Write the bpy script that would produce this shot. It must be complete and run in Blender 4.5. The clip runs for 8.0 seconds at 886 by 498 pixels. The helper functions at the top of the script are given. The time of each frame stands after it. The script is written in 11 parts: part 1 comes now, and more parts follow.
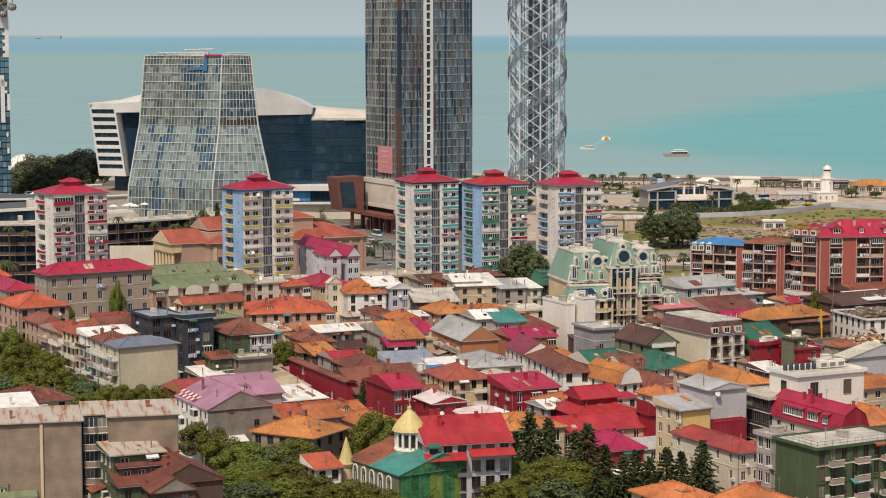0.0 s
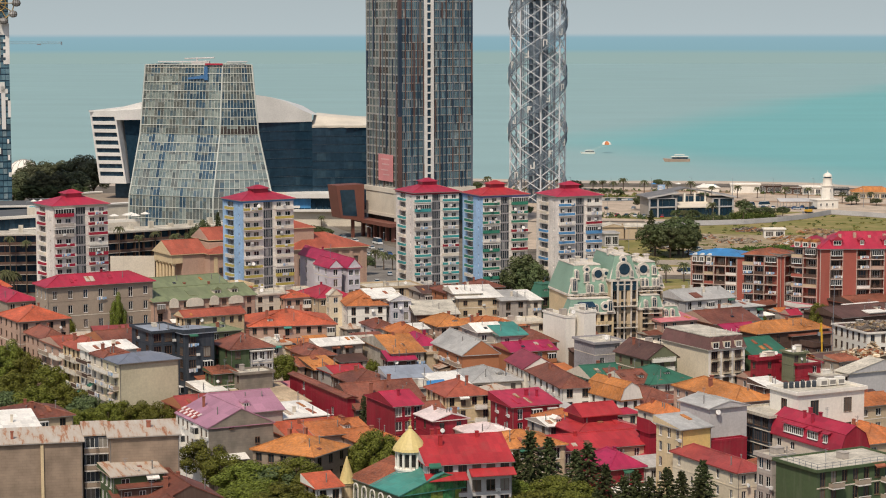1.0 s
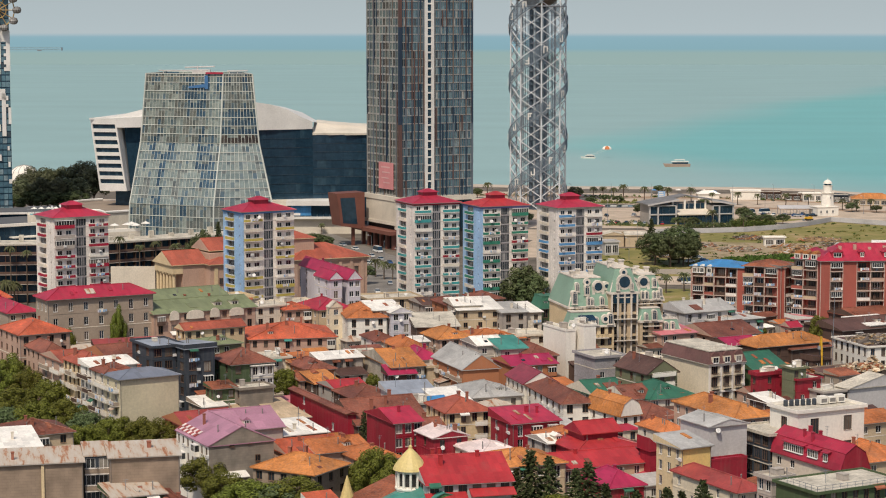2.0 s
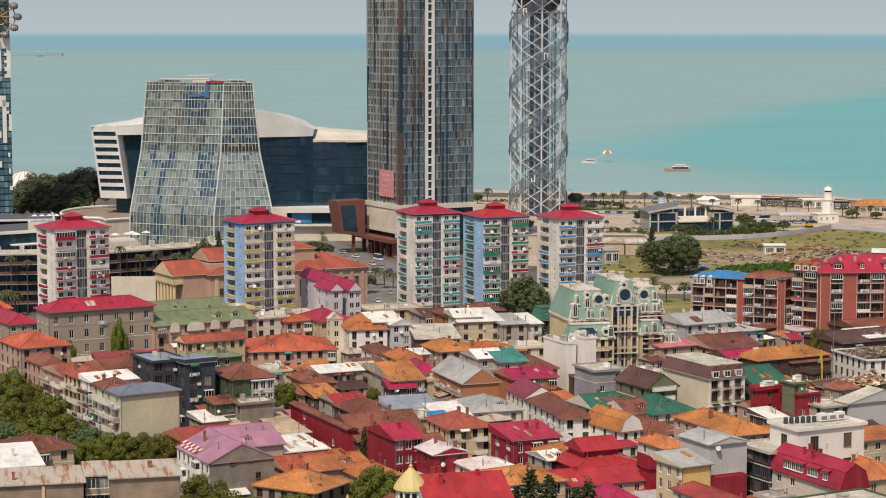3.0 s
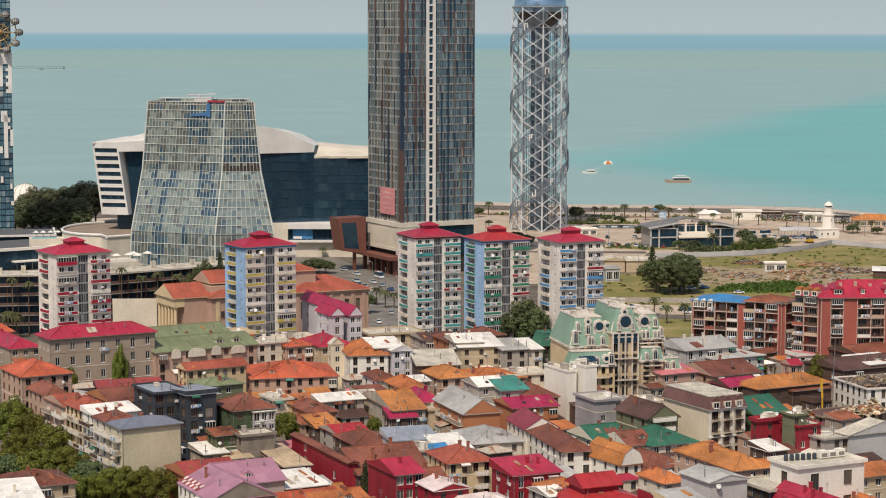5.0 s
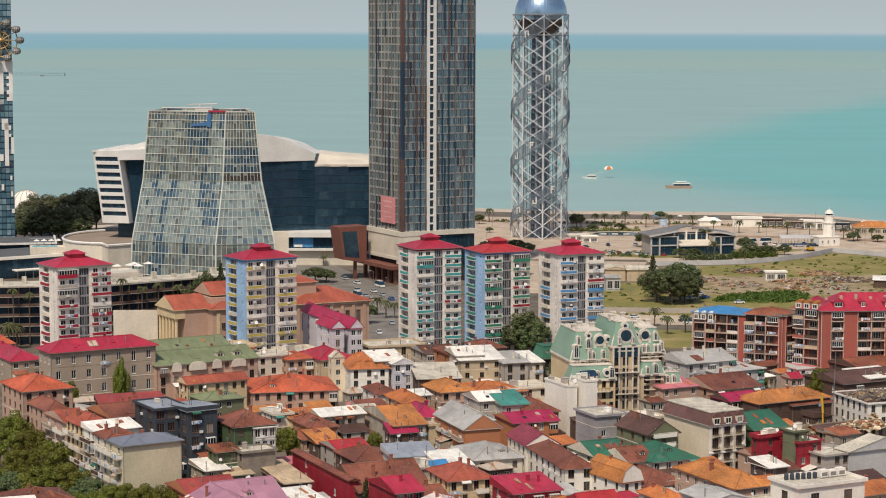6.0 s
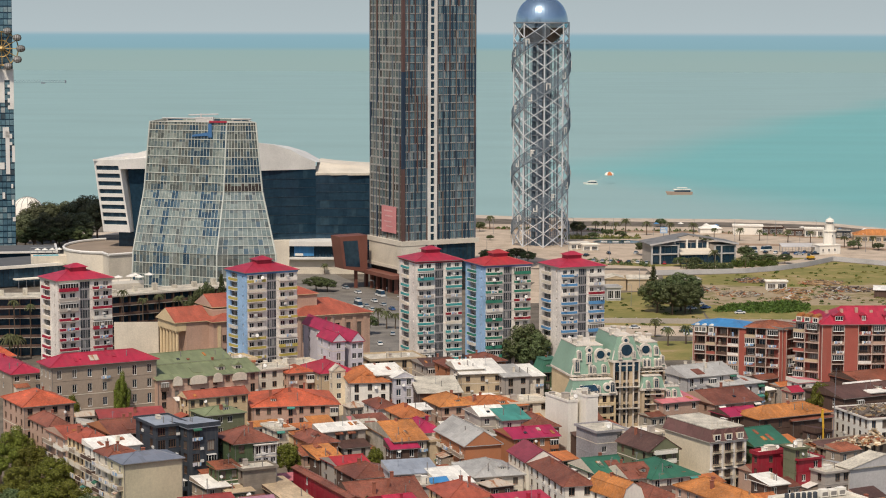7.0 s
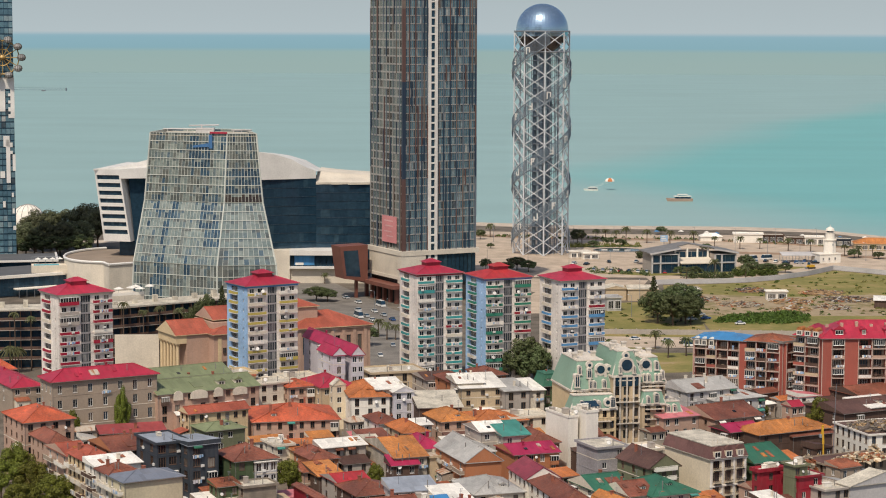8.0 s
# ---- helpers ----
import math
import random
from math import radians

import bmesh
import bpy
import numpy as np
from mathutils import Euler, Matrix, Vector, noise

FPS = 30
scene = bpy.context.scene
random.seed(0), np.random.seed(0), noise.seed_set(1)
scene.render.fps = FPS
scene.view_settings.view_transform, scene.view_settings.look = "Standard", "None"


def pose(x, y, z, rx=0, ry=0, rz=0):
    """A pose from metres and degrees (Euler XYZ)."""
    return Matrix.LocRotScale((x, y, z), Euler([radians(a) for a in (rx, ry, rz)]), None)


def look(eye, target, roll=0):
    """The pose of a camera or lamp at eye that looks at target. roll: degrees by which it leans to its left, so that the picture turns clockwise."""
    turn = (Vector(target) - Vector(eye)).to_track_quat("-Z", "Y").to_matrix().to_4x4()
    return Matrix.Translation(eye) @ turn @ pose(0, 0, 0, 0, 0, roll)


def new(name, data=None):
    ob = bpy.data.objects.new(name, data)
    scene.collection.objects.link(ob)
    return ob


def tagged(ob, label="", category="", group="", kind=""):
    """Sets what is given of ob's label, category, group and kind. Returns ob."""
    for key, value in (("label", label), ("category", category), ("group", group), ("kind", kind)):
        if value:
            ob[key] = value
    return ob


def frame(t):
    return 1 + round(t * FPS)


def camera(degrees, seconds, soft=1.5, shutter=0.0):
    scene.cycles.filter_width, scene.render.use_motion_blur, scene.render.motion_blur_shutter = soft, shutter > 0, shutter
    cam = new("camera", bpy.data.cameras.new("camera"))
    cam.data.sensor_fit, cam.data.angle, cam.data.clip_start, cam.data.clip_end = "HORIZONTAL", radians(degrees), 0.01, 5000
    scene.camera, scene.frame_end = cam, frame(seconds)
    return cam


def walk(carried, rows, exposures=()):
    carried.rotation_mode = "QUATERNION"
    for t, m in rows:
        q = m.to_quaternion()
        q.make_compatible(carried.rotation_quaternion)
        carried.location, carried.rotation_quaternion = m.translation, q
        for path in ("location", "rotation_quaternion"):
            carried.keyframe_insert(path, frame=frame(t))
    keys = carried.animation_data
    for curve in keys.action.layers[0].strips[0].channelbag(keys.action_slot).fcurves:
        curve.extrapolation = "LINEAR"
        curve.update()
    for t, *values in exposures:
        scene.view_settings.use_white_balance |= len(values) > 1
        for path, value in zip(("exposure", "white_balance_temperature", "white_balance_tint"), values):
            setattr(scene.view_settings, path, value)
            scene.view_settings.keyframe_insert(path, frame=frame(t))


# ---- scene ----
cam = camera(24.0, 8.0, soft=1.05)
# seconds, eye x, y, z, yaw, pitch, roll
ROWS = [
    (0.0, 0.00, 0.00, 89.00, 0.000, -6.134, -0.099),
    (0.5, -0.04, 0.07, 90.86, 0.000, -6.147, -0.073),
    (1.0, -0.08, 0.14, 92.73, 0.007, -6.150, -0.047),
    (1.5, -0.11, 0.20, 94.60, 0.010, -6.163, -0.020),
    (2.0, -0.13, 0.24, 96.48, 0.011, -6.167, 0.000),
    (3.5, -0.18, 0.24, 102.11, 0.025, -6.196, 0.049),
    (4.0, -0.20, 0.24, 104.01, 0.032, -6.195, 0.065),
    (4.5, -0.23, 0.26, 105.95, 0.035, -6.199, 0.082),
    (5.0, -0.26, 0.31, 107.92, 0.037, -6.198, 0.097),
    (6.5, -0.34, 0.50, 113.91, 0.060, -6.207, 0.146),
    (7.0, -0.37, 0.57, 115.93, 0.068, -6.200, 0.164),
    (7.5, -0.40, 0.63, 117.96, 0.074, -6.194, 0.185),
    (8.0, -0.42, 0.69, 120.00, 0.076, -6.185, 0.198),
]
walk(cam, [(t, pose(x, y, z, 90 + pitch, 0, yaw) @ pose(0, 0, 0, 0, 0, roll)) for t, x, y, z, yaw, pitch, roll in ROWS],
     exposures=[(0.0, 0.0), (8.0, 0.0)])

# ---------------- world, sun ----------------
SUN_ELEV, SUN_AZ = 55.0, 199.0      # the sun stands behind the eye, to its left
world = bpy.data.worlds.new("sky")
scene.world = world
world.use_nodes = True
wn, wl = world.node_tree.nodes, world.node_tree.links
wn.clear()
wout = wn.new("ShaderNodeOutputWorld")
wbg = wn.new("ShaderNodeBackground")
wsky = wn.new("ShaderNodeTexSky")
wsky.sky_type = "NISHITA"
wsky.sun_disc = False
wsky.sun_elevation = radians(SUN_ELEV)
wsky.sun_rotation = radians(SUN_AZ)
wsky.air_density = 1.0
wsky.dust_density = 3.0
wsky.ozone_density = 1.5
wcoord = wn.new("ShaderNodeTexCoord")
wsep = wn.new("ShaderNodeSeparateXYZ")
wl.new(wcoord.outputs["Generated"], wsep.inputs[0])
# far sea beyond the modelled water, down from the sea's horizon
wramp = wn.new("ShaderNodeValToRGB")
wmap = wn.new("ShaderNodeMapRange")
wmap.inputs["From Min"].default_value = -0.05
wmap.inputs["From Max"].default_value = 0.0
wl.new(wsep.outputs["Z"], wmap.inputs["Value"])
wl.new(wmap.outputs[0], wramp.inputs[0])
els = wramp.color_ramp.elements
els[0].position, els[0].color = 0.0, (3.36, 4.56, 4.38, 1)
els[1].position, els[1].color = 0.62, (3.36, 4.56, 4.38, 1)
for at, col in ((0.725, (3.24, 4.55, 4.42, 1)), (0.765, (2.61, 4.38, 5.01, 1)), (0.86, (2.74, 4.51, 5.22, 1)), (0.90, (3.20, 4.76, 5.47, 1))):
    e = els.new(at)
    e.color = col
wmask = wn.new("ShaderNodeMapRange")
wmask.inputs["From Min"].default_value = -0.0060
wmask.inputs["From Max"].default_value = -0.0042
wl.new(wsep.outputs["Z"], wmask.inputs["Value"])
# thin haze greys the sky just over the water
whaze = wn.new("ShaderNodeMapRange")
whaze.inputs["From Min"].default_value = -0.01
whaze.inputs["From Max"].default_value = 0.22
whaze.inputs["To Min"].default_value = 0.98
whaze.inputs["To Max"].default_value = 0.0
wl.new(wsep.outputs["Z"], whaze.inputs["Value"])
wmixh = wn.new("ShaderNodeMix")
wmixh.data_type = "RGBA"
wl.new(whaze.outputs[0], wmixh.inputs[0])
wl.new(wsky.outputs[0], wmixh.inputs[6])
wmixh.inputs[7].default_value = (4.93, 5.73, 6.02, 1)
wmix = wn.new("ShaderNodeMix")
wmix.data_type = "RGBA"
wl.new(wmask.outputs[0], wmix.inputs[0])
wl.new(wramp.outputs[0], wmix.inputs[6])
wl.new(wmixh.outputs[2], wmix.inputs[7])
wl.new(wmix.outputs[2], wbg.inputs[0])
wbg.inputs[1].default_value = 0.095
wl.new(wbg.outputs[0], wout.inputs[0])

sun = new("sun", bpy.data.lights.new("sun", "SUN"))
sun.data.energy = 3.14
sun.data.angle = radians(0.6)
sun.data.color = (1.0, 0.88, 0.73)
_a, _e = radians(SUN_AZ), radians(SUN_ELEV)
sun_dir = Vector((math.sin(_a) * math.cos(_e), math.cos(_a) * math.cos(_e), math.sin(_e)))
sun.matrix_world = look(sun_dir * 900, (0, 0, 0))

# ---------------- materials ----------------
MATS = {}


def nodes_of(name):
    m = bpy.data.materials.new(name)
    m.use_nodes = True
    return m, m.node_tree.nodes, m.node_tree.links, m.node_tree.nodes["Principled BSDF"]


def paint(name, col, rough=0.7, metal=0.0, spread=0.12, grain=2.0, streak=0.25, bump=0.15, rnd=0.0, island=0.0, seam=0.0, coarse=0.12, spec=0.4, dirt=(0.30, 0.26, 0.22)):
    """A weathered surface: broad blotches, fine grain, rain streaks and fine relief; seam: spacing of ribs along the thing's own x."""
    if name in MATS:
        return MATS[name]
    m, n, l, bsdf = nodes_of(name)
    geo = n.new("ShaderNodeNewGeometry")
    big = n.new("ShaderNodeTexNoise")
    big.inputs["Scale"].default_value = coarse
    big.inputs["Detail"].default_value = 5
    l.new(geo.outputs["Position"], big.inputs["Vector"])
    fine = n.new("ShaderNodeTexNoise")
    fine.inputs["Scale"].default_value = grain
    fine.inputs["Detail"].default_value = 6
    fine.inputs["Roughness"].default_value = 0.65
    l.new(geo.outputs["Position"], fine.inputs["Vector"])
    stretch = n.new("ShaderNodeVectorMath")
    stretch.operation = "MULTIPLY"
    stretch.inputs[1].default_value = (1.3, 1.3, 0.12)
    l.new(geo.outputs["Position"], stretch.inputs[0])
    run = n.new("ShaderNodeTexNoise")
    run.inputs["Scale"].default_value = 1.0
    run.inputs["Detail"].default_value = 4
    l.new(stretch.outputs[0], run.inputs["Vector"])
    runr = n.new("ShaderNodeMapRange")
    runr.inputs["From Min"].default_value = 0.52
    runr.inputs["From Max"].default_value = 0.75
    runr.inputs["To Max"].default_value = streak
    l.new(run.outputs[0], runr.inputs["Value"])
    add = n.new("ShaderNodeMath")
    add.operation = "ADD"
    l.new(big.outputs[0], add.inputs[0])
    l.new(fine.outputs[0], add.inputs[1])
    val = n.new("ShaderNodeMapRange")
    val.inputs["From Min"].default_value = 0.6
    val.inputs["From Max"].default_value = 1.4
    val.inputs["To Min"].default_value = 1 - 1.9 * spread
    val.inputs["To Max"].default_value = 1 + 1.9 * spread
    l.new(add.outputs[0], val.inputs["Value"])
    hsv = n.new("ShaderNodeHueSaturation")
    hsv.inputs["Color"].default_value = (*col, 1)
    last = val.outputs[0]
    for amount, node, out in ((rnd, "ShaderNodeObjectInfo", "Random"), (island, "ShaderNodeNewGeometry", "Random Per Island")):
        if amount:
            inf = n.new(node)
            mr = n.new("ShaderNodeMapRange")
            mr.inputs["To Min"].default_value = 1 - amount
            mr.inputs["To Max"].default_value = 1 + amount
            l.new(inf.outputs[out], mr.inputs["Value"])
            mul = n.new("ShaderNodeMath")
            mul.operation = "MULTIPLY"
            l.new(last, mul.inputs[0])
            l.new(mr.outputs[0], mul.inputs[1])
            last = mul.outputs[0]
    l.new(last, hsv.inputs["Value"])
    mix = n.new("ShaderNodeMix")
    mix.data_type = "RGBA"
    l.new(runr.outputs[0], mix.inputs[0])
    l.new(hsv.outputs[0], mix.inputs[6])
    mix.inputs[7].default_value = (*[c * 0.5 + d * 0.5 for c, d in zip(col, dirt)], 1)
    l.new(mix.outputs[2], bsdf.inputs["Base Color"])
    bsdf.inputs["Metallic"].default_value = metal
    bsdf.inputs["Specular IOR Level"].default_value = spec
    rr = n.new("ShaderNodeMapRange")
    rr.inputs["To Min"].default_value = max(0.02, rough - 0.12)
    rr.inputs["To Max"].default_value = min(1.0, rough + 0.12)
    l.new(fine.outputs[0], rr.inputs["Value"])
    l.new(rr.outputs[0], bsdf.inputs["Roughness"])
    height = fine.outputs[0]
    if seam:
        tc = n.new("ShaderNodeTexCoord")
        wave = n.new("ShaderNodeTexWave")
        wave.wave_type, wave.bands_direction, wave.wave_profile = "BANDS", "X", "SAW"
        wave.inputs["Scale"].default_value = 0.314 / seam
        wave.inputs["Distortion"].default_value = 0.0
        l.new(tc.outputs["Object"], wave.inputs["Vector"])
        add2 = n.new("ShaderNodeMath")
        add2.operation = "ADD"
        l.new(fine.outputs[0], add2.inputs[0])
        l.new(wave.outputs["Fac"], add2.inputs[1])
        height = add2.outputs[0]
        # single sheets a little lighter or darker, and worn patches where the paint has bleached or rusted
        cell = n.new("ShaderNodeVectorMath")
        cell.operation = "SNAP"
        cell.inputs[1].default_value = (seam * 2.2, 2.6, 40.0)
        l.new(tc.outputs["Object"], cell.inputs[0])
        chance = n.new("ShaderNodeTexWhiteNoise")
        l.new(cell.outputs[0], chance.inputs["Vector"])
        tone = n.new("ShaderNodeMapRange")
        tone.inputs["To Min"].default_value = 0.86
        tone.inputs["To Max"].default_value = 1.12
        l.new(chance.outputs["Value"], tone.inputs["Value"])
        mul2 = n.new("ShaderNodeMath")
        mul2.operation = "MULTIPLY"
        l.new(last, mul2.inputs[0])
        l.new(tone.outputs[0], mul2.inputs[1])
        l.new(mul2.outputs[0], hsv.inputs["Value"])
        worn = n.new("ShaderNodeTexNoise")
        worn.inputs["Scale"].default_value = 0.22
        worn.inputs["Detail"].default_value = 9
        worn.inputs["Roughness"].default_value = 0.7
        l.new(geo.outputs["Position"], worn.inputs["Vector"])
        wr = n.new("ShaderNodeMapRange")
        wr.inputs["From Min"].default_value = 0.53
        wr.inputs["From Max"].default_value = 0.66
        wr.inputs["To Max"].default_value = 0.32
        l.new(worn.outputs[0], wr.inputs["Value"])
        mixw = n.new("ShaderNodeMix")
        mixw.data_type = "RGBA"
        l.new(wr.outputs[0], mixw.inputs[0])
        l.new(mix.outputs[2], mixw.inputs[6])
        lum = sum(col) / 3
        mixw.inputs[7].default_value = (0.45 * col[0] + 0.4 * lum + 0.03, 0.5 * col[1] + 0.3 * lum + 0.02, 0.5 * col[2] + 0.26 * lum + 0.01, 1)
        l.new(mixw.outputs[2], bsdf.inputs["Base Color"])
    bm = n.new("ShaderNodeBump")
    bm.inputs["Strength"].default_value = bump
    bm.inputs["Distance"].default_value = 0.05
    l.new(height, bm.inputs["Height"])
    l.new(bm.outputs[0], bsdf.inputs["Normal"])
    MATS[name] = m
    return m


def glazing(name, cols, rough=0.12, island=True, metal=0.0):
    """Window glass seen from outside: dark rooms, curtains and blinds behind it, a tone for each pane."""
    if name in MATS:
        return MATS[name]
    m, n, l, bsdf = nodes_of(name)
    src = n.new("ShaderNodeNewGeometry") if island else n.new("ShaderNodeObjectInfo")
    ramp = n.new("ShaderNodeValToRGB")
    ramp.color_ramp.interpolation = "CONSTANT"
    el = ramp.color_ramp.elements
    while len(el) < len(cols):
        el.new(0.5)
    for i, (at, c) in enumerate(cols):
        el[i].position = at
        el[i].color = (*c, 1)
    l.new(src.outputs["Random Per Island" if island else "Random"], ramp.inputs[0])
    geo = n.new("ShaderNodeNewGeometry")
    noi = n.new("ShaderNodeTexNoise")
    noi.inputs["Scale"].default_value = 0.7
    l.new(geo.outputs["Position"], noi.inputs["Vector"])
    mr = n.new("ShaderNodeMapRange")
    mr.inputs["To Min"].default_value = 0.5
    mr.inputs["To Max"].default_value = 1.5
    l.new(noi.outputs[0], mr.inputs["Value"])
    hs = n.new("ShaderNodeHueSaturation")
    l.new(ramp.outputs[0], hs.inputs["Color"])
    l.new(mr.outputs[0], hs.inputs["Value"])
    l.new(hs.outputs[0], bsdf.inputs["Base Color"])
    bsdf.inputs["Roughness"].default_value = rough
    bsdf.inputs["Metallic"].default_value = metal
    bsdf.inputs["Specular IOR Level"].default_value = 0.6
    MATS[name] = m
    return m


# walls
W = {
    "white": paint("white_plaster", (0.80, 0.76, 0.68), 0.85, streak=0.3, spread=0.08),
    "offwhite": paint("offwhite_plaster", (0.66, 0.595, 0.49), 0.85, streak=0.4),
    "cream": paint("cream_plaster", (0.639, 0.502, 0.306), 0.85),
    "yellow": paint("yellow_plaster", (0.680, 0.482, 0.180), 0.85),
    "sand": paint("sand_plaster", (0.515, 0.405, 0.270), 0.88, streak=0.4),
    "beige": paint("beige_plaster", (0.355, 0.285, 0.22), 0.9, streak=0.4),
    "grey": paint("grey_plaster", (0.405, 0.36, 0.318), 0.88, streak=0.45),
    "lightgrey": paint("light_grey_cladding", (0.50, 0.485, 0.475), 0.7),
    "concrete": paint("bare_concrete", (0.30, 0.235, 0.175), 0.92, spread=0.16, streak=0.5),
    "maroon": paint("maroon_cladding", (0.29, 0.016, 0.032), 0.55, seam=0.5),
    "green": paint("dark_green_plaster", (0.068, 0.102, 0.046), 0.8),
    "olive": paint("olive_plaster", (0.16, 0.17, 0.10), 0.85),
    "brick": paint("orange_brick_wall", (0.42, 0.17, 0.08), 0.88, grain=5),
    "stone": paint("grey_block_wall", (0.391, 0.338, 0.261), 0.92, spread=0.4, grain=3),
    "charcoal": paint("charcoal_cladding", (0.042, 0.052, 0.066), 0.6),
    "lilac": paint("lilac_white_plaster", (0.58, 0.56, 0.60), 0.85),
    "blue": paint("sky_blue_plaster", (0.31, 0.48, 0.70), 0.8, streak=0.4, spread=0.18),
    "palegrey": paint("pale_panel_plaster", (0.76, 0.705, 0.645), 0.88, streak=0.75, spread=0.2),
    "redbrick": paint("red_brick_wall", (0.345, 0.095, 0.07), 0.88, grain=5, streak=0.2),
    "rose": paint("rose_plaster", (0.47, 0.315, 0.24), 0.88, streak=0.4),
    "brown": paint("dark_brown_boards", (0.10, 0.06, 0.045), 0.85),
}
# roofs
R = {
    "crimson": paint("crimson_roof_sheet", (0.37, 0.027, 0.054), 0.42, seam=0.45, streak=0.12, rnd=0.12),
    "red": paint("red_roof_sheet", (0.42, 0.036, 0.040), 0.42, seam=0.45, streak=0.12, rnd=0.12),
    "magenta": paint("magenta_roof_sheet", (0.36, 0.024, 0.075), 0.42, seam=0.45, streak=0.12),
    "orange": paint("orange_clay_tiles", (0.425, 0.138, 0.044), 0.8, seam=0.35, spread=0.34, streak=0.45, rnd=0.18),
    "tan": paint("weathered_tan_tiles", (0.435, 0.168, 0.048), 0.82, seam=0.35, spread=0.34, streak=0.45, rnd=0.18),
    "vermilion": paint("vermilion_roof_sheet", (0.45, 0.098, 0.044), 0.55, seam=0.45, spread=0.32, streak=0.3, rnd=0.1),
    "brown": paint("brown_roof_sheet", (0.20, 0.068, 0.042), 0.55, seam=0.4, spread=0.38, streak=0.4, rnd=0.18),
    "umber": paint("dark_umber_roof_sheet", (0.10, 0.052, 0.042), 0.6, seam=0.4, spread=0.3, rnd=0.15),
    "rust": paint("rusty_roof_sheet", (0.27, 0.085, 0.042), 0.75, seam=0.6, spread=0.5, streak=0.5),
    "white": paint("white_roof_sheet", (0.80, 0.77, 0.70), 0.5, seam=0.6, spread=0.15, streak=0.35),
    "grey": paint("grey_roof_sheet", (0.42, 0.41, 0.385), 0.45, seam=0.5, spread=0.2, streak=0.4, rnd=0.1),
    "bluegrey": paint("blue_grey_roof_sheet", (0.30, 0.33, 0.38), 0.42, seam=0.5, streak=0.15),
    "green": paint("dark_green_roof_sheet", (0.035, 0.135, 0.085), 0.5, seam=0.5, streak=0.15),
    "sage": paint("sage_green_roof_sheet", (0.185, 0.215, 0.115), 0.6, seam=0.5, streak=0.25),
    "teal": paint("teal_roof_sheet", (0.06, 0.24, 0.20), 0.5, seam=0.5, streak=0.15),
    "mint": paint("mint_green_roof_sheet", (0.215, 0.335, 0.255), 0.5, streak=0.25),
    "pink": paint("faded_mauve_roof_sheet", (0.40, 0.20, 0.27), 0.45, seam=1.0, streak=0.2, bump=0.6),
    "rose": paint("rose_roof_sheet", (0.55, 0.17, 0.19), 0.5, seam=0.5),
    "blue": paint("bright_blue_roof_sheet", (0.055, 0.22, 0.46), 0.4, seam=0.5, streak=0.1),
    "felt": paint("pale_roof_felt", (0.50, 0.46, 0.38), 0.9, spread=0.3, streak=0.0, coarse=0.3),
    "gold": paint("gilded_dome_sheet", (0.60, 0.48, 0.20), 0.55, metal=0.0, streak=0.05),
}


def rusty_sheet(name):
    """Old zinc sheets: pale grey strips with rust running down the slope."""
    m, n, l, bsdf = nodes_of(name)
    tc = n.new("ShaderNodeTexCoord")
    mp = n.new("ShaderNodeVectorMath")
    mp.operation = "MULTIPLY"
    mp.inputs[1].default_value = (1.1, 0.16, 0.3)
    l.new(tc.outputs["Object"], mp.inputs[0])
    strip = n.new("ShaderNodeTexNoise")
    strip.inputs["Scale"].default_value = 0.8
    strip.inputs["Detail"].default_value = 7
    strip.inputs["Roughness"].default_value = 0.7
    l.new(mp.outputs[0], strip.inputs["Vector"])
    rr = n.new("ShaderNodeValToRGB")
    el = rr.color_ramp.elements
    el[0].position, el[0].color = 0.36, (0.50, 0.46, 0.40, 1)
    el[1].position, el[1].color = 0.66, (0.27, 0.10, 0.045, 1)
    e = el.new(0.52)
    e.color = (0.46, 0.38, 0.30, 1)
    e = el.new(0.58)
    e.color = (0.36, 0.17, 0.085, 1)
    l.new(strip.outputs[0], rr.inputs[0])
    l.new(rr.outputs[0], bsdf.inputs["Base Color"])
    bsdf.inputs["Roughness"].default_value = 0.65
    wave = n.new("ShaderNodeTexWave")
    wave.wave_profile = "SAW"
    wave.inputs["Scale"].default_value = 0.4
    l.new(tc.outputs["Object"], wave.inputs["Vector"])
    bp = n.new("ShaderNodeBump")
    bp.inputs["Strength"].default_value = 0.5
    bp.inputs["Distance"].default_value = 0.06
    l.new(wave.outputs["Fac"], bp.inputs["Height"])
    l.new(bp.outputs[0], bsdf.inputs["Normal"])
    return m


R["salmon"] = paint("faded_salmon_roof_sheet", (0.35, 0.088, 0.052), 0.55, seam=0.45, spread=0.25, streak=0.2)


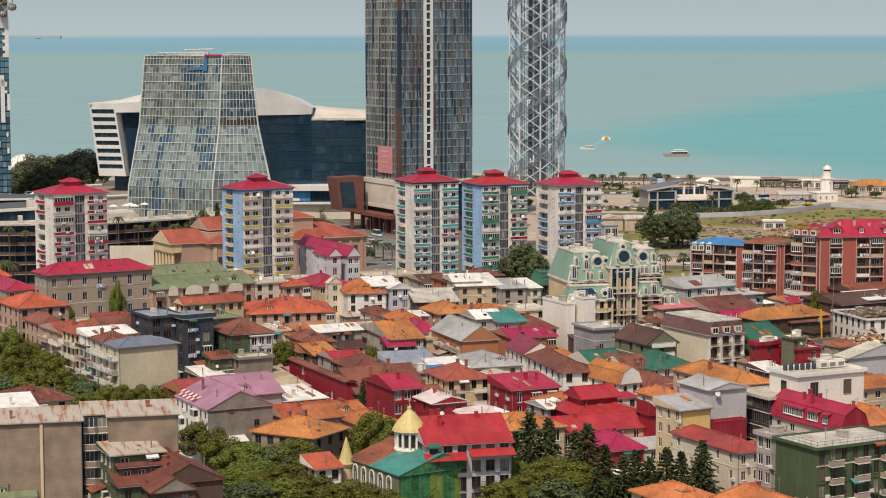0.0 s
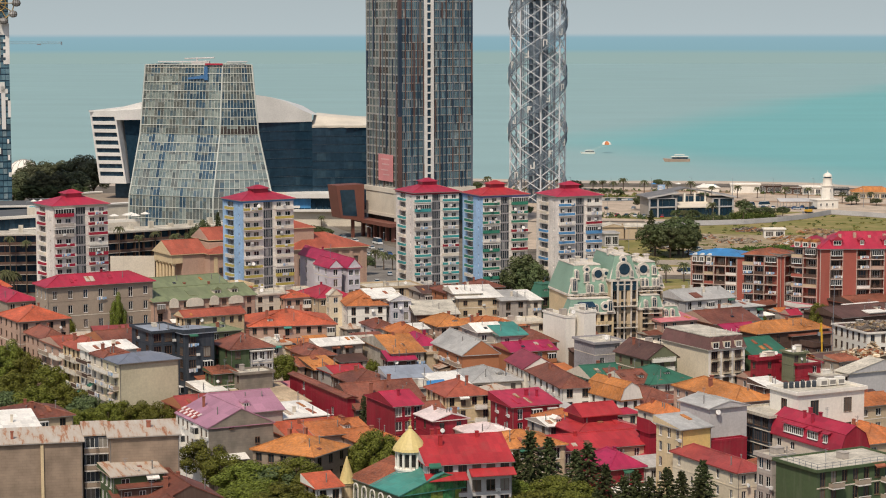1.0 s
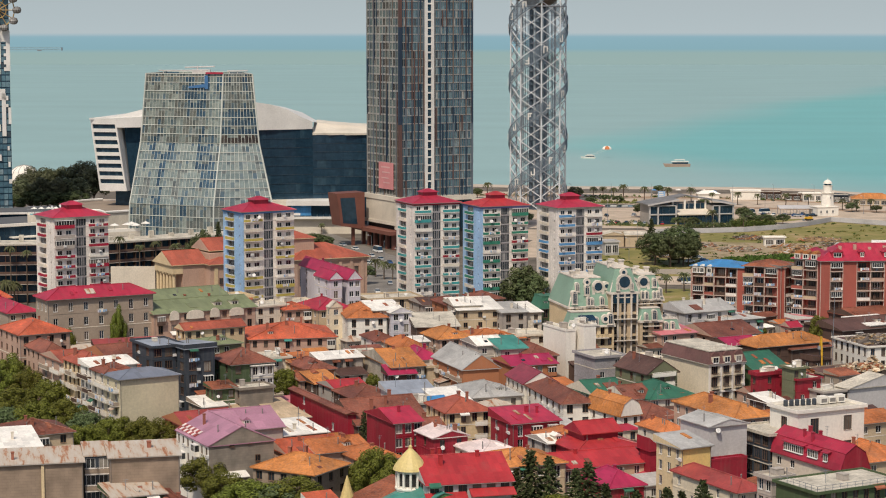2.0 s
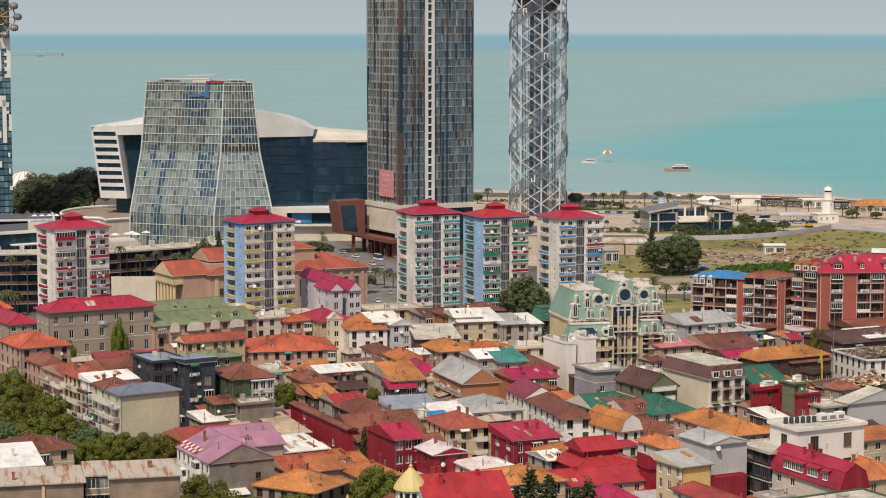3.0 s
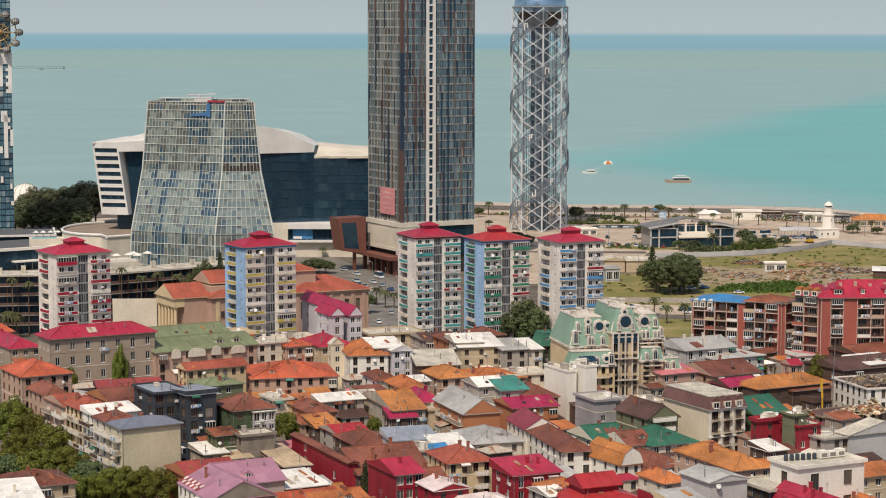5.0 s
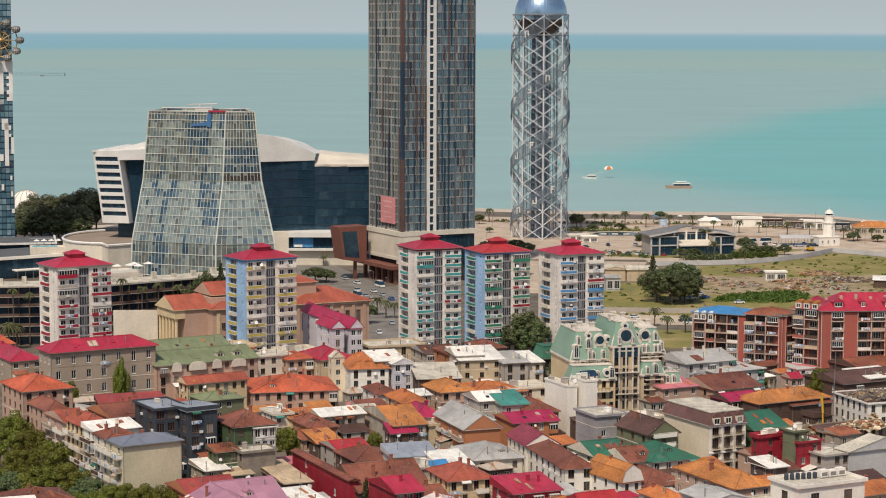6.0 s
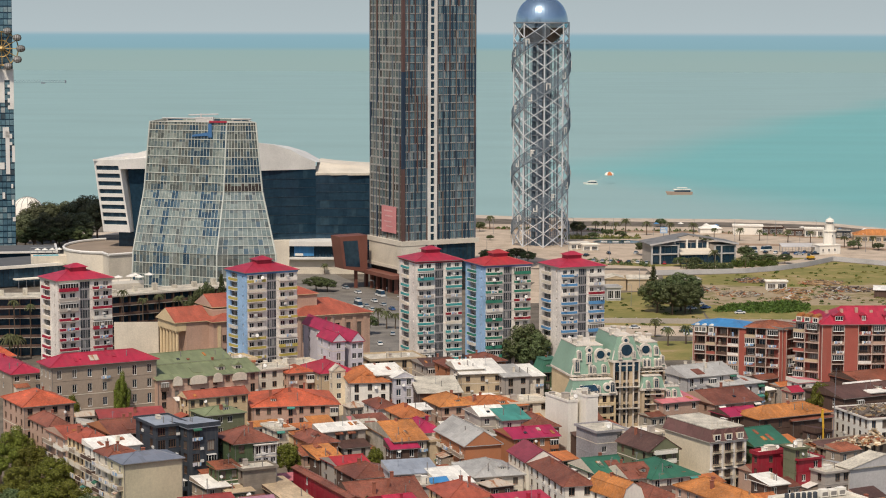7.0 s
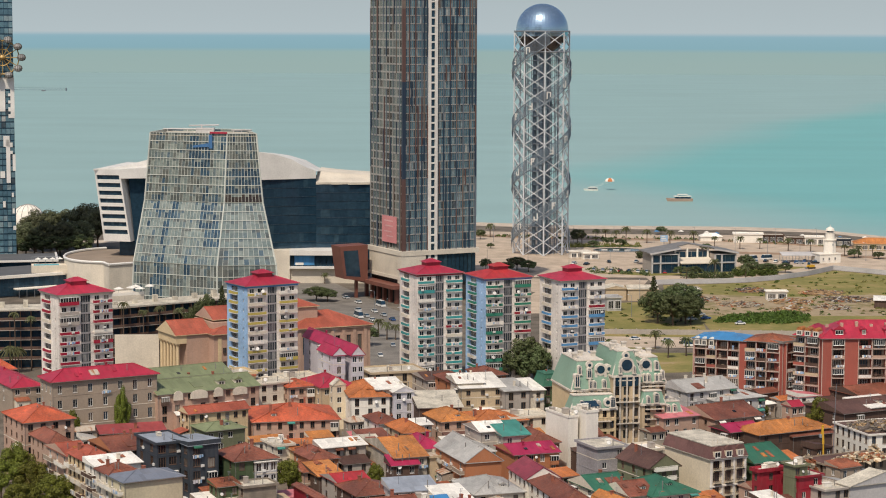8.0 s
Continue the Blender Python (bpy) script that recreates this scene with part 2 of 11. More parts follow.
def coursed(name, a, b, width, height):
    """Blockwork: staggered blocks of slightly different tone between thin joints, laid along the wall."""
    m, n, l, bsdf = nodes_of(name)
    tc = n.new("ShaderNodeTexCoord")
    sp = n.new("ShaderNodeSeparateXYZ")
    l.new(tc.outputs["Object"], sp.inputs[0])
    ad = n.new("ShaderNodeMath")
    l.new(sp.outputs["X"], ad.inputs[0])
    l.new(sp.outputs["Y"], ad.inputs[1])
    cb = n.new("ShaderNodeCombineXYZ")
    l.new(ad.outputs[0], cb.inputs["X"])
    l.new(sp.outputs["Z"], cb.inputs["Y"])
    br = n.new("ShaderNodeTexBrick")
    br.inputs["Color1"].default_value = (*a, 1)
    br.inputs["Color2"].default_value = (*b, 1)
    br.inputs["Mortar"].default_value = (*[c * 0.84 for c in a], 1)
    br.inputs["Scale"].default_value = 1.0
    br.inputs["Mortar Size"].default_value = 0.03
    br.inputs["Brick Width"].default_value = width
    br.inputs["Row Height"].default_value = height
    l.new(cb.outputs[0], br.inputs["Vector"])
    nz = n.new("ShaderNodeTexNoise")
    nz.inputs["Scale"].default_value = 0.35
    nz.inputs["Detail"].default_value = 8
    l.new(tc.outputs["Object"], nz.inputs["Vector"])
    mr = n.new("ShaderNodeMapRange")
    mr.inputs["From Min"].default_value = 0.3
    mr.inputs["From Max"].default_value = 0.7
    mr.inputs["To Min"].default_value = 0.72
    mr.inputs["To Max"].default_value = 1.22
    l.new(nz.outputs[0], mr.inputs["Value"])
    hs = n.new("ShaderNodeHueSaturation")
    l.new(br.outputs["Color"], hs.inputs["Color"])
    l.new(mr.outputs[0], hs.inputs["Value"])
    l.new(hs.outputs[0], bsdf.inputs["Base Color"])
    bsdf.inputs["Roughness"].default_value = 0.93
    return m


W["palerose"] = paint("pale_rose_slab_edge", (0.52, 0.40, 0.34), 0.88, streak=0.4)
W["warmwhite"] = paint("warm_cream_plaster", (0.70, 0.61, 0.46), 0.85, streak=0.3)
W["lilacgrey"] = paint("lilac_grey_render", (0.33, 0.315, 0.325), 0.88, streak=0.4, spread=0.2)
W["trim"] = paint("weathered_pale_stone_trim", (0.63, 0.575, 0.50), 0.85, streak=0.5, spread=0.2)
W["khaki"] = paint("khaki_end_wall_plaster", (0.57, 0.51, 0.355), 0.9, streak=0.3)
W["block"] = coursed("bare_block_wall", (0.30, 0.225, 0.165), (0.285, 0.215, 0.157), 1.4, 0.5)
W["greyblock"] = coursed("bare_grey_block_wall", (0.25, 0.215, 0.175), (0.225, 0.195, 0.16), 1.2, 0.5)
W["stone"] = coursed("pale_block_wall", (0.46, 0.41, 0.33), (0.36, 0.32, 0.26), 0.9, 0.4)
R["palepink"] = paint("bleached_pink_roof_sheet", (0.72, 0.60, 0.57), 0.5, seam=0.6, spread=0.14, streak=0.2)
R["plum"] = paint("plum_brown_mansard_sheet", (0.155, 0.078, 0.07), 0.55, seam=0.5, spread=0.2, streak=0.15)
R["oxide"] = paint("oxide_brown_roof_sheet", (0.175, 0.058, 0.038), 0.6, seam=0.5, spread=0.3, streak=0.3)
R["tansheet"] = paint("worn_sand_roof_sheet", (0.47, 0.36, 0.235), 0.65, seam=0.6, spread=0.3, streak=0.4)
R["slate"] = paint("slate_blue_roof_sheet", (0.17, 0.19, 0.235), 0.5, seam=0.5, streak=0.2)
R["dusk"] = paint("dusky_magenta_roof_sheet", (0.25, 0.045, 0.065), 0.5, seam=0.45, spread=0.2, streak=0.2)
R["dullred"] = paint("dull_red_roof_sheet", (0.32, 0.058, 0.05), 0.5, seam=0.5, spread=0.2, streak=0.2)
R["patchy"] = rusty_sheet("bleached_rusty_sheet")
M = {
    "frame": paint("white_window_frame", (0.70, 0.69, 0.66), 0.5, streak=0.0, spread=0.08),
    "brownframe": paint("brown_window_frame", (0.14, 0.08, 0.05), 0.6, streak=0.0),
    "glass": glazing("house_window_glass", [(0.0, (0.016, 0.019, 0.022)), (0.35, (0.035, 0.04, 0.045)), (0.60, (0.065, 0.065, 0.065)), (0.75, (0.12, 0.105, 0.09)), (0.88, (0.26, 0.24, 0.21)), (0.95, (0.03, 0.05, 0.07))], island=False),
    "dark": paint("dark_interior_shade", (0.03, 0.028, 0.026), 0.9),
    "steel": paint("white_painted_steel", (0.62, 0.64, 0.66), 0.45, streak=0.1, spread=0.1),
    "steelgrey": paint("grey_steel", (0.25, 0.27, 0.30), 0.45, metal=0.3),
    "gutter": paint("grey_gutter_metal", (0.22, 0.205, 0.19), 0.5),
    "brickstack": paint("chimney_brick", (0.30, 0.11, 0.07), 0.9),
    "asphalt": paint("worn_asphalt", (0.19, 0.175, 0.155), 0.92, spread=0.3, streak=0.0, bump=0.2),
    "ground": paint("dusty_town_ground", (0.135, 0.114, 0.089), 0.95, spread=0.4, streak=0.0),
    "paving": paint("pale_stone_paving", (0.47, 0.38, 0.29), 0.9, spread=0.22, streak=0.0),
    "sandbeach": paint("pebble_beach", (0.50, 0.42, 0.335), 0.95, spread=0.2, streak=0.0),
    "bark": paint("tree_bark", (0.12, 0.085, 0.06), 0.95, streak=0.0),
}
# ---------------- builders ----------------


class Solid:
    """Collects faces of one mesh."""

    def __init__(self):
        self.v, self.f, self.m = [], [], []

    def poly(self, pts, mi=0):
        k = len(self.v)
        self.v.extend(tuple(p) for p in pts)
        self.f.append(tuple(range(k, k + len(pts))))
        self.m.append(mi)

    def box(self, x0, y0, z0, x1, y1, z1, mi=0, bottom=True):
        k = len(self.v)
        self.v += [(x0, y0, z0), (x1, y0, z0), (x1, y1, z0), (x0, y1, z0), (x0, y0, z1), (x1, y0, z1), (x1, y1, z1), (x0, y1, z1)]
        fs = [(4, 5, 6, 7), (0, 1, 5, 4), (1, 2, 6, 5), (2, 3, 7, 6), (3, 0, 4, 7)] + ([(3, 2, 1, 0)] if bottom else [])
        self.f += [tuple(k + i for i in q) for q in fs]
        self.m += [mi] * len(fs)

    def hexa(self, lo, hi, mi=0):
        """A closed prism between two outlines of equal count."""
        k, n = len(self.v), len(lo)
        self.v += [tuple(p) for p in lo] + [tuple(p) for p in hi]
        self.f.append(tuple(k + n + i for i in range(n)))
        self.f.append(tuple(k + n - 1 - i for i in range(n)))
        self.f += [(k + i, k + (i + 1) % n, k + n + (i + 1) % n, k + n + i) for i in range(n)]
        self.m += [mi] * (n + 2)

    def tube(self, a, b, r0, r1=None, sides=6, mi=0, caps=True):
        a, b = Vector(a), Vector(b)
        r1 = r0 if r1 is None else r1
        d = (b - a).normalized()
        u = d.orthogonal().normalized()
        w = d.cross(u)
        ring = [(math.cos(2 * math.pi * i / sides), math.sin(2 * math.pi * i / sides)) for i in range(sides)]
        k = len(self.v)
        self.v += [tuple(a + (u * c + w * s) * r0) for c, s in ring] + [tuple(b + (u * c + w * s) * r1) for c, s in ring]
        self.f += [(k + i, k + (i + 1) % sides, k + sides + (i + 1) % sides, k + sides + i) for i in range(sides)]
        self.m += [mi] * sides
        if caps:
            self.f += [tuple(k + sides - 1 - i for i in range(sides)), tuple(k + sides + i for i in range(sides))]
            self.m += [mi] * 2

    def lathe(self, prof, sides=24, cx=0.0, cy=0.0, mi=0):
        """A turned shape from (radius, height) pairs, bottom to top."""
        k = len(self.v)
        for r, z in prof:
            for i in range(sides):
                a = 2 * math.pi * i / sides
                self.v.append((cx + r * math.cos(a), cy + r * math.sin(a), z))
        for j in range(len(prof) - 1):
            for i in range(sides):
                self.f.append((k + j * sides + i, k + j * sides + (i + 1) % sides, k + (j + 1) * sides + (i + 1) % sides, k + (j + 1) * sides + i))
                self.m.append(mi)
        self.f.append(tuple(k + (len(prof) - 1) * sides + i for i in range(sides)))
        self.f.append(tuple(k + sides - 1 - i for i in range(sides)))
        self.m += [mi] * 2

    def mesh(self, name, mats, smooth=False):
        me = bpy.data.meshes.new(name)
        me.from_pydata(self.v, [], self.f)
        for mt in (mats if isinstance(mats, (list, tuple)) else [mats]):
            me.materials.append(mt)
        me.polygons.foreach_set("material_index", self.m)
        if smooth:
            me.polygons.foreach_set("use_smooth", [True] * len(self.f))
        me.update()
        return me


def part(name, solid, mat, parent, label="", at=None, smooth=False):
    me = solid if isinstance(solid, bpy.types.Mesh) else solid.mesh(name, mat, smooth)
    ob = new(name, me)
    ob.parent = parent
    if at is not None:
        ob.matrix_basis = at
    if label:
        ob["label"] = label
    return ob


def thing(name, x, y, z=0.0, yaw=0.0, label="", category="", group="", kind=""):
    ob = new(name)
    ob.empty_display_size = 0.5
    ob.matrix_basis = pose(x, y, z, 0, 0, yaw)
    return tagged(ob, label, category, group, kind)


def single(name, solid, mat, x, y, z=0.0, yaw=0.0, label="", category="", group="", kind="", smooth=False):
    ob = new(name, solid if isinstance(solid, bpy.types.Mesh) else solid.mesh(name, mat, smooth))
    ob.matrix_basis = pose(x, y, z, 0, 0, yaw)
    return tagged(ob, label, category, group, kind)


def wall_face(s, o, u, length, z0, z1, holes, deep=0.22, mi=0):
    """One wall from o along u, outside to the right of u, with real openings (u0, z0, u1, z1) and their reveals."""
    ux, uy = u
    nx, ny = -uy, ux                      # inwards
    us = sorted({0.0, length, *[h[0] for h in holes], *[h[2] for h in holes]})
    zs = sorted({z0, z1, *[h[1] for h in holes], *[h[3] for h in holes]})

    def p(a, z, n=0.0):
        return (o[0] + ux * a + nx * n, o[1] + uy * a + ny * n, z)

    for j in range(len(zs) - 1):
        run = None
        for i in range(len(us)):
            solid = False
            if i < len(us) - 1:
                cu, cz = (us[i] + us[i + 1]) / 2, (zs[j] + zs[j + 1]) / 2
                solid = not any(h[0] < cu < h[2] and h[1] < cz < h[3] for h in holes)
            if solid and run is None:
                run = us[i]
            if not solid and run is not None:
                s.poly([p(run, zs[j]), p(us[i], zs[j]), p(us[i], zs[j + 1]), p(run, zs[j + 1])], mi)
                run = None
    for a, b, c, d in holes:
        s.poly([p(a, b), p(c, b), p(c, b, deep), p(a, b, deep)], mi)
        s.poly([p(c, b), p(c, d), p(c, d, deep), p(c, b, deep)], mi)
        s.poly([p(c, d), p(a, d), p(a, d, deep), p(c, d, deep)], mi)
        s.poly([p(a, d), p(a, b), p(a, b, deep), p(a, d, deep)], mi)


WIN = {}


def window_mesh(w, h, style="frame"):
    """A window from its lower middle, outside towards -y: frame, mullion, transom and panes set back."""
    key = (round(w, 2), round(h, 2), style)
    if key not in WIN:
        t, dp, back = 0.09, 0.08, -0.03
        n = 2 if w < 1.8 else 3 if w < 2.8 else 5
        xs = [-w / 2, -w / 2 + t]
        for i in range(1, n):
            xm = -w / 2 + w * i / n
            xs += [xm - 0.045, xm + 0.045]
        xs += [w / 2 - t, w / 2]
        zs = [0.0, t, h - t, h]
        s = Solid()
        ids = {}

        def vert(x, y, z):
            k = (round(x, 4), round(y, 4), round(z, 4))
            if k not in ids:
                ids[k] = len(s.v)
                s.v.append((x, y, z))
            return ids[k]

        def quad(pts, mi=0):
            s.f.append(tuple(vert(*q) for q in pts))
            s.m.append(mi)
        for a in range(len(xs) - 1):
            for b in range(3):
                xa, xb, za, zb = xs[a], xs[a + 1], zs[b], zs[b + 1]
                if b == 1 and a % 2 == 1:
                    # a pane behind its reveal
                    quad([(xa, back, za), (xb, back, za), (xb, back, zb), (xa, back, zb)], 1)
                    quad([(xa, -dp, za), (xb, -dp, za), (xb, back, za), (xa, back, za)])
                    quad([(xb, -dp, zb), (xa, -dp, zb), (xa, back, zb), (xb, back, zb)])
                    quad([(xa, -dp, zb), (xa, -dp, za), (xa, back, za), (xa, back, zb)])
                    quad([(xb, -dp, za), (xb, -dp, zb), (xb, back, zb), (xb, back, za)])
                else:
                    quad([(xa, -dp, za), (xb, -dp, za), (xb, -dp, zb), (xa, -dp, zb)])
        # sill, joined to the frame's lower edge
        e = w / 2 + 0.08
        for a in range(len(xs) - 1):
            quad([(xs[a], -0.28, -0.02), (xs[a + 1], -0.28, -0.02), (xs[a + 1], -dp, 0.0), (xs[a], -dp, 0.0)])
            quad([(xs[a], -0.28, -0.1), (xs[a + 1], -0.28, -0.1), (xs[a + 1], -0.28, -0.02), (xs[a], -0.28, -0.02)])
            quad([(xs[a], -dp, h), (xs[a + 1], -dp, h), (xs[a + 1], 0.0, h), (xs[a], 0.0, h)])
        for x, d in ((-w / 2, 1), (w / 2, -1)):
            q = [(x, 0.0, 0.0), (x, -dp, 0.0), (x, -dp, h), (x, 0.0, h)]
            quad(q if d == 1 else q[::-1])
        WIN[key] = s.mesh("window", [M["brownframe"] if style == "brown" else M["frame"], M["glass"]])
    return WIN[key]


BALC = {}


def balcony_mesh(w, d, mat, slab):
    """A balcony: slab, a closed parapet with posts and a rail over it."""
    key = (round(w, 1), round(d, 1), mat.name)
    if key not in BALC:
        s = Solid()
        s.box(-w / 2, -d, -0.18, w / 2, 0, 0, 1)
        s.box(-w / 2, -d, 0.06, w / 2, -d + 0.07, 0.82)
        s.box(-w / 2, -d + 0.07, 0.06, -w / 2 + 0.07, 0, 0.82)
        s.box(w / 2 - 0.07, -d + 0.07, 0.06, w / 2, 0, 0.82)
        s.box(-w / 2, -d, 0.82, -w / 2 + 0.05, -d + 0.06, 0.95, 1)
        s.box(w / 2 - 0.05, -d, 0.82, w / 2, -d + 0.06, 0.95, 1)
        s.box(-w / 2 - 0.03, -d - 0.03, 0.95, w / 2 + 0.03, -d + 0.1, 1.03, 1)
        BALC[key] = s.mesh("balcony", [mat, slab])
    return BALC[key]


def roof_solid(kind, w, d, rise, over=0.5, thick=0.16):
    """A roof over a plan w x d with its front left corner at the origin; its eave lies at z = 0."""
    s = Solid()
    x0, x1, y0, y1, t = -over, w + over, -over, d + over, thick
    A, Bq, C, D = (x0, y0), (x1, y0), (x1, y1), (x0, y1)

    def ring(z):
        return [(p[0], p[1], z) for p in (A, Bq, C, D)]
    lo, hi = ring(-t * 0.2), ring(t)
    for i in range(4):
        s.poly([lo[i], lo[(i + 1) % 4], hi[(i + 1) % 4], hi[i]], 1)
    s.poly(list(reversed(lo)), 1)
    if kind == "hip":
        k = min(x1 - x0, y1 - y0) / 2 * 0.98
        if x1 - x0 >= y1 - y0:
            r0, r1 = (x0 + k, (y0 + y1) / 2, t + rise), (x1 - k, (y0 + y1) / 2, t + rise)
            s.poly([hi[0], hi[1], r1, r0])
            s.poly([hi[1], hi[2], r1])
            s.poly([hi[2], hi[3], r0, r1])
            s.poly([hi[3], hi[0], r0])
        else:
            r0, r1 = ((x0 + x1) / 2, y0 + k, t + rise), ((x0 + x1) / 2, y1 - k, t + rise)
            s.poly([hi[0], hi[1], r0])
            s.poly([hi[1], hi[2], r1, r0])
            s.poly([hi[2], hi[3], r1])
            s.poly([hi[3], hi[0], r0, r1])
        a, b = Vector(r0), Vector(r1)
        if (b - a).length > 0.3:
            s.tube(a, b, 0.16, sides=5, mi=0)
        for c, r in ((hi[0], r0), (hi[1], r1 if x1 - x0 >= y1 - y0 else r0)):
            s.tube(c, r, 0.11, sides=5, mi=0)
    elif kind == "gable_x":
        r0, r1 = (x0, (y0 + y1) / 2, t + rise), (x1, (y0 + y1) / 2, t + rise)
        s.poly([hi[0], hi[1], r1, r0])
        s.poly([hi[2], hi[3], r0, r1])
        s.poly([hi[1], hi[2], r1], 2)
        s.poly([hi[3], hi[0], r0], 2)
        s.tube(r0, r1, 0.15, sides=5)
    elif kind == "gable_y":
        r0, r1 = ((x0 + x1) / 2, y0, t + rise), ((x0 + x1) / 2, y1, t + rise)
        s.poly([hi[1], hi[2], r1, r0])
        s.poly([hi[3], hi[0], r0, r1])
        s.poly([hi[0], hi[1], r0], 2)
        s.poly([hi[2], hi[3], r1], 2)
        s.tube(r0, r1, 0.15, sides=5)
        for c in (hi[0], hi[1]):
            s.tube((c[0], c[1] - 0.02, c[2]), (r0[0], r0[1] - 0.02, r0[2]), 0.12, sides=4, mi=1)
    elif kind == "gambrel_y":
        # steep lower slopes and a shallow top, the gables to the front and the back
        k, zk = (x1 - x0) * 0.17, t + rise * 0.68
        pts = [(x0, t), (x0 + k, zk), ((x0 + x1) / 2, t + rise), (x1 - k, zk), (x1, t)]
        for (xa, za), (xb, zb) in zip(pts, pts[1:]):
            s.poly([(xa, y1, za), (xa, y0, za), (xb, y0, zb), (xb, y1, zb)])
            s.tube((xb, y0, zb), (xb, y1, zb), 0.1, sides=4)
        s.poly([(x, y0 + 0.15, z) for x, z in reversed(pts)][::-1], 2)
        s.poly([(x, y1 - 0.15, z) for x, z in reversed(pts)], 2)
    elif kind in ("shed_front", "shed_back", "shed_left", "shed_right"):
        up = {"shed_front": (0, 0, 1, 1), "shed_back": (1, 1, 0, 0), "shed_left": (0, 1, 1, 0), "shed_right": (1, 0, 0, 1)}[kind]
        tops = [(p[0], p[1], t + 0.02 + rise * q) for p, q in zip(hi, up)]
        s.poly(tops)
        for i in range(4):
            j = (i + 1) % 4
            if up[i] or up[j]:
                pts = [hi[i], hi[j]] + ([tops[j]] if up[j] else []) + ([tops[i]] if up[i] else [])
                if len(pts) > 2:
                    s.poly(pts, 2)
    elif kind == "mansard":
        k = rise * 0.32
        m0 = [(x0 + k, y0 + k, t + rise), (x1 - k, y0 + k, t + rise), (x1 - k, y1 - k, t + rise), (x0 + k, y1 - k, t + rise)]
        for i in range(4):
            s.poly([hi[i], hi[(i + 1) % 4], m0[(i + 1) % 4], m0[i]])
        s.hexa([(p[0] - 0.15 * (1 if p[0] < w / 2 else -1), p[1] - 0.15 * (1 if p[1] < d / 2 else -1), t + rise) for p in m0],
               [(p[0] - 0.15 * (1 if p[0] < w / 2 else -1), p[1] - 0.15 * (1 if p[1] < d / 2 else -1), t + rise + 0.25) for p in m0], 1)
    else:                                   # flat, behind a parapet
        s.poly(hi)
        q = 0.25
        hgt = max(rise, 0.3)
        s.box(x0, y0, t, x1, y0 + q, t + hgt, 1)
        s.box(x0, y1 - q, t, x1, y1, t + hgt, 1)
        s.box(x0, y0 + q, t, x0 + q, y1 - q, t + hgt, 1)
        s.box(x1 - q, y0 + q, t, x1, y1 - q, t + hgt, 1)
    return s


def lay(length, n, size, margin=0.9):
    """n middles spread over a length."""
    if n < 1 or length < size + 0.5:
        return []
    n = min(n, max(1, int((length - 0.4) / (size + 0.35))))
    return [length * (i + 0.5) / n for i in range(n)]


def dish(x, y, z, yaw, r=0.55):
    """A satellite dish on a short mast."""
    t = thing("satellite_dish", x, y, z, yaw, "white satellite dish on a bracket", "satellite dish", "satellite dishes")
    key = round(r, 1)
    if key not in DISH:
        s = Solid()
        s.lathe([(0.02, 0.0), (r * 0.5, r * 0.08), (r, r * 0.32), (r * 1.02, r * 0.34), (r * 0.5, r * 0.14), (0.02, r * 0.05)], 14)
        m = Solid()
        m.tube((0, 0, -0.9), (0, 0, 0.1), 0.04, sides=5)
        m.tube((0, 0, 0.0), (0, -r * 0.9, r * 0.5), 0.025, sides=4)
        DISH[key] = (s.mesh("bowl", M["frame"], True), m.mesh("mast", M["steelgrey"]))
    part("bowl", DISH[key][0], None, t, at=pose(0, 0, 0.1, 62, 0, 0))
    part("mast", DISH[key][1], None, t)


DISH = {}
CLUT = {}


def ac_mesh():
    if "ac" not in CLUT:
        s = Solid()
        s.box(-0.42, -0.34, 0, 0.42, 0, 0.6)
        s.lathe([(0.22, 0.0), (0.22, 0.02)], 10, cx=0, cy=-0.36, mi=1)
        s.box(-0.4, -0.3, -0.05, -0.34, 0, 0)
        s.box(0.34, -0.3, -0.05, 0.4, 0, 0)
        CLUT["ac"] = s.mesh("air_conditioner", [M["frame"], M["dark"]])
    return CLUT["ac"]


def bay_mesh(w, mat):
    """A closed-in balcony: parapet box, strip of small panes, lean-to lid."""
    key = ("bay", round(w, 1), mat.name)
    if key not in CLUT:
        s = Solid()
        s.box(-w / 2, -0.95, -0.2, w / 2, 0, 0.85)
        s.box(-w / 2 - 0.06, -1.02, 2.1, w / 2 + 0.06, 0, 2.25, 1)
        n = max(3, int(w / 0.75))
        for i in range(n + 1):
            x = -w / 2 + w * i / n
            s.box(x - 0.05, -0.95, 0.85, x + 0.05, -0.87, 2.1, 1)
        for i in range(n):
            xa, xb = -w / 2 + w * i / n, -w / 2 + w * (i + 1) / n
            s.poly([(xa, -0.9, 0.85), (xb, -0.9, 0.85), (xb, -0.9, 2.1), (xa, -0.9, 2.1)], 2)
        for x in (-w / 2, w / 2):
            s.poly([(x, -0.9, 0.85), (x, 0, 0.85), (x, 0, 2.1), (x, -0.9, 2.1)], 2)
        CLUT[key] = s.mesh("bay", [mat, M["frame"], M["glass"]])
    return CLUT[key]


def awning_mesh(mat):
    key = ("awning", mat.name)
    if key not in CLUT:
        s = Solid()
        s.hexa([(-1.1, -1.1, 0), (1.1, -1.1, 0), (1.1, 0, 0.55), (-1.1, 0, 0.55)], [(-1.1, -1.1, 0.05), (1.1, -1.1, 0.05), (1.1, 0, 0.6), (-1.1, 0, 0.6)])
        s.box(-1.1, -1.1, -0.2, 1.1, -1.07, 0.02)
        CLUT[key] = s.mesh("awning", mat)
    return CLUT[key]


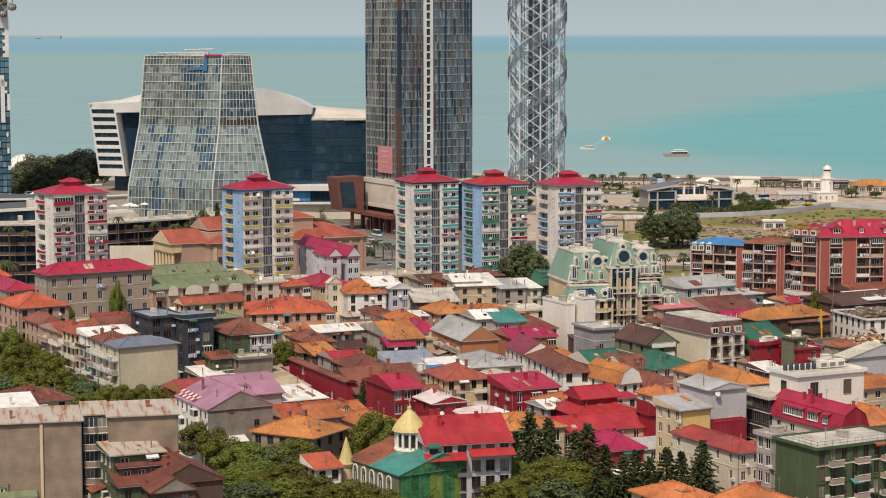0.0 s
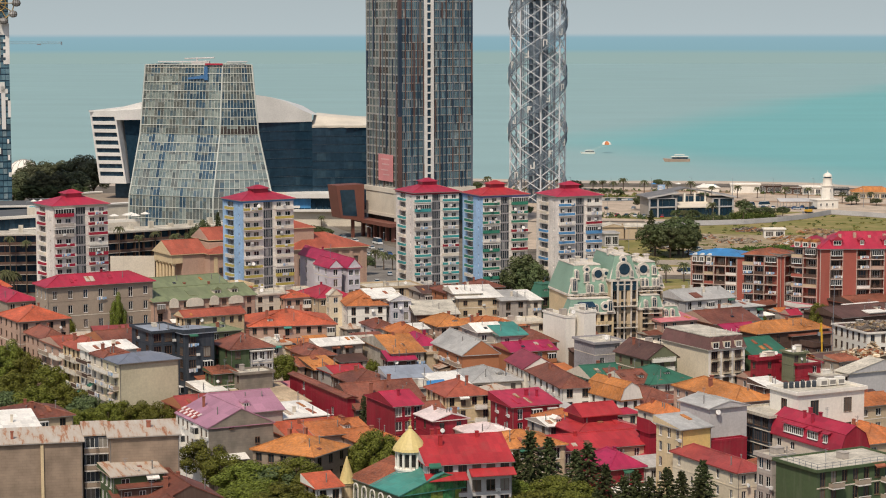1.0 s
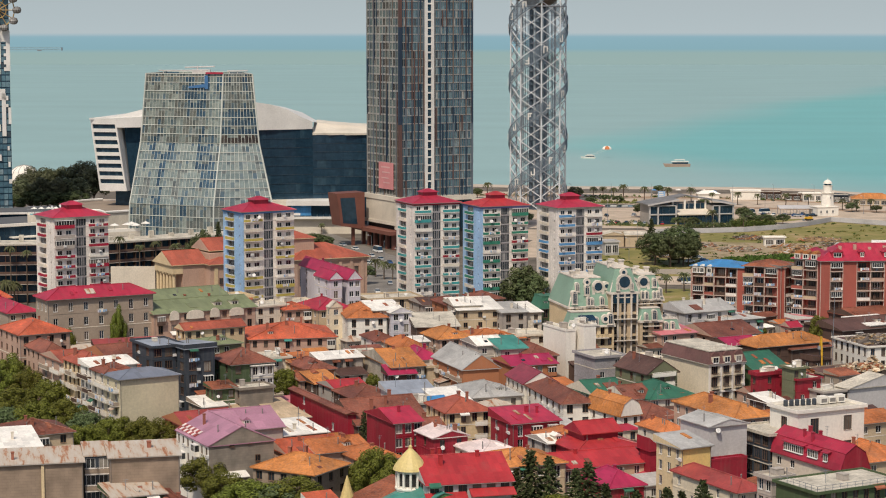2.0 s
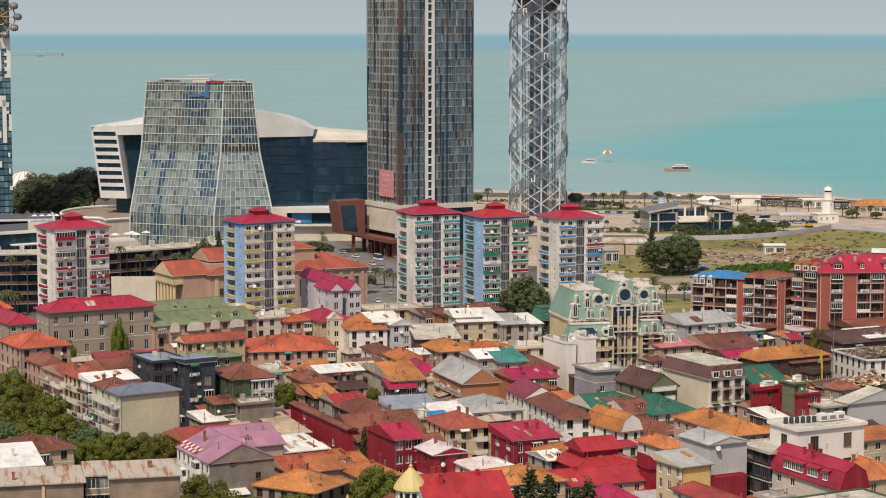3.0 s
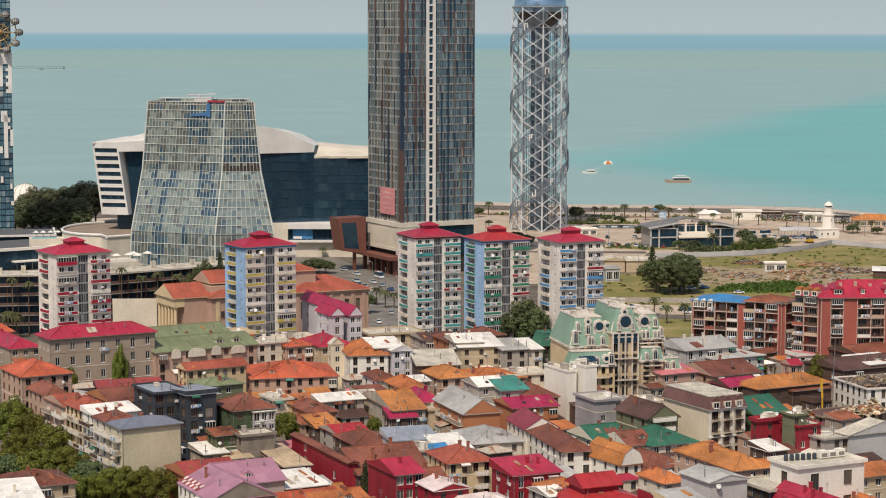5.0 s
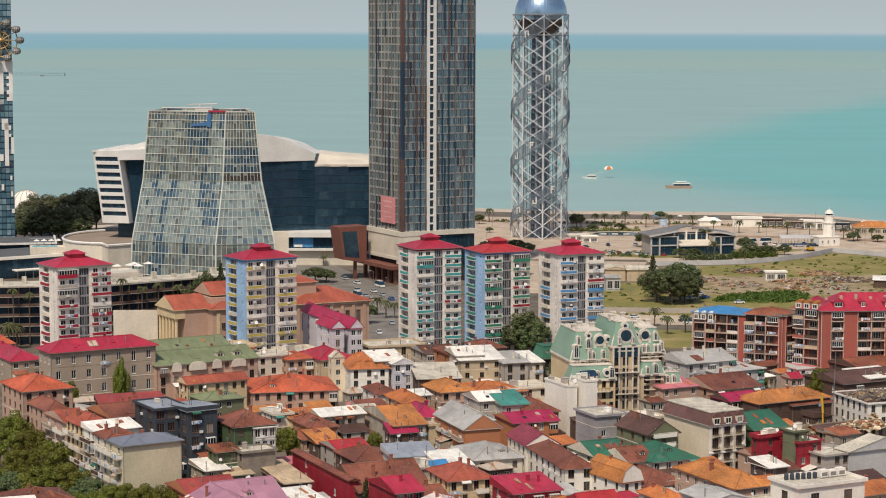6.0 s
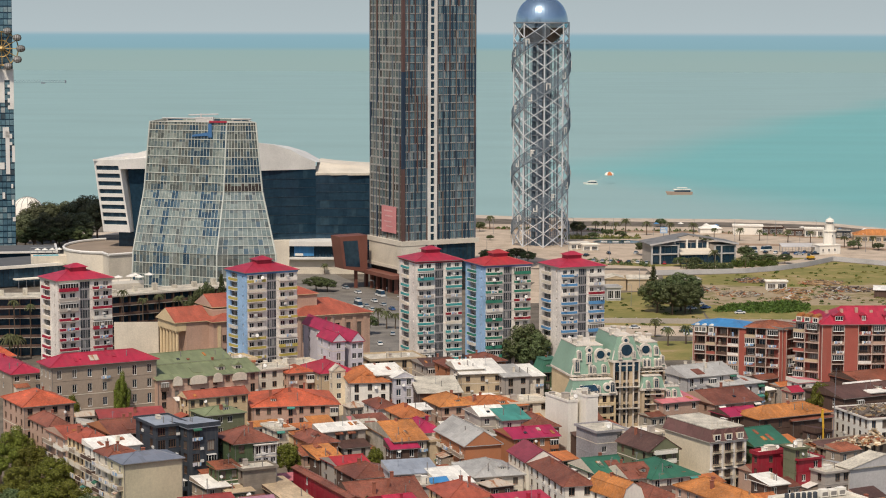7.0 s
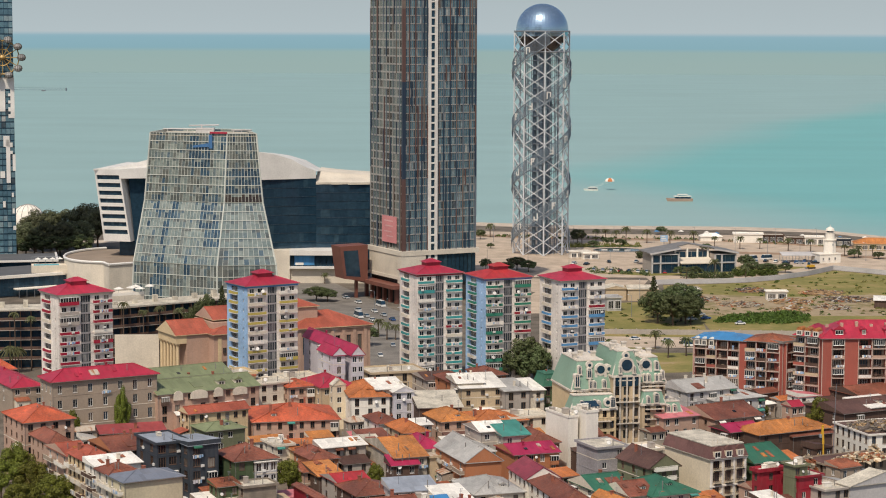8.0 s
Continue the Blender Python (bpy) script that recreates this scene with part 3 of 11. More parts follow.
def washing_mesh(k):
    key = ("washing", k)
    if key not in CLUT:
        r = random.Random(k)
        s = Solid()
        x = -1.2
        while x < 1.1:
            w = r.uniform(0.25, 0.6)
            s.box(x, -0.02, -r.uniform(0.5, 1.0), x + w, 0.02, 0, r.randrange(3))
            x += w + r.uniform(0.05, 0.2)
        s.tube((-1.4, 0, 0.02), (1.4, 0, 0.02), 0.02, sides=4)
        CLUT[key] = s.mesh("washing", [W["white"], W["lilac"], W["blue"]])
    return CLUT[key]


COVERED = ("hip", "gable_x", "shed_front", "mansard")


FOOT = []


def house(x, y, yaw, w, d, h, roof="hip", rise=2.2, wall="white", cover="orange", label="", floors=2, cols=3, side=2, name="house",
          wsize=None, base=0.0, over=0.5, balc=None, balc_cols=(), left_balc=0, sash=None, stacks=1, blank=False, blank_side=False, soffit=None, gable=None, category="house", group="houses of the old town", storey=3.0, loft=None, tidy=False, front_wall=None):
    """A town house from its front corner: walls with openings, windows, bays, roof, chimneys, gutters and what people hung on it."""
    rng = random.Random(int(abs(x) * 31 + y * 7))
    FOOT.append((x, y, yaw, w, d))
    t = thing(name, x, y, 0, yaw, label, category, group)
    s = Solid()
    ww, wh = wsize or (rng.uniform(1.15, 1.5), rng.uniform(1.5, 1.9))
    sash = sash or ("brown" if rng.random() < 0.55 else "frame")
    storey = min(storey, (h - base) / max(floors, 1))
    wh = min(wh, storey - 0.9)
    rows = [h - storey * (k + 1) + 0.85 for k in range(floors) if h - storey * (k + 1) + 0.6 > 0.3]
    front, left, bays = [], [], []
    for z in rows:
        for c in (lay(w, cols, ww) if not blank else []):
            q = rng.random()
            if q < 0.10 and not tidy:
                continue
            if q < 0.15 and not tidy and w / max(cols, 1) > 2.2:
                bays.append((c, 0.0, z, 0))
                continue
            dz = 0.55 if rng.random() < 0.15 else 0.0
            front.append((c - ww / 2, z - dz, c + ww / 2, z + wh))
        for c in (lay(d, side, ww) if not blank_side else []):
            q = rng.random()
            if q < 0.10 and not tidy:
                continue
            if q < 0.14 and not tidy and d / max(side, 1) > 2.2:
                bays.append((d - c, 0.0, z, 1))
                continue
            left.append((c - ww / 2, z, c + ww / 2, z + wh))
    if front_wall:
        fs = Solid()
        wall_face(fs, (0, 0), (1, 0), w, 0, h, front)
        part("front_wall", fs, W[front_wall], t)
    else:
        wall_face(s, (0, 0), (1, 0), w, 0, h, front)
    wall_face(s, (w, 0), (0, 1), d, 0, h, [])
    wall_face(s, (w, d), (-1, 0), w, 0, h, [])
    wall_face(s, (0, d), (0, -1), d, 0, h, left)
    part("wall", s, [W[wall]], t)
    if not blank and rng.random() < 0.5:
        for k in range(1, min(floors, 4)):
            z = h - storey * k
            if z > 1:
                b = Solid()
                b.box(-0.06, -0.06, z + 0.1, w + 0.06, 0, z + 0.3)
                if not blank_side:
                    b.box(-0.06, 0, z + 0.1, 0, d, z + 0.3)
                part("floor_band", b, W["offwhite"] if rng.random() < 0.5 else W[wall], t)
    for hx in front:
        part("window", window_mesh(hx[2] - hx[0], hx[3] - hx[1], sash), None, t, at=pose((hx[0] + hx[2]) / 2, 0.2, hx[1]))
        if rng.random() < 0.10:
            part("air_conditioner", ac_mesh(), None, t, at=pose(hx[2] + 0.5, -0.02, hx[1] - 0.2))
        if rng.random() < 0.04:
            part("awning", awning_mesh(R[rng.choice(("teal", "green", "white", "rust"))]), None, t, at=pose((hx[0] + hx[2]) / 2, -0.02, hx[3] - 0.1))
        if rng.random() < 0.05:
            part("washing", washing_mesh(rng.randrange(4)), None, t, "washing on a line", at=pose((hx[0] + hx[2]) / 2, -0.5, hx[1] - 0.1))
    for hx in left:
        part("window", window_mesh(hx[2] - hx[0], hx[3] - hx[1], sash), None, t, at=pose(0.2, d - (hx[0] + hx[2]) / 2, hx[1], 0, 0, -90))
        if rng.random() < 0.08:
            part("air_conditioner", ac_mesh(), None, t, at=pose(-0.02, d - hx[2] - 0.5, hx[1] - 0.2, 0, 0, -90))
    bw = W[rng.choice(("white", "offwhite", "brown", "grey", wall))]
    for c, _, z, sd in bays:
        part("bay", bay_mesh(2.2, bw), None, t, at=pose(c, 0, z - 0.7) if not sd else pose(0, c, z - 0.7, 0, 0, -90))
    part("roof", roof_solid(roof, w, d, rise, over), [R[cover], R[soffit] if soffit else (W[wall] if roof == "flat" else R[cover]), W[gable or wall]], t, at=pose(0, 0, h))
    if roof in COVERED and over > 0.2:
        g = Solid()
        g.tube((-over, -over - 0.06, h + 0.02), (w + over, -over - 0.06, h + 0.02), 0.07, sides=5)
        for xx in (0.15, w - 0.15):
            g.tube((xx, -0.08, 0.3), (xx, -0.08, h - 0.35), 0.06, sides=5)
            g.tube((xx, -0.08, h - 0.35), (xx, -over - 0.05, h), 0.06, sides=5)
        part("gutter", g, M["gutter"], t)
    for k in range(stacks):
        c = Solid()
        cx, cy = w * rng.uniform(0.2, 0.8), d * rng.uniform(0.25, 0.75)
        hh = rise + 0.7 if roof != "flat" else 1.4
        a = rng.uniform(0.22, 0.36)
        c.box(cx - a, cy - a, h + 0.1, cx + a, cy + a, h + hh)
        c.box(cx - a - 0.08, cy - a - 0.08, h + hh, cx + a + 0.08, cy + a + 0.08, h + hh + 0.15)
        part("chimney", c, W["offwhite"] if cover in ("white", "felt", "grey") else R[cover] if cover in ("crimson", "red", "magenta") else M["brickstack"], t)
    if roof in ("hip", "gable_x") and not tidy and rng.random() < 0.45 and d > 6:
        k = rng.randrange(3)
        cx, f = w * rng.uniform(0.25, 0.75), rng.uniform(0.25, 0.5)
        zc = h + 0.25 + rise * f
        if k == 0:
            dormer(t, cx, d * 0.5 * f - 0.2, zc - 0.5, 1.5, 1.2, cover)
        elif k == 1:
            c = Solid()
            slope = rise / (d * 0.5)
            c.hexa([(cx - 0.45, d * 0.5 * f - 0.5, zc - 0.5 * slope), (cx + 0.45, d * 0.5 * f - 0.5, zc - 0.5 * slope), (cx + 0.45, d * 0.5 * f + 0.5, zc + 0.5 * slope), (cx - 0.45, d * 0.5 * f + 0.5, zc + 0.5 * slope)],
                   [(cx - 0.45, d * 0.5 * f - 0.55, zc - 0.5 * slope + 0.16), (cx + 0.45, d * 0.5 * f - 0.55, zc - 0.5 * slope + 0.16), (cx + 0.45, d * 0.5 * f + 0.45, zc + 0.5 * slope + 0.16), (cx - 0.45, d * 0.5 * f + 0.45, zc + 0.5 * slope + 0.16)])
            part("skylight", c, GL_HOUSE, t)
        else:
            c = Solid()
            slope = rise / (d * 0.5)
            xa, xb = cx - rng.uniform(0.8, 2.0), cx + rng.uniform(0.8, 2.0)
            xa, xb = max(xa, 0.3), min(xb, w - 0.3)
            ya, yb = d * 0.5 * (f - 0.2), d * 0.5 * (f + 0.25)
            za, zb = h + 0.29 + slope * (ya + over) * 0.93, h + 0.29 + slope * (yb + over) * 0.93
            c.hexa([(xa, ya, za - 0.1), (xb, ya, za - 0.1), (xb, yb, zb - 0.1), (xa, yb, zb - 0.1)], [(xa, ya, za + 0.06), (xb, ya, za + 0.06), (xb, yb, zb + 0.06), (xa, yb, zb + 0.06)])
            part("roof_patch", c, R[rng.choice(("patchy", "brown", cover, cover))], t, "newer sheet patched into the roof")
    if not tidy and roof in ("hip", "gable_x", "gable_y") and w > 4 and d > 4:
        # ridge capping, stove pipes and an aerial
        c = Solid()
        if roof == "gable_y":
            c.tube((w / 2, -over, h + rise + 0.24), (w / 2, d + over, h + rise + 0.24), 0.13, sides=5)
        elif roof == "gable_x":
            c.tube((-over, d / 2, h + rise + 0.24), (w + over, d / 2, h + rise + 0.24), 0.13, sides=5)
        else:
            k = min(w, d) / 2
            e0, e1 = ((k, d / 2), (w - k, d / 2)) if w >= d else ((w / 2, k), (w / 2, d - k))
            zt = h + rise + 0.24
            c.tube((*e0, zt), (e1[0] + 0.01, e1[1] + 0.01, zt), 0.13, sides=5)
            for cn, e in (((-over, -over), e0), ((w + over, -over), e1 if w >= d else e0), ((-over, d + over), e0 if w >= d else e1)):
                c.tube((*cn, h + 0.22), (*e, zt), 0.11, sides=5)
        part("ridge_cap", c, R[cover], t)
    for _ in range(rng.choice((0, 1, 1, 2)) if not tidy else 0):
        c = Solid()
        cx, cy = w * rng.uniform(0.1, 0.9), d * rng.uniform(0.1, 0.4)
        c.tube((cx, cy, h), (cx, cy, h + rise * 0.6 + 1.3), 0.11, sides=6)
        c.lathe([(0.2, h + rise * 0.6 + 1.3), (0.05, h + rise * 0.6 + 1.5)], 6, cx=cx, cy=cy)
        part("stove_pipe", c, M["gutter"], t)
    if not tidy and rng.random() < 0.4:
        c = Solid()
        cx, cy, zt = w * rng.uniform(0.2, 0.8), d * 0.5, h + rise + rng.uniform(1.6, 3.0)
        c.tube((cx, cy, h), (cx, cy, zt), 0.045, sides=5)
        for k in range(3):
            c.tube((cx - 0.5 + 0.1 * k, cy, zt - 0.3 * k - 0.1), (cx + 0.5 - 0.1 * k, cy, zt - 0.3 * k - 0.1), 0.03, sides=4)
        part("aerial", c, M["steelgrey"], t)
    if not tidy and h > 5 and rng.random() < 0.6:
        # a sheet-roofed lean-to against the wall
        sd = rng.random() < 0.4
        run = d if sd else w
        la = run * rng.uniform(0.0, 0.4)
        lb = min(run, la + rng.uniform(3.0, 7.0))
        dep, lh = rng.uniform(1.6, 3.0), rng.uniform(0.35, 0.62) * h
        c = Solid()
        c.box(la, -dep, 0, lb, -0.02, lh)
        c.hexa([(la - 0.25, -dep - 0.3, lh), (lb + 0.25, -dep - 0.3, lh), (lb + 0.25, -0.02, lh + 0.8), (la - 0.25, -0.02, lh + 0.8)], [(la - 0.25, -dep - 0.3, lh + 0.1), (lb + 0.25, -dep - 0.3, lh + 0.1), (lb + 0.25, -0.02, lh + 0.9), (la - 0.25, -0.02, lh + 0.9)], 1)
        lean = part("lean_to", c, [W[rng.choice((wall, "offwhite", "beige", "brown", "rose"))], R[rng.choice(("patchy", "brown", "rust", cover, "white", "umber"))]], t, "sheet-roofed lean-to", at=pose(0, 0, 0) if not sd else pose(0, d, 0, 0, 0, -90))
        for k in range(max(1, int((lb - la) / 2.2))):
            part("window", window_mesh(1.1, 1.2, sash), None, lean, at=pose(la + 1.1 + 2.2 * k, -dep - 0.02, max(0.4, lh - 1.9)))
    if not tidy and roof in ("hip", "gable_x", "shed_front") and d > 5 and rng.random() < 0.6:
        # odd sheets laid over the old covering
        depth = d if roof == "shed_front" else d / 2
        slope = rise / depth
        for k in range(rng.randrange(1, 4)):
            c = Solid()
            f = rng.uniform(0.1, 0.6)
            m0 = depth * f if roof == "hip" else 0.0
            xa = rng.uniform(m0 + 0.2, max(m0 + 0.3, w - m0 - 1.4))
            xb = xa + rng.uniform(0.6, 1.3)
            ya, yb = depth * f - 0.2, min(depth * 0.95, depth * (f + rng.uniform(0.15, 0.35)))
            if xb > w - m0 - 0.2:
                continue
            za, zb = h + 0.27 + slope * (ya + over) * 0.94, h + 0.27 + slope * (yb + over) * 0.94
            c.hexa([(xa, ya, za - 0.12), (xb, ya, za - 0.12), (xb, yb, zb - 0.12), (xa, yb, zb - 0.12)], [(xa, ya, za + 0.05), (xb, ya, za + 0.05), (xb, yb, zb + 0.05), (xa, yb, zb + 0.05)])
            part("roof_sheet", c, R[rng.choice(("patchy", "rust", "tan", "brown", cover, cover))], t)
    if rng.random() < 0.32 and not tidy:
        p = pose(x, y, 0, 0, 0, yaw) @ Vector((w * rng.uniform(0.1, 0.9), -0.45 if roof != "flat" else 0.5, h - rng.uniform(0.2, 2.5) if roof != "flat" else h + 1.2))
        dish(p.x, p.y, p.z, rng.uniform(-30, 40), rng.choice((0.4, 0.5, 0.6)))
    if roof == "flat" and not tidy:
        for k in range(rng.randrange(1, 4)):
            c = Solid()
            cx, cy = w * rng.uniform(0.15, 0.8), d * rng.uniform(0.3, 0.8)
            a, b, e = rng.uniform(0.4, 1.2), rng.uniform(0.4, 1.0), rng.uniform(0.6, 1.6)
            c.box(cx - a, cy - b, h + 0.2, cx + a, cy + b, h + 0.2 + e)
            c.box(cx - a - 0.08, cy - b - 0.08, h + 0.2 + e, cx + a + 0.08, cy + b + 0.08, h + 0.3 + e)
            part("roof_box", c, W[rng.choice(("offwhite", "grey", "white"))], t)
    if balc:
        for z in rows:
            for c in balc_cols:
                part("balcony", balcony_mesh(2.6, 1.1, W[balc] if balc in W else R[balc], W["palegrey"]), None, t, at=pose(c * w, 0, z - 0.75))
    for k in range(left_balc):
        for z in rows:
            wd = d / left_balc * 0.8
            part("balcony", balcony_mesh(wd, 1.2, W[rng.choice(("white", "offwhite", "brown", "beige"))], W["offwhite"]), None, t, at=pose(0, d * (k + 0.5) / left_balc, z - 0.75, 0, 0, -90))
            if rng.random() < 0.14:
                part("awning", awning_mesh(R[rng.choice(("teal", "green", "white", "patchy"))]), None, t, at=pose(-0.5, d * (k + 0.5) / left_balc, z + 1.3, 0, 0, -90))
            if rng.random() < 0.3:
                part("washing", washing_mesh(rng.randrange(4)), None, t, "washing on a line", at=pose(-1.3, d * (k + 0.5) / left_balc, z + 0.2, 0, 0, -90))
    return t


def dormer(parent, x, y, z, w, h, cover, depth=2.4, yaw=0.0, round_top=False, cheek=None):
    """A roof dormer: cheeks, a window, its own little roof."""
    s = Solid()
    s.box(-w / 2, 0, 0, w / 2, depth, h, 1)
    if round_top:
        pts = [(w / 2 * math.cos(a), h + w / 2 * math.sin(a)) for a in [math.pi * k / 8 for k in range(9)]]
        s.hexa([(px, 0.0, pz) for px, pz in pts], [(px, depth, pz) for px, pz in pts], 0)
    else:
        k = w / 2 + 0.2
        s.hexa([(-k, -0.25, h), (k, -0.25, h), (0, -0.25, h + w * 0.4)], [(-k, depth, h), (k, depth, h), (0, depth, h + w * 0.4)], 0)
    ob = part("dormer", s, [R[cover], cheek or W["offwhite"]], parent, at=pose(x, y, z, 0, 0, yaw))
    part("window", window_mesh(w * 0.7, h * 0.75), None, ob, at=pose(0, -0.03, h * 0.15))
    return ob


GL_HOUSE = M["glass"]

# ---------------- ground, sea, shore ----------------
SHORE = [(-5200, 1500), (-900, 1300), (-420, 1240), (-250, 1216), (-90, 1262), (20, 1268), (72, 1252), (173, 1246), (218, 1232), (252, 1190), (330, 1150), (520, 1120), (1200, 1180), (5200, 1500)]
s = Solid()
for (xa, ya), (xb, yb) in zip(SHORE, SHORE[1:]):
    s.poly([(xa, -5200, 0), (xb, -5200, 0), (xb, yb - 30, 0), (xa, ya - 30, 0)])
tagged(new("ground", s.mesh("ground", M["ground"])), "dusty grey-brown town ground between the houses", "ground", kind="structure")
s = Solid()
for (xa, ya), (xb, yb) in zip(SHORE, SHORE[1:]):
    s.poly([(xa, ya - 100, 0.02), (xb, yb - 100, 0.02), (xb, yb - 8, -0.1), (xa, ya - 8, -0.1)])
    s.poly([(xa, ya - 8, -0.1), (xb, yb - 8, -0.1), (xb, yb + 6, -1.5), (xa, ya + 6, -1.5)])
tagged(new("beach", s.mesh("beach", M["sandbeach"])), "pale pebble beach sloping down into the sea", "beach", kind="structure")

sea, n, l, bsdf = nodes_of("green_sea_water")
geo = n.new("ShaderNodeNewGeometry")
sep = n.new("ShaderNodeSeparateXYZ")
l.new(geo.outputs["Position"], sep.inputs[0])
nz = n.new("ShaderNodeTexNoise")
nz.inputs["Scale"].default_value = 0.0022
nz.inputs["Detail"].default_value = 6
l.new(geo.outputs["Position"], nz.inputs["Vector"])


def math_node(op, a, b):
    k = n.new("ShaderNodeMath")
    k.operation = op
    for i, q in enumerate((a, b)):
        if isinstance(q, (int, float)):
            k.inputs[i].default_value = q
        else:
            l.new(q, k.inputs[i])
    return k.outputs[0]


# the clear turquoise water lies beyond a ragged edge of river silt
off = math_node("SUBTRACT", sep.outputs["Y"], 1650.0)
edge = math_node("SUBTRACT", math_node("ADD", sep.outputs["X"], math_node("MULTIPLY", math_node("SUBTRACT", nz.outputs[0], 0.5), 170.0)),
                 math_node("ADD", 96.0, math_node("MAXIMUM", math_node("MULTIPLY", off, 0.37), math_node("MULTIPLY", off, -0.42))))
mr = n.new("ShaderNodeMapRange")
mr.inputs["From Min"].default_value = -55.0
mr.inputs["From Max"].default_value = 55.0
l.new(edge, mr.inputs["Value"])
mx = n.new("ShaderNodeMix")
mx.data_type = "RGBA"
l.new(mr.outputs[0], mx.inputs[0])
mx.inputs[6].default_value = (0.278, 0.418, 0.405, 1)
mx.inputs[7].default_value = (0.168, 0.418, 0.408, 1)
nz2 = n.new("ShaderNodeTexNoise")
nz2.inputs["Scale"].default_value = 0.012
nz2.inputs["Detail"].default_value = 8
sc = n.new("ShaderNodeVectorMath")
sc.operation = "MULTIPLY"
sc.inputs[1].default_value = (0.35, 1.0, 1.0)
l.new(geo.outputs["Position"], sc.inputs[0])
l.new(sc.outputs[0], nz2.inputs["Vector"])
mr2 = n.new("ShaderNodeMapRange")
mr2.inputs["From Min"].default_value = 0.3
mr2.inputs["From Max"].default_value = 0.7
mr2.inputs["To Min"].default_value = 0.94
mr2.inputs["To Max"].default_value = 1.06
l.new(nz2.outputs[0], mr2.inputs["Value"])
hs = n.new("ShaderNodeHueSaturation")
l.new(mx.outputs[2], hs.inputs["Color"])
l.new(mr2.outputs[0], hs.inputs["Value"])
l.new(hs.outputs[0], bsdf.inputs["Base Color"])
bsdf.inputs["Roughness"].default_value = 0.45
bsdf.inputs["Specular IOR Level"].default_value = 0.25
wv = n.new("ShaderNodeTexNoise")
wv.inputs["Scale"].default_value = 0.35
wv.inputs["Detail"].default_value = 5
l.new(sc.outputs[0], wv.inputs["Vector"])
bp = n.new("ShaderNodeBump")
bp.inputs["Strength"].default_value = 0.5
bp.inputs["Distance"].default_value = 0.5
l.new(wv.outputs[0], bp.inputs["Height"])
l.new(bp.outputs[0], bsdf.inputs["Normal"])
s = Solid()
s.poly([(-5200, 1100, -0.6), (5200, 1100, -0.6), (5200, 6500, -0.6), (-5200, 6500, -0.6)])
tagged(new("water", s.mesh("water", sea)), "calm grey-green sea with a turquoise patch", "sea", kind="structure")

# ---------------- twelve-storey housing blocks ----------------


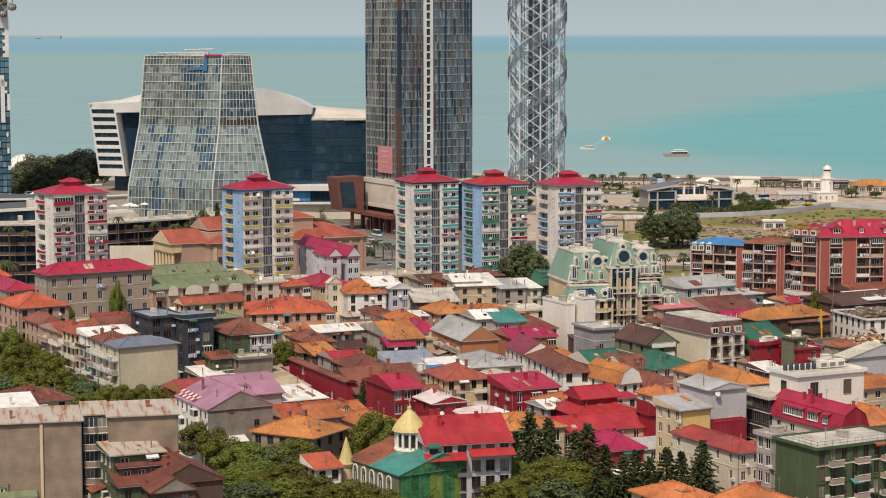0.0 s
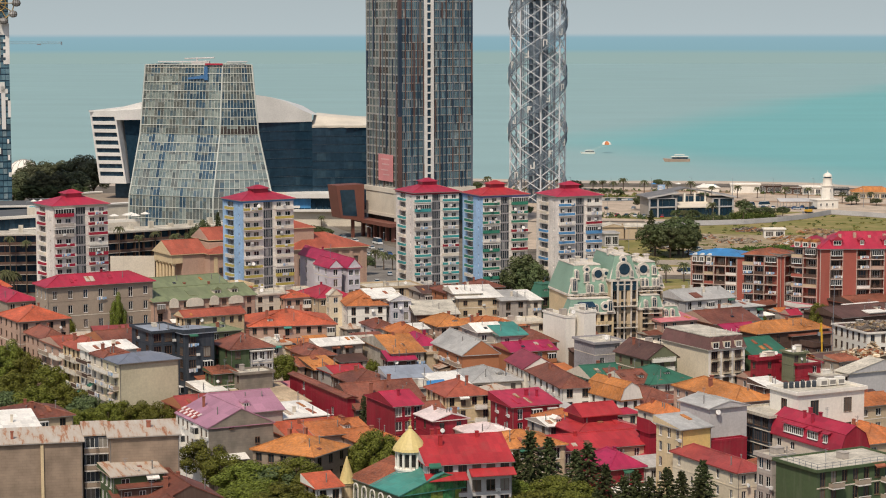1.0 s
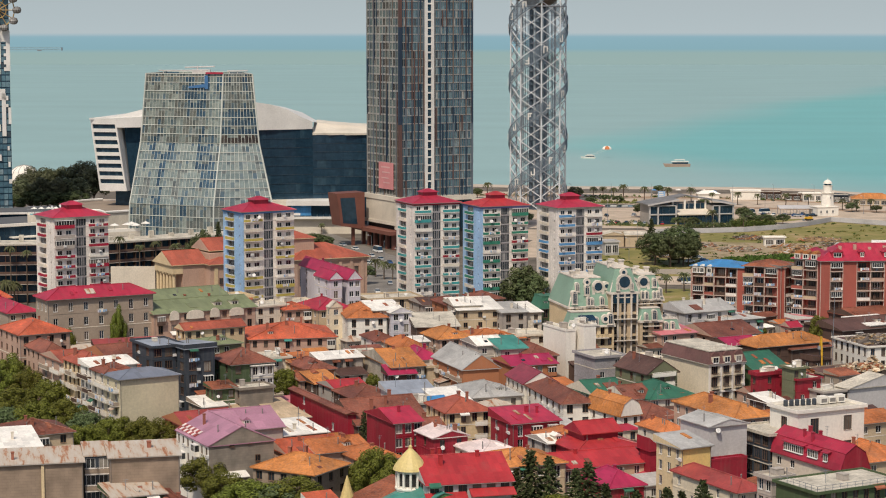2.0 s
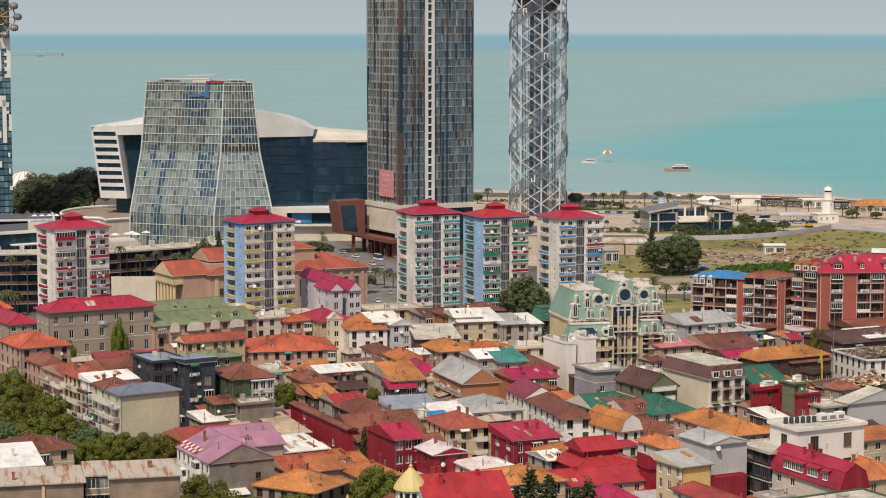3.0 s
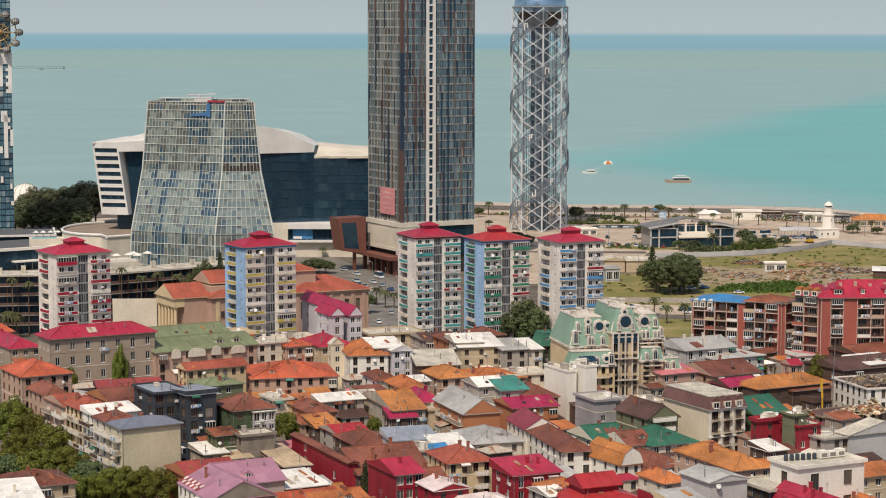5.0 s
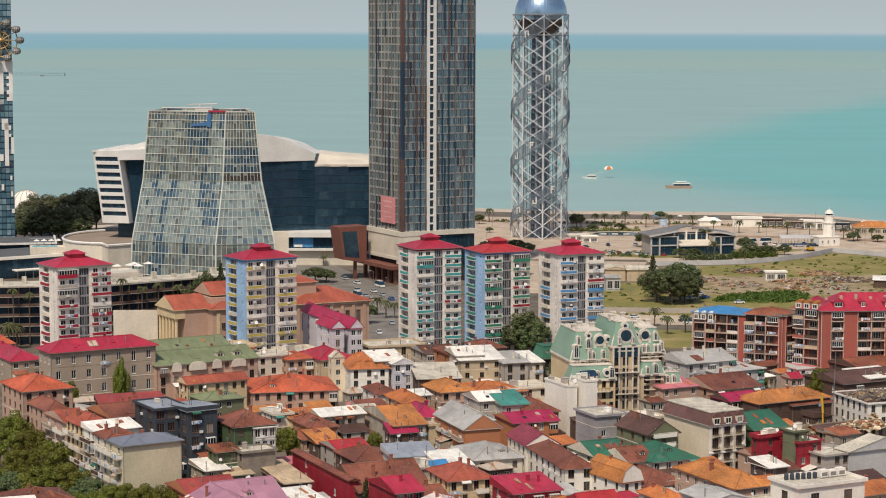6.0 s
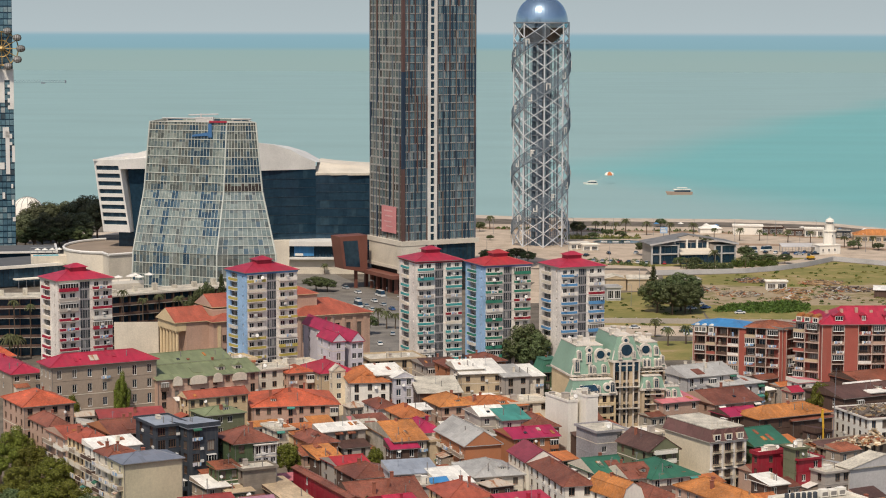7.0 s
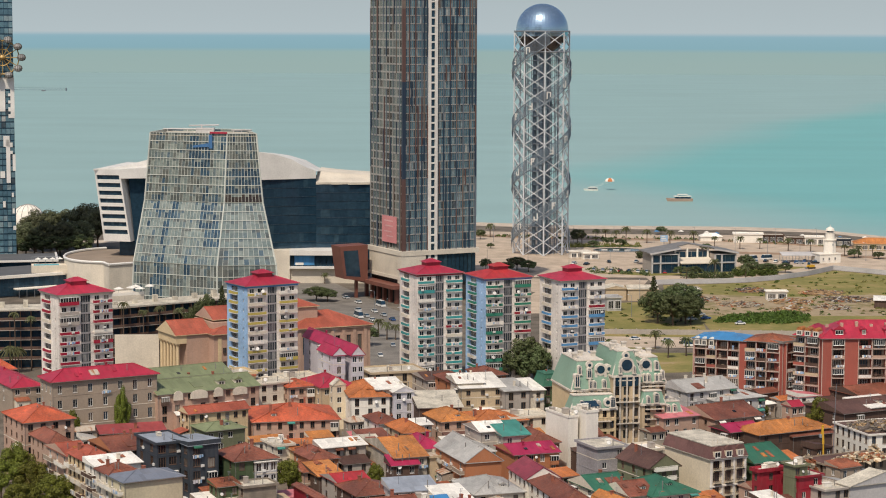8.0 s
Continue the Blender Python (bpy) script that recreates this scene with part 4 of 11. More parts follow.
def housing_block(x, y, yaw, w, d, h, band, accent, label, side_wall="palegrey", storey=3.0):
    """A panel-built tower block: two bays of balconies and a glazed stair strip in front, loggias at the side, hipped sheet roof with a lantern."""
    t = thing("housing_block", x, y, 0, yaw, label, "apartment block", "red-roofed housing blocks")
    n = int(h // storey)
    z0 = h - n * storey
    s = Solid()
    fronts, sides, lofts = [], [], []
    for k in range(n):
        z = z0 + storey * k
        for a, b in ((0.06, 0.15), (0.22, 0.32), (0.67, 0.76), (0.84, 0.94)):
            fronts.append((a * w, z + 0.75, b * w, z + 2.2))
        sides.append((0.80 * d, z + 0.9, 0.80 * d + 0.7, z + 1.9))
        lofts.append((0.22 * d, z + 0.75, 0.55 * d, z + 2.5))
    strip = (0.41 * w, z0 + 0.3, 0.59 * w, h - 0.4)
    wall_face(s, (0, 0), (1, 0), w, 0, h, fronts + [strip], deep=0.3)
    wall_face(s, (w, 0), (0, 1), d, 0, h, [])
    wall_face(s, (w, d), (-1, 0), w, 0, h, [])
    part("wall", s, W["palegrey"], t)
    s = Solid()
    wall_face(s, (0, d), (0, -1), d, 0, h, sides + lofts, deep=0.4)
    s.box(-0.04, -0.04, 0, 0.35, 0, h)
    part("side_wall", s, W[side_wall], t)
    p = Solid()
    for k in range(n + 1):
        z = z0 + storey * k
        p.box(-0.06, -0.06, z - 0.06, strip[0], 0, z + 0.04)
        p.box(strip[2], -0.06, z - 0.06, w + 0.05, 0, z + 0.04)
    part("panel_joint", p, W["grey"], t)
    g = Solid()
    for k in range(n):
        z = z0 + storey * k
        for j in range(4):
            xa = strip[0] + (strip[2] - strip[0]) * j / 4
            xb = strip[0] + (strip[2] - strip[0]) * (j + 1) / 4
            g.poly([(xa, 0.25, z + 0.4), (xb, 0.25, z + 0.4), (xb, 0.25, z + storey), (xa, 0.25, z + storey)], 1)
            g.box(xa - 0.05, 0.12, z + 0.4, xa + 0.05, 0.25, z + storey)
        g.box(strip[0], 0.1, z + storey - 0.15, strip[2], 0.25, z + storey + 0.3)
    part("stair_glazing", g, [W["lilacgrey"], glazing("stairwell_glass", [(0.0, (0.04, 0.05, 0.06)), (0.4, (0.075, 0.085, 0.095)), (0.7, (0.13, 0.135, 0.14)), (0.9, (0.28, 0.28, 0.27))])], t, "grey glazed stairwell strip")
    for q in fronts:
        part("window", window_mesh(q[2] - q[0], q[3] - q[1]), None, t, at=pose((q[0] + q[2]) / 2, 0.25, q[1]))
    for q in sides:
        part("window", window_mesh(q[2] - q[0], q[3] - q[1]), None, t, at=pose(0.3, d - (q[0] + q[2]) / 2, q[1], 0, 0, -90))
    for q in lofts:
        part("window", window_mesh(q[2] - q[0], q[3] - q[1]), None, t, at=pose(0.35, d - (q[0] + q[2]) / 2, q[1], 0, 0, -90))
    rr = random.Random(int(x * 7 + y))
    for k in range(n):
        z = z0 + storey * k
        for c, bw in ((0.19, 0.34), (0.81, 0.34)):
            mat = W[band] if band in W else R[band]
            if rr.random() < 0.22:
                mat = W[rr.choice(["offwhite", "palegrey", "grey", "white", "maroon"])]
            if rr.random() < 0.12:
                part("closed_balcony", bay_mesh(bw * w, mat), None, t, at=pose(c * w, 0, z + 0.05))
            else:
                part("balcony", balcony_mesh(bw * w, 0.9, mat, W["palegrey"]), None, t, at=pose(c * w, 0, z))
            if rr.random() < 0.3:
                part("washing", washing_mesh(rr.randrange(4)), None, t, "washing on a line", at=pose(c * w, -1.0, z + 0.9))
            if rr.random() < 0.4:
                part("air_conditioner", ac_mesh(), None, t, at=pose(c * w + rr.uniform(-2.2, 2.2), -0.95, z + rr.uniform(0.2, 1.6)))
            if rr.random() < 0.10:
                q = pose(x, y, 0, 0, 0, yaw) @ Vector((c * w + rr.uniform(-2, 2), -1.1, z + 1.2))
                dish(q.x, q.y, q.z, rr.uniform(-20, 50), 0.6)
        part("balcony", balcony_mesh(0.36 * d, 0.8, (W[band] if band in W else R[band]) if rr.random() < 0.7 else W["offwhite"], W["palegrey"]), None, t, at=pose(0, d - 0.385 * d, z, 0, 0, -90))
    c = Solid()
    c.box(-0.25, -0.25, h - 0.55, w + 0.25, d + 0.25, h + 0.05)
    part("cornice", c, W[accent], t)
    r = roof_solid("hip", w, d, 2.6, 0.7)
    k = 0.62
    cx, cy = w * 0.5, d * 0.5
    r.box(cx - 2.5, cy - 2.1, 1.6, cx + 2.5, cy + 2.1, 3.3, 2)
    lo = [(cx - 3.1, cy - 2.7, 3.3), (cx + 3.1, cy - 2.7, 3.3), (cx + 3.1, cy + 2.7, 3.3), (cx - 3.1, cy + 2.7, 3.3)]
    ap0, ap1 = (cx - 0.6, cy, 4.4), (cx + 0.6, cy, 4.4)
    r.poly([lo[0], lo[1], ap1, ap0])
    r.poly([lo[1], lo[2], ap1])
    r.poly([lo[2], lo[3], ap0, ap1])
    r.poly([lo[3], lo[0], ap0])
    r.poly(list(reversed(lo)), 1)
    part("roof", r, [R["red" if accent == "violettrim" else "crimson"], M["gutter"], R["crimson"]], t, at=pose(0, 0, h))
    return t


W["tealband"] = paint("teal_balcony_panel", (0.05, 0.30, 0.30), 0.6, streak=0.2)
W["greenband"] = paint("green_balcony_panel", (0.03, 0.20, 0.13), 0.6, streak=0.2)
W["blueband"] = paint("blue_balcony_panel", (0.10, 0.28, 0.52), 0.6, streak=0.2)
W["ochreband"] = paint("ochre_balcony_panel", (0.50, 0.40, 0.10), 0.6, streak=0.2)
W["redband"] = paint("red_balcony_panel", (0.34, 0.014, 0.04), 0.6, streak=0.2)
W["bluetrim"] = paint("blue_cornice", (0.10, 0.27, 0.58), 0.6, streak=0.1)
W["violettrim"] = paint("violet_cornice", (0.17, 0.17, 0.42), 0.6, streak=0.1)

housing_block(-115.3, 613.5, 33, 17.3, 13.8, 39.3, "redband", "offwhite", "grey panel housing block with red balconies and crimson roof")
housing_block(-62.3, 643.4, 33, 18.0, 13.4, 38.3, "ochreband", "bluetrim", "grey panel housing block with ochre balconies and blue gable strip", side_wall="blue")
housing_block(-9.8, 680, 23, 16.2, 15.4, 37.8, "tealband", "maroon", "pale panel housing block with teal balconies and crimson roof")
housing_block(12.4, 671, 23, 16.4, 15.6, 37.6, "greenband", "violettrim", "panel housing block with green balconies and sky-blue end strip", side_wall="blue")
housing_block(36.6, 664.5, 23, 15.8, 15.8, 37.8, "blueband", "offwhite", "pale panel housing block with blue balconies and red roof")

# ---------------- the dark high-rise ----------------
GL = {
    "tower": glazing("high_rise_glass", [(0.0, (0.075, 0.15, 0.20)), (0.32, (0.105, 0.20, 0.25)), (0.58, (0.15, 0.25, 0.295)), (0.80, (0.055, 0.08, 0.10)), (0.90, (0.23, 0.31, 0.34)), (0.97, (0.40, 0.42, 0.41))], rough=0.14, metal=0.15),
    "towerside": glazing("pale_high_rise_glass", [(0.0, (0.13, 0.22, 0.23)), (0.3, (0.18, 0.27, 0.27)), (0.55, (0.24, 0.33, 0.31)), (0.74, (0.10, 0.15, 0.17)), (0.86, (0.05, 0.06, 0.065)), (0.93, (0.30, 0.35, 0.33))], rough=0.14, metal=0.25),
    # on the flared office these four tones stand in for reflected town and sky
    "bronze": glazing("brown_reflection_toned_glass", [(0.0, (0.055, 0.05, 0.05)), (0.4, (0.08, 0.068, 0.062)), (0.7, (0.045, 0.06, 0.075)), (0.9, (0.13, 0.115, 0.10))], rough=0.12, metal=0.25),
    "pale": glazing("pale_reflection_toned_glass", [(0.0, (0.19, 0.24, 0.23)), (0.30, (0.24, 0.29, 0.27)), (0.58, (0.28, 0.32, 0.29)), (0.85, (0.16, 0.21, 0.22)), (0.95, (0.11, 0.165, 0.20))], rough=0.14, metal=0.15),
    "olive": glazing("olive_reflection_toned_glass", [(0.0, (0.12, 0.14, 0.135)), (0.25, (0.17, 0.185, 0.17)), (0.50, (0.21, 0.235, 0.215)), (0.72, (0.14, 0.18, 0.185)), (0.86, (0.105, 0.155, 0.18)), (0.93, (0.27, 0.30, 0.29))], rough=0.12, metal=0.25),
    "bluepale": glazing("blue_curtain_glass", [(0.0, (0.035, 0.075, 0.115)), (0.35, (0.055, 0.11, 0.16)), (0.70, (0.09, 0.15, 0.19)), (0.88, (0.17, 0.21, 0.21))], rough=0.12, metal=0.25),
    "deep": glazing("deep_blue_glass", [(0.0, (0.024, 0.060, 0.098)), (0.4, (0.029, 0.069, 0.11)), (0.7, (0.034, 0.078, 0.12)), (0.92, (0.05, 0.10, 0.14))], rough=0.12, metal=0.4),
}
M["tower_fin"] = paint("grey_facade_fin", (0.13, 0.155, 0.185), 0.5, streak=0.1)
M["tower_beige"] = paint("beige_facade_panel", (0.32, 0.315, 0.29), 0.6, streak=0.1)
M["tower_rust"] = paint("copper_brown_facade_panel", (0.115, 0.066, 0.058), 0.5, streak=0.1)
M["tower_grey"] = paint("grey_floor_band", (0.27, 0.275, 0.265), 0.6, streak=0.1)
M["tower_navy"] = paint("navy_facade_panel", (0.022, 0.04, 0.07), 0.45, streak=0.1)
M["tower_brown"] = paint("grey_brown_facade_panel", (0.16, 0.125, 0.105), 0.5, streak=0.1)
M["cream_stone"] = paint("cream_stone_cladding", (0.66, 0.60, 0.50), 0.7, streak=0.15)
M["white_panel"] = paint("white_facade_panel", (0.72, 0.70, 0.66), 0.5, streak=0.08, spread=0.1)


def curtain(s, o, u, length, z0, z1, cw, fh, rng, mi_glass=0, mi_frame=1, mi_alt=2, alt=0.10, inset=0.25, spandrel=0.9, skip=None):
    """A curtain wall: each pane set back between a spandrel and fins of uneven depth."""
    ux, uy = u
    nx, ny = uy, -ux                      # outwards
    cols = max(1, round(length / cw))
    rows = max(1, round((z1 - z0) / fh))
    dx, dz = length / cols, (z1 - z0) / rows

    def p(a, z, k):
        return (o[0] + ux * a + nx * k, o[1] + uy * a + ny * k, z)
    for j in range(rows):
        za, zb = z0 + dz * j, z0 + dz * (j + 1)
        for i in range(cols):
            a, b = dx * i, dx * (i + 1)
            if skip and skip(a, b):
                continue
            g = -inset if rng.random() > 0.25 else -inset * 0.35
            sp = spandrel if rng.random() > 0.2 else 0.25
            s.poly([p(a, za + sp, g), p(b, za + sp, g), p(b, zb, g), p(a, zb, g)], mi_glass)
            s.poly([p(a, za, 0), p(b, za, 0), p(b, za + sp, 0), p(a, za + sp, 0)], mi_frame)
            s.poly([p(a, za + sp, 0), p(b, za + sp, 0), p(b, za + sp, g), p(a, za + sp, g)], mi_frame)
    for i in range(cols + 1):
        a = dx * i
        if skip and skip(a, a):
            continue
        za = z0
        while za < z1 - 0.1:
            zb = min(z1, za + dz * rng.choice((2, 3, 5, 9, 14)))
            q = rng.choice((0.10, 0.16, 0.3))
            k = rng.uniform(0.12, 0.4)
            mi = mi_alt if rng.random() < alt else mi_frame
            pts = [p(a - q / 2, za, 0), p(a + q / 2, za, 0), p(a + q / 2, za, k), p(a - q / 2, za, k)]
            s.hexa([pts[3], pts[2], pts[1], pts[0]], [(v[0], v[1], zb) for v in (pts[3], pts[2], pts[1], pts[0])], mi)
            za = zb


def clad_face(s, o, u, length, z0, z1, cw, fh, rng, spandrel, kinds, recess=0.0):
    """Storeys of three-paned windows between thin floor bands; the piers and the strips over them change colour every few storeys."""
    ux, uy = u
    nx, ny = uy, -ux                      # outwards
    cols, rows = max(1, round(length / cw)), max(1, round((z1 - z0) / fh))
    dx, dz = length / cols, (z1 - z0) / rows

    def p(a, z, k):
        return (o[0] + ux * a + nx * k, o[1] + uy * a + ny * k, z)

    def bar(a, b, za, zb, k, mi):
        s.hexa([p(a, za, k), p(b, za, k), p(b, za, 0), p(a, za, 0)], [p(a, zb, k), p(b, zb, k), p(b, zb, 0), p(a, zb, 0)], mi)
    for j in range(rows):
        za, zb = z0 + dz * j, z0 + dz * (j + 1)
        for i in range(cols):
            a = dx * i
            deep = 1.1 if rng.random() < recess * (1.3 - j / rows) and i % 3 != 1 else 0.0
            s.poly([p(a, za, 0), p(a + dx, za, 0), p(a + dx, za + spandrel, 0), p(a, za + spandrel, 0)], 1)
            s.poly([p(a, za + spandrel, 0), p(a + dx, za + spandrel, 0), p(a + dx, za + spandrel, -0.3 - deep), p(a, za + spandrel, -0.3 - deep)], 1)
            for q in range(3):
                xa, xb = a + dx * q / 3 + 0.05, a + dx * (q + 1) / 3 - 0.05
                g = -0.22 if not deep or q == 2 else -deep
                s.poly([p(xa, za + spandrel, g), p(xb, za + spandrel, g), p(xb, zb, g), p(xa, zb, g)], 0)
                if q:
                    bar(xa - 0.1, xa, za + spandrel, zb, -0.12, 1)
    for i in range(cols + 1):
        for off, wide, chance, k in ((0.0, 0.55, 1.0, 0.16), (dx * 0.36, 0.5, 0.22, 0.3)):
            za = z0
            a = min(max(dx * i + off - wide / 2, 0.0), length - wide)
            while za < z1 - 0.1:
                zb = min(z1, za + dz * rng.choice((2, 3, 4, 6, 9)))
                if rng.random() < chance:
                    bar(a, a + wide, za, zb, k, 2 + (rng.choice(kinds) if off == 0.0 else rng.choice((3, 3, 4, 2, 3))))
                za = zb


def dark_tower():
    w, d, top = 35.6, 31.0, 168.0
    t = thing("high_rise", -18.8, 889.0, 0, 28.5, "dark glass and copper-brown high-rise on a cream podium", "skyscraper")
    rng = random.Random(3)
    body = Solid()
    body.box(0.35, 0.35, 0, w - 0.35, d - 0.35, top)
    part("core", body, M["dark"], t)
    lo, hi = 12.0, 16.4
    strips = [M["tower_fin"], M["tower_beige"], M["tower_rust"], M["tower_navy"], M["tower_brown"]]
    s = Solid()
    clad_face(s, (0, 0), (1, 0), lo, 22.6, top, 3.0, 3.45, rng, 0.45, (2, 3, 0, 0, 3, 4))
    clad_face(s, (hi, 0), (1, 0), w - hi, 22.6, top, 3.2, 3.45, rng, 0.45, (2, 0, 3, 0, 3, 4))
    part("front_curtain_wall", s, [GL["tower"], M["tower_grey"], *strips], t)
    s = Solid()
    clad_face(s, (0, d), (0, -1), d, 22.6, top, 3.1, 3.45, rng, 0.7, (1, 0, 1, 4, 0, 1, 3), recess=0.3)
    part("side_curtain_wall", s, [GL["towerside"], M["tower_beige"], *strips], t)
    s = Solid()
    curtain(s, (w, 0), (0, 1), d, 22.6, top, 3.1, 6.9, rng)
    curtain(s, (w, d), (-1, 0), w, 22.6, top, 3.2, 6.9, rng)
    part("rear_curtain_wall", s, [GL["tower"], M["tower_fin"], M["tower_rust"]], t)
    z = 22.6
    while z < top - 1:
        # the corner pier changes its cladding every few storeys
        zb = min(top, z + 3.45 * rng.choice((3, 4, 6, 9)))
        s = Solid()
        s.box(-0.35, -0.45, z, 1.1, 0.0, zb)
        s.box(-0.35, 0.0, z, 0.0, 0.8, zb)
        part("corner_panel", s, rng.choice((M["tower_fin"], M["tower_rust"], M["tower_brown"], M["tower_navy"], M["tower_rust"])), t)
        z = zb
    # bright strip: two white piers and a ladder of dark windows
    s = Solid()
    s.box(lo, -0.75, 15.0, lo + 1.25, 0.1, top)
    s.box(hi - 1.25, -0.75, 15.0, hi, 0.1, top)
    z = 15.0
    while z < top:
        s.box(lo + 1.25, -0.62, z, hi - 1.25, 0.0, z + 0.7)
        z += 3.45
    part("white_strip", s, M["white_panel"], t, "white window strip running up the face")
    s = Solid()
    z = 15.7
    while z < top:
        s.poly([(lo + 1.25, -0.1, z), (hi - 1.25, -0.1, z), (hi - 1.25, -0.1, z + 2.75), (lo + 1.25, -0.1, z + 2.75)])
        z += 3.45
    part("strip_glass", s, GL["deep"], t)
    # podium
    s = Solid()
    s.box(-1.2, -1.2, 20.6, w + 1.2, d + 1.2, 22.6)
    s.box(-1.0, -1.0, 8.6, w * 0.30, 3.0, 20.6)
    part("podium_band", s, M["cream_stone"], t)
    s = Solid()
    for i in range(46):
        y = 3.2 + (d - 4.0) * i / 45
        s.box(-0.9, y - 0.18, 11.5, -0.2, y + 0.18, 20.6)
    s.box(-0.2, 3.0, 11.5, 0.2, d, 20.6)
    s.box(-1.2, 0, 10.2, 0.5, d + 0.5, 11.5)
    part("ribbed_screen", s, M["cream_stone"], t, "ribbed cream screen")
    s = Solid()
    for i in range(12):
        xa = w * 0.32 + (w * 0.68) * i / 12
        s.poly([(xa + 0.1, -0.3, 8), (xa + w * 0.68 / 12 - 0.1, -0.3, 8), (xa + w * 0.68 / 12 - 0.1, -0.3, 20.4), (xa + 0.1, -0.3, 20.4)])
    part("podium_glass", s, GL["deep"], t)
    s = Solid()
    s.box(-6, -2.0, 6.6, 0.2, d + 2, 8.2)
    for i in range(6):
        y = 1 + (d - 2) * i / 5
        s.box(-3.2, y - 0.7, 0, -1.8, y + 0.7, 6.6)
    part("canopy", s, paint("brown_red_metal_panel", (0.19, 0.075, 0.055), 0.5, streak=0.1), t, "brown-red canopy on square columns")
    sg = Solid()
    sg.box(-0.75, 4.6, 25.5, -0.62, 18.4, 37.0)
    part("banner", sg, paint("pink_banner", (0.66, 0.27, 0.27), 0.7, streak=0.2), t, "faded pink banner")
    bars = Solid()
    for i, (ya, yb, za, zb) in enumerate(((8, 16, 34.6, 35.2), (8, 15, 32.4, 33.0), (9, 16, 30.0, 30.5), (8, 14, 28.0, 28.5))):
        bars.box(-0.8, ya, za, -0.75, yb, zb)
    part("banner_bar", bars, paint("banner_print", (0.70, 0.42, 0.40), 0.7), t)
    s = Solid()
    s.box(0.5, 0.5, top, w - 0.5, d - 0.5, top + 3)
    part("roof", s, M["tower_fin"], t)
    # tilted brown-red box hung over the street
    b = thing("cantilever_box", -46.0, 902, 0, 28.5, "brown-red cantilevered box with one dark slanted window", "building annex")
    s = Solid()
    lo_ = [(1.6, 0, 9.0), (13, 0, 7.0), (13, 9, 7.0), (1.6, 9, 9.0)]
    hi_ = [(-0.5, 0, 23.2), (13, 0, 23.4), (13, 9, 23.4), (-0.5, 9, 23.2)]
    s.hexa(lo_, hi_)
    s.box(8.0, 2, 0, 9.2, 3.2, 8)
    part("shell", s, MATS["brown_red_metal_panel"], b)
    s = Solid()
    s.hexa([(2.6, -0.06, 10.2), (9.5, -0.06, 9.4), (9.5, 0.02, 9.4), (2.6, 0.02, 10.2)], [(1.2, -0.06, 21.2), (8.2, -0.06, 21.2), (8.2, 0.02, 21.2), (1.2, 0.02, 21.2)])
    part("window", s, GL["deep"], b)


dark_tower()

# ---------------- the lattice tower with the glass ball ----------------


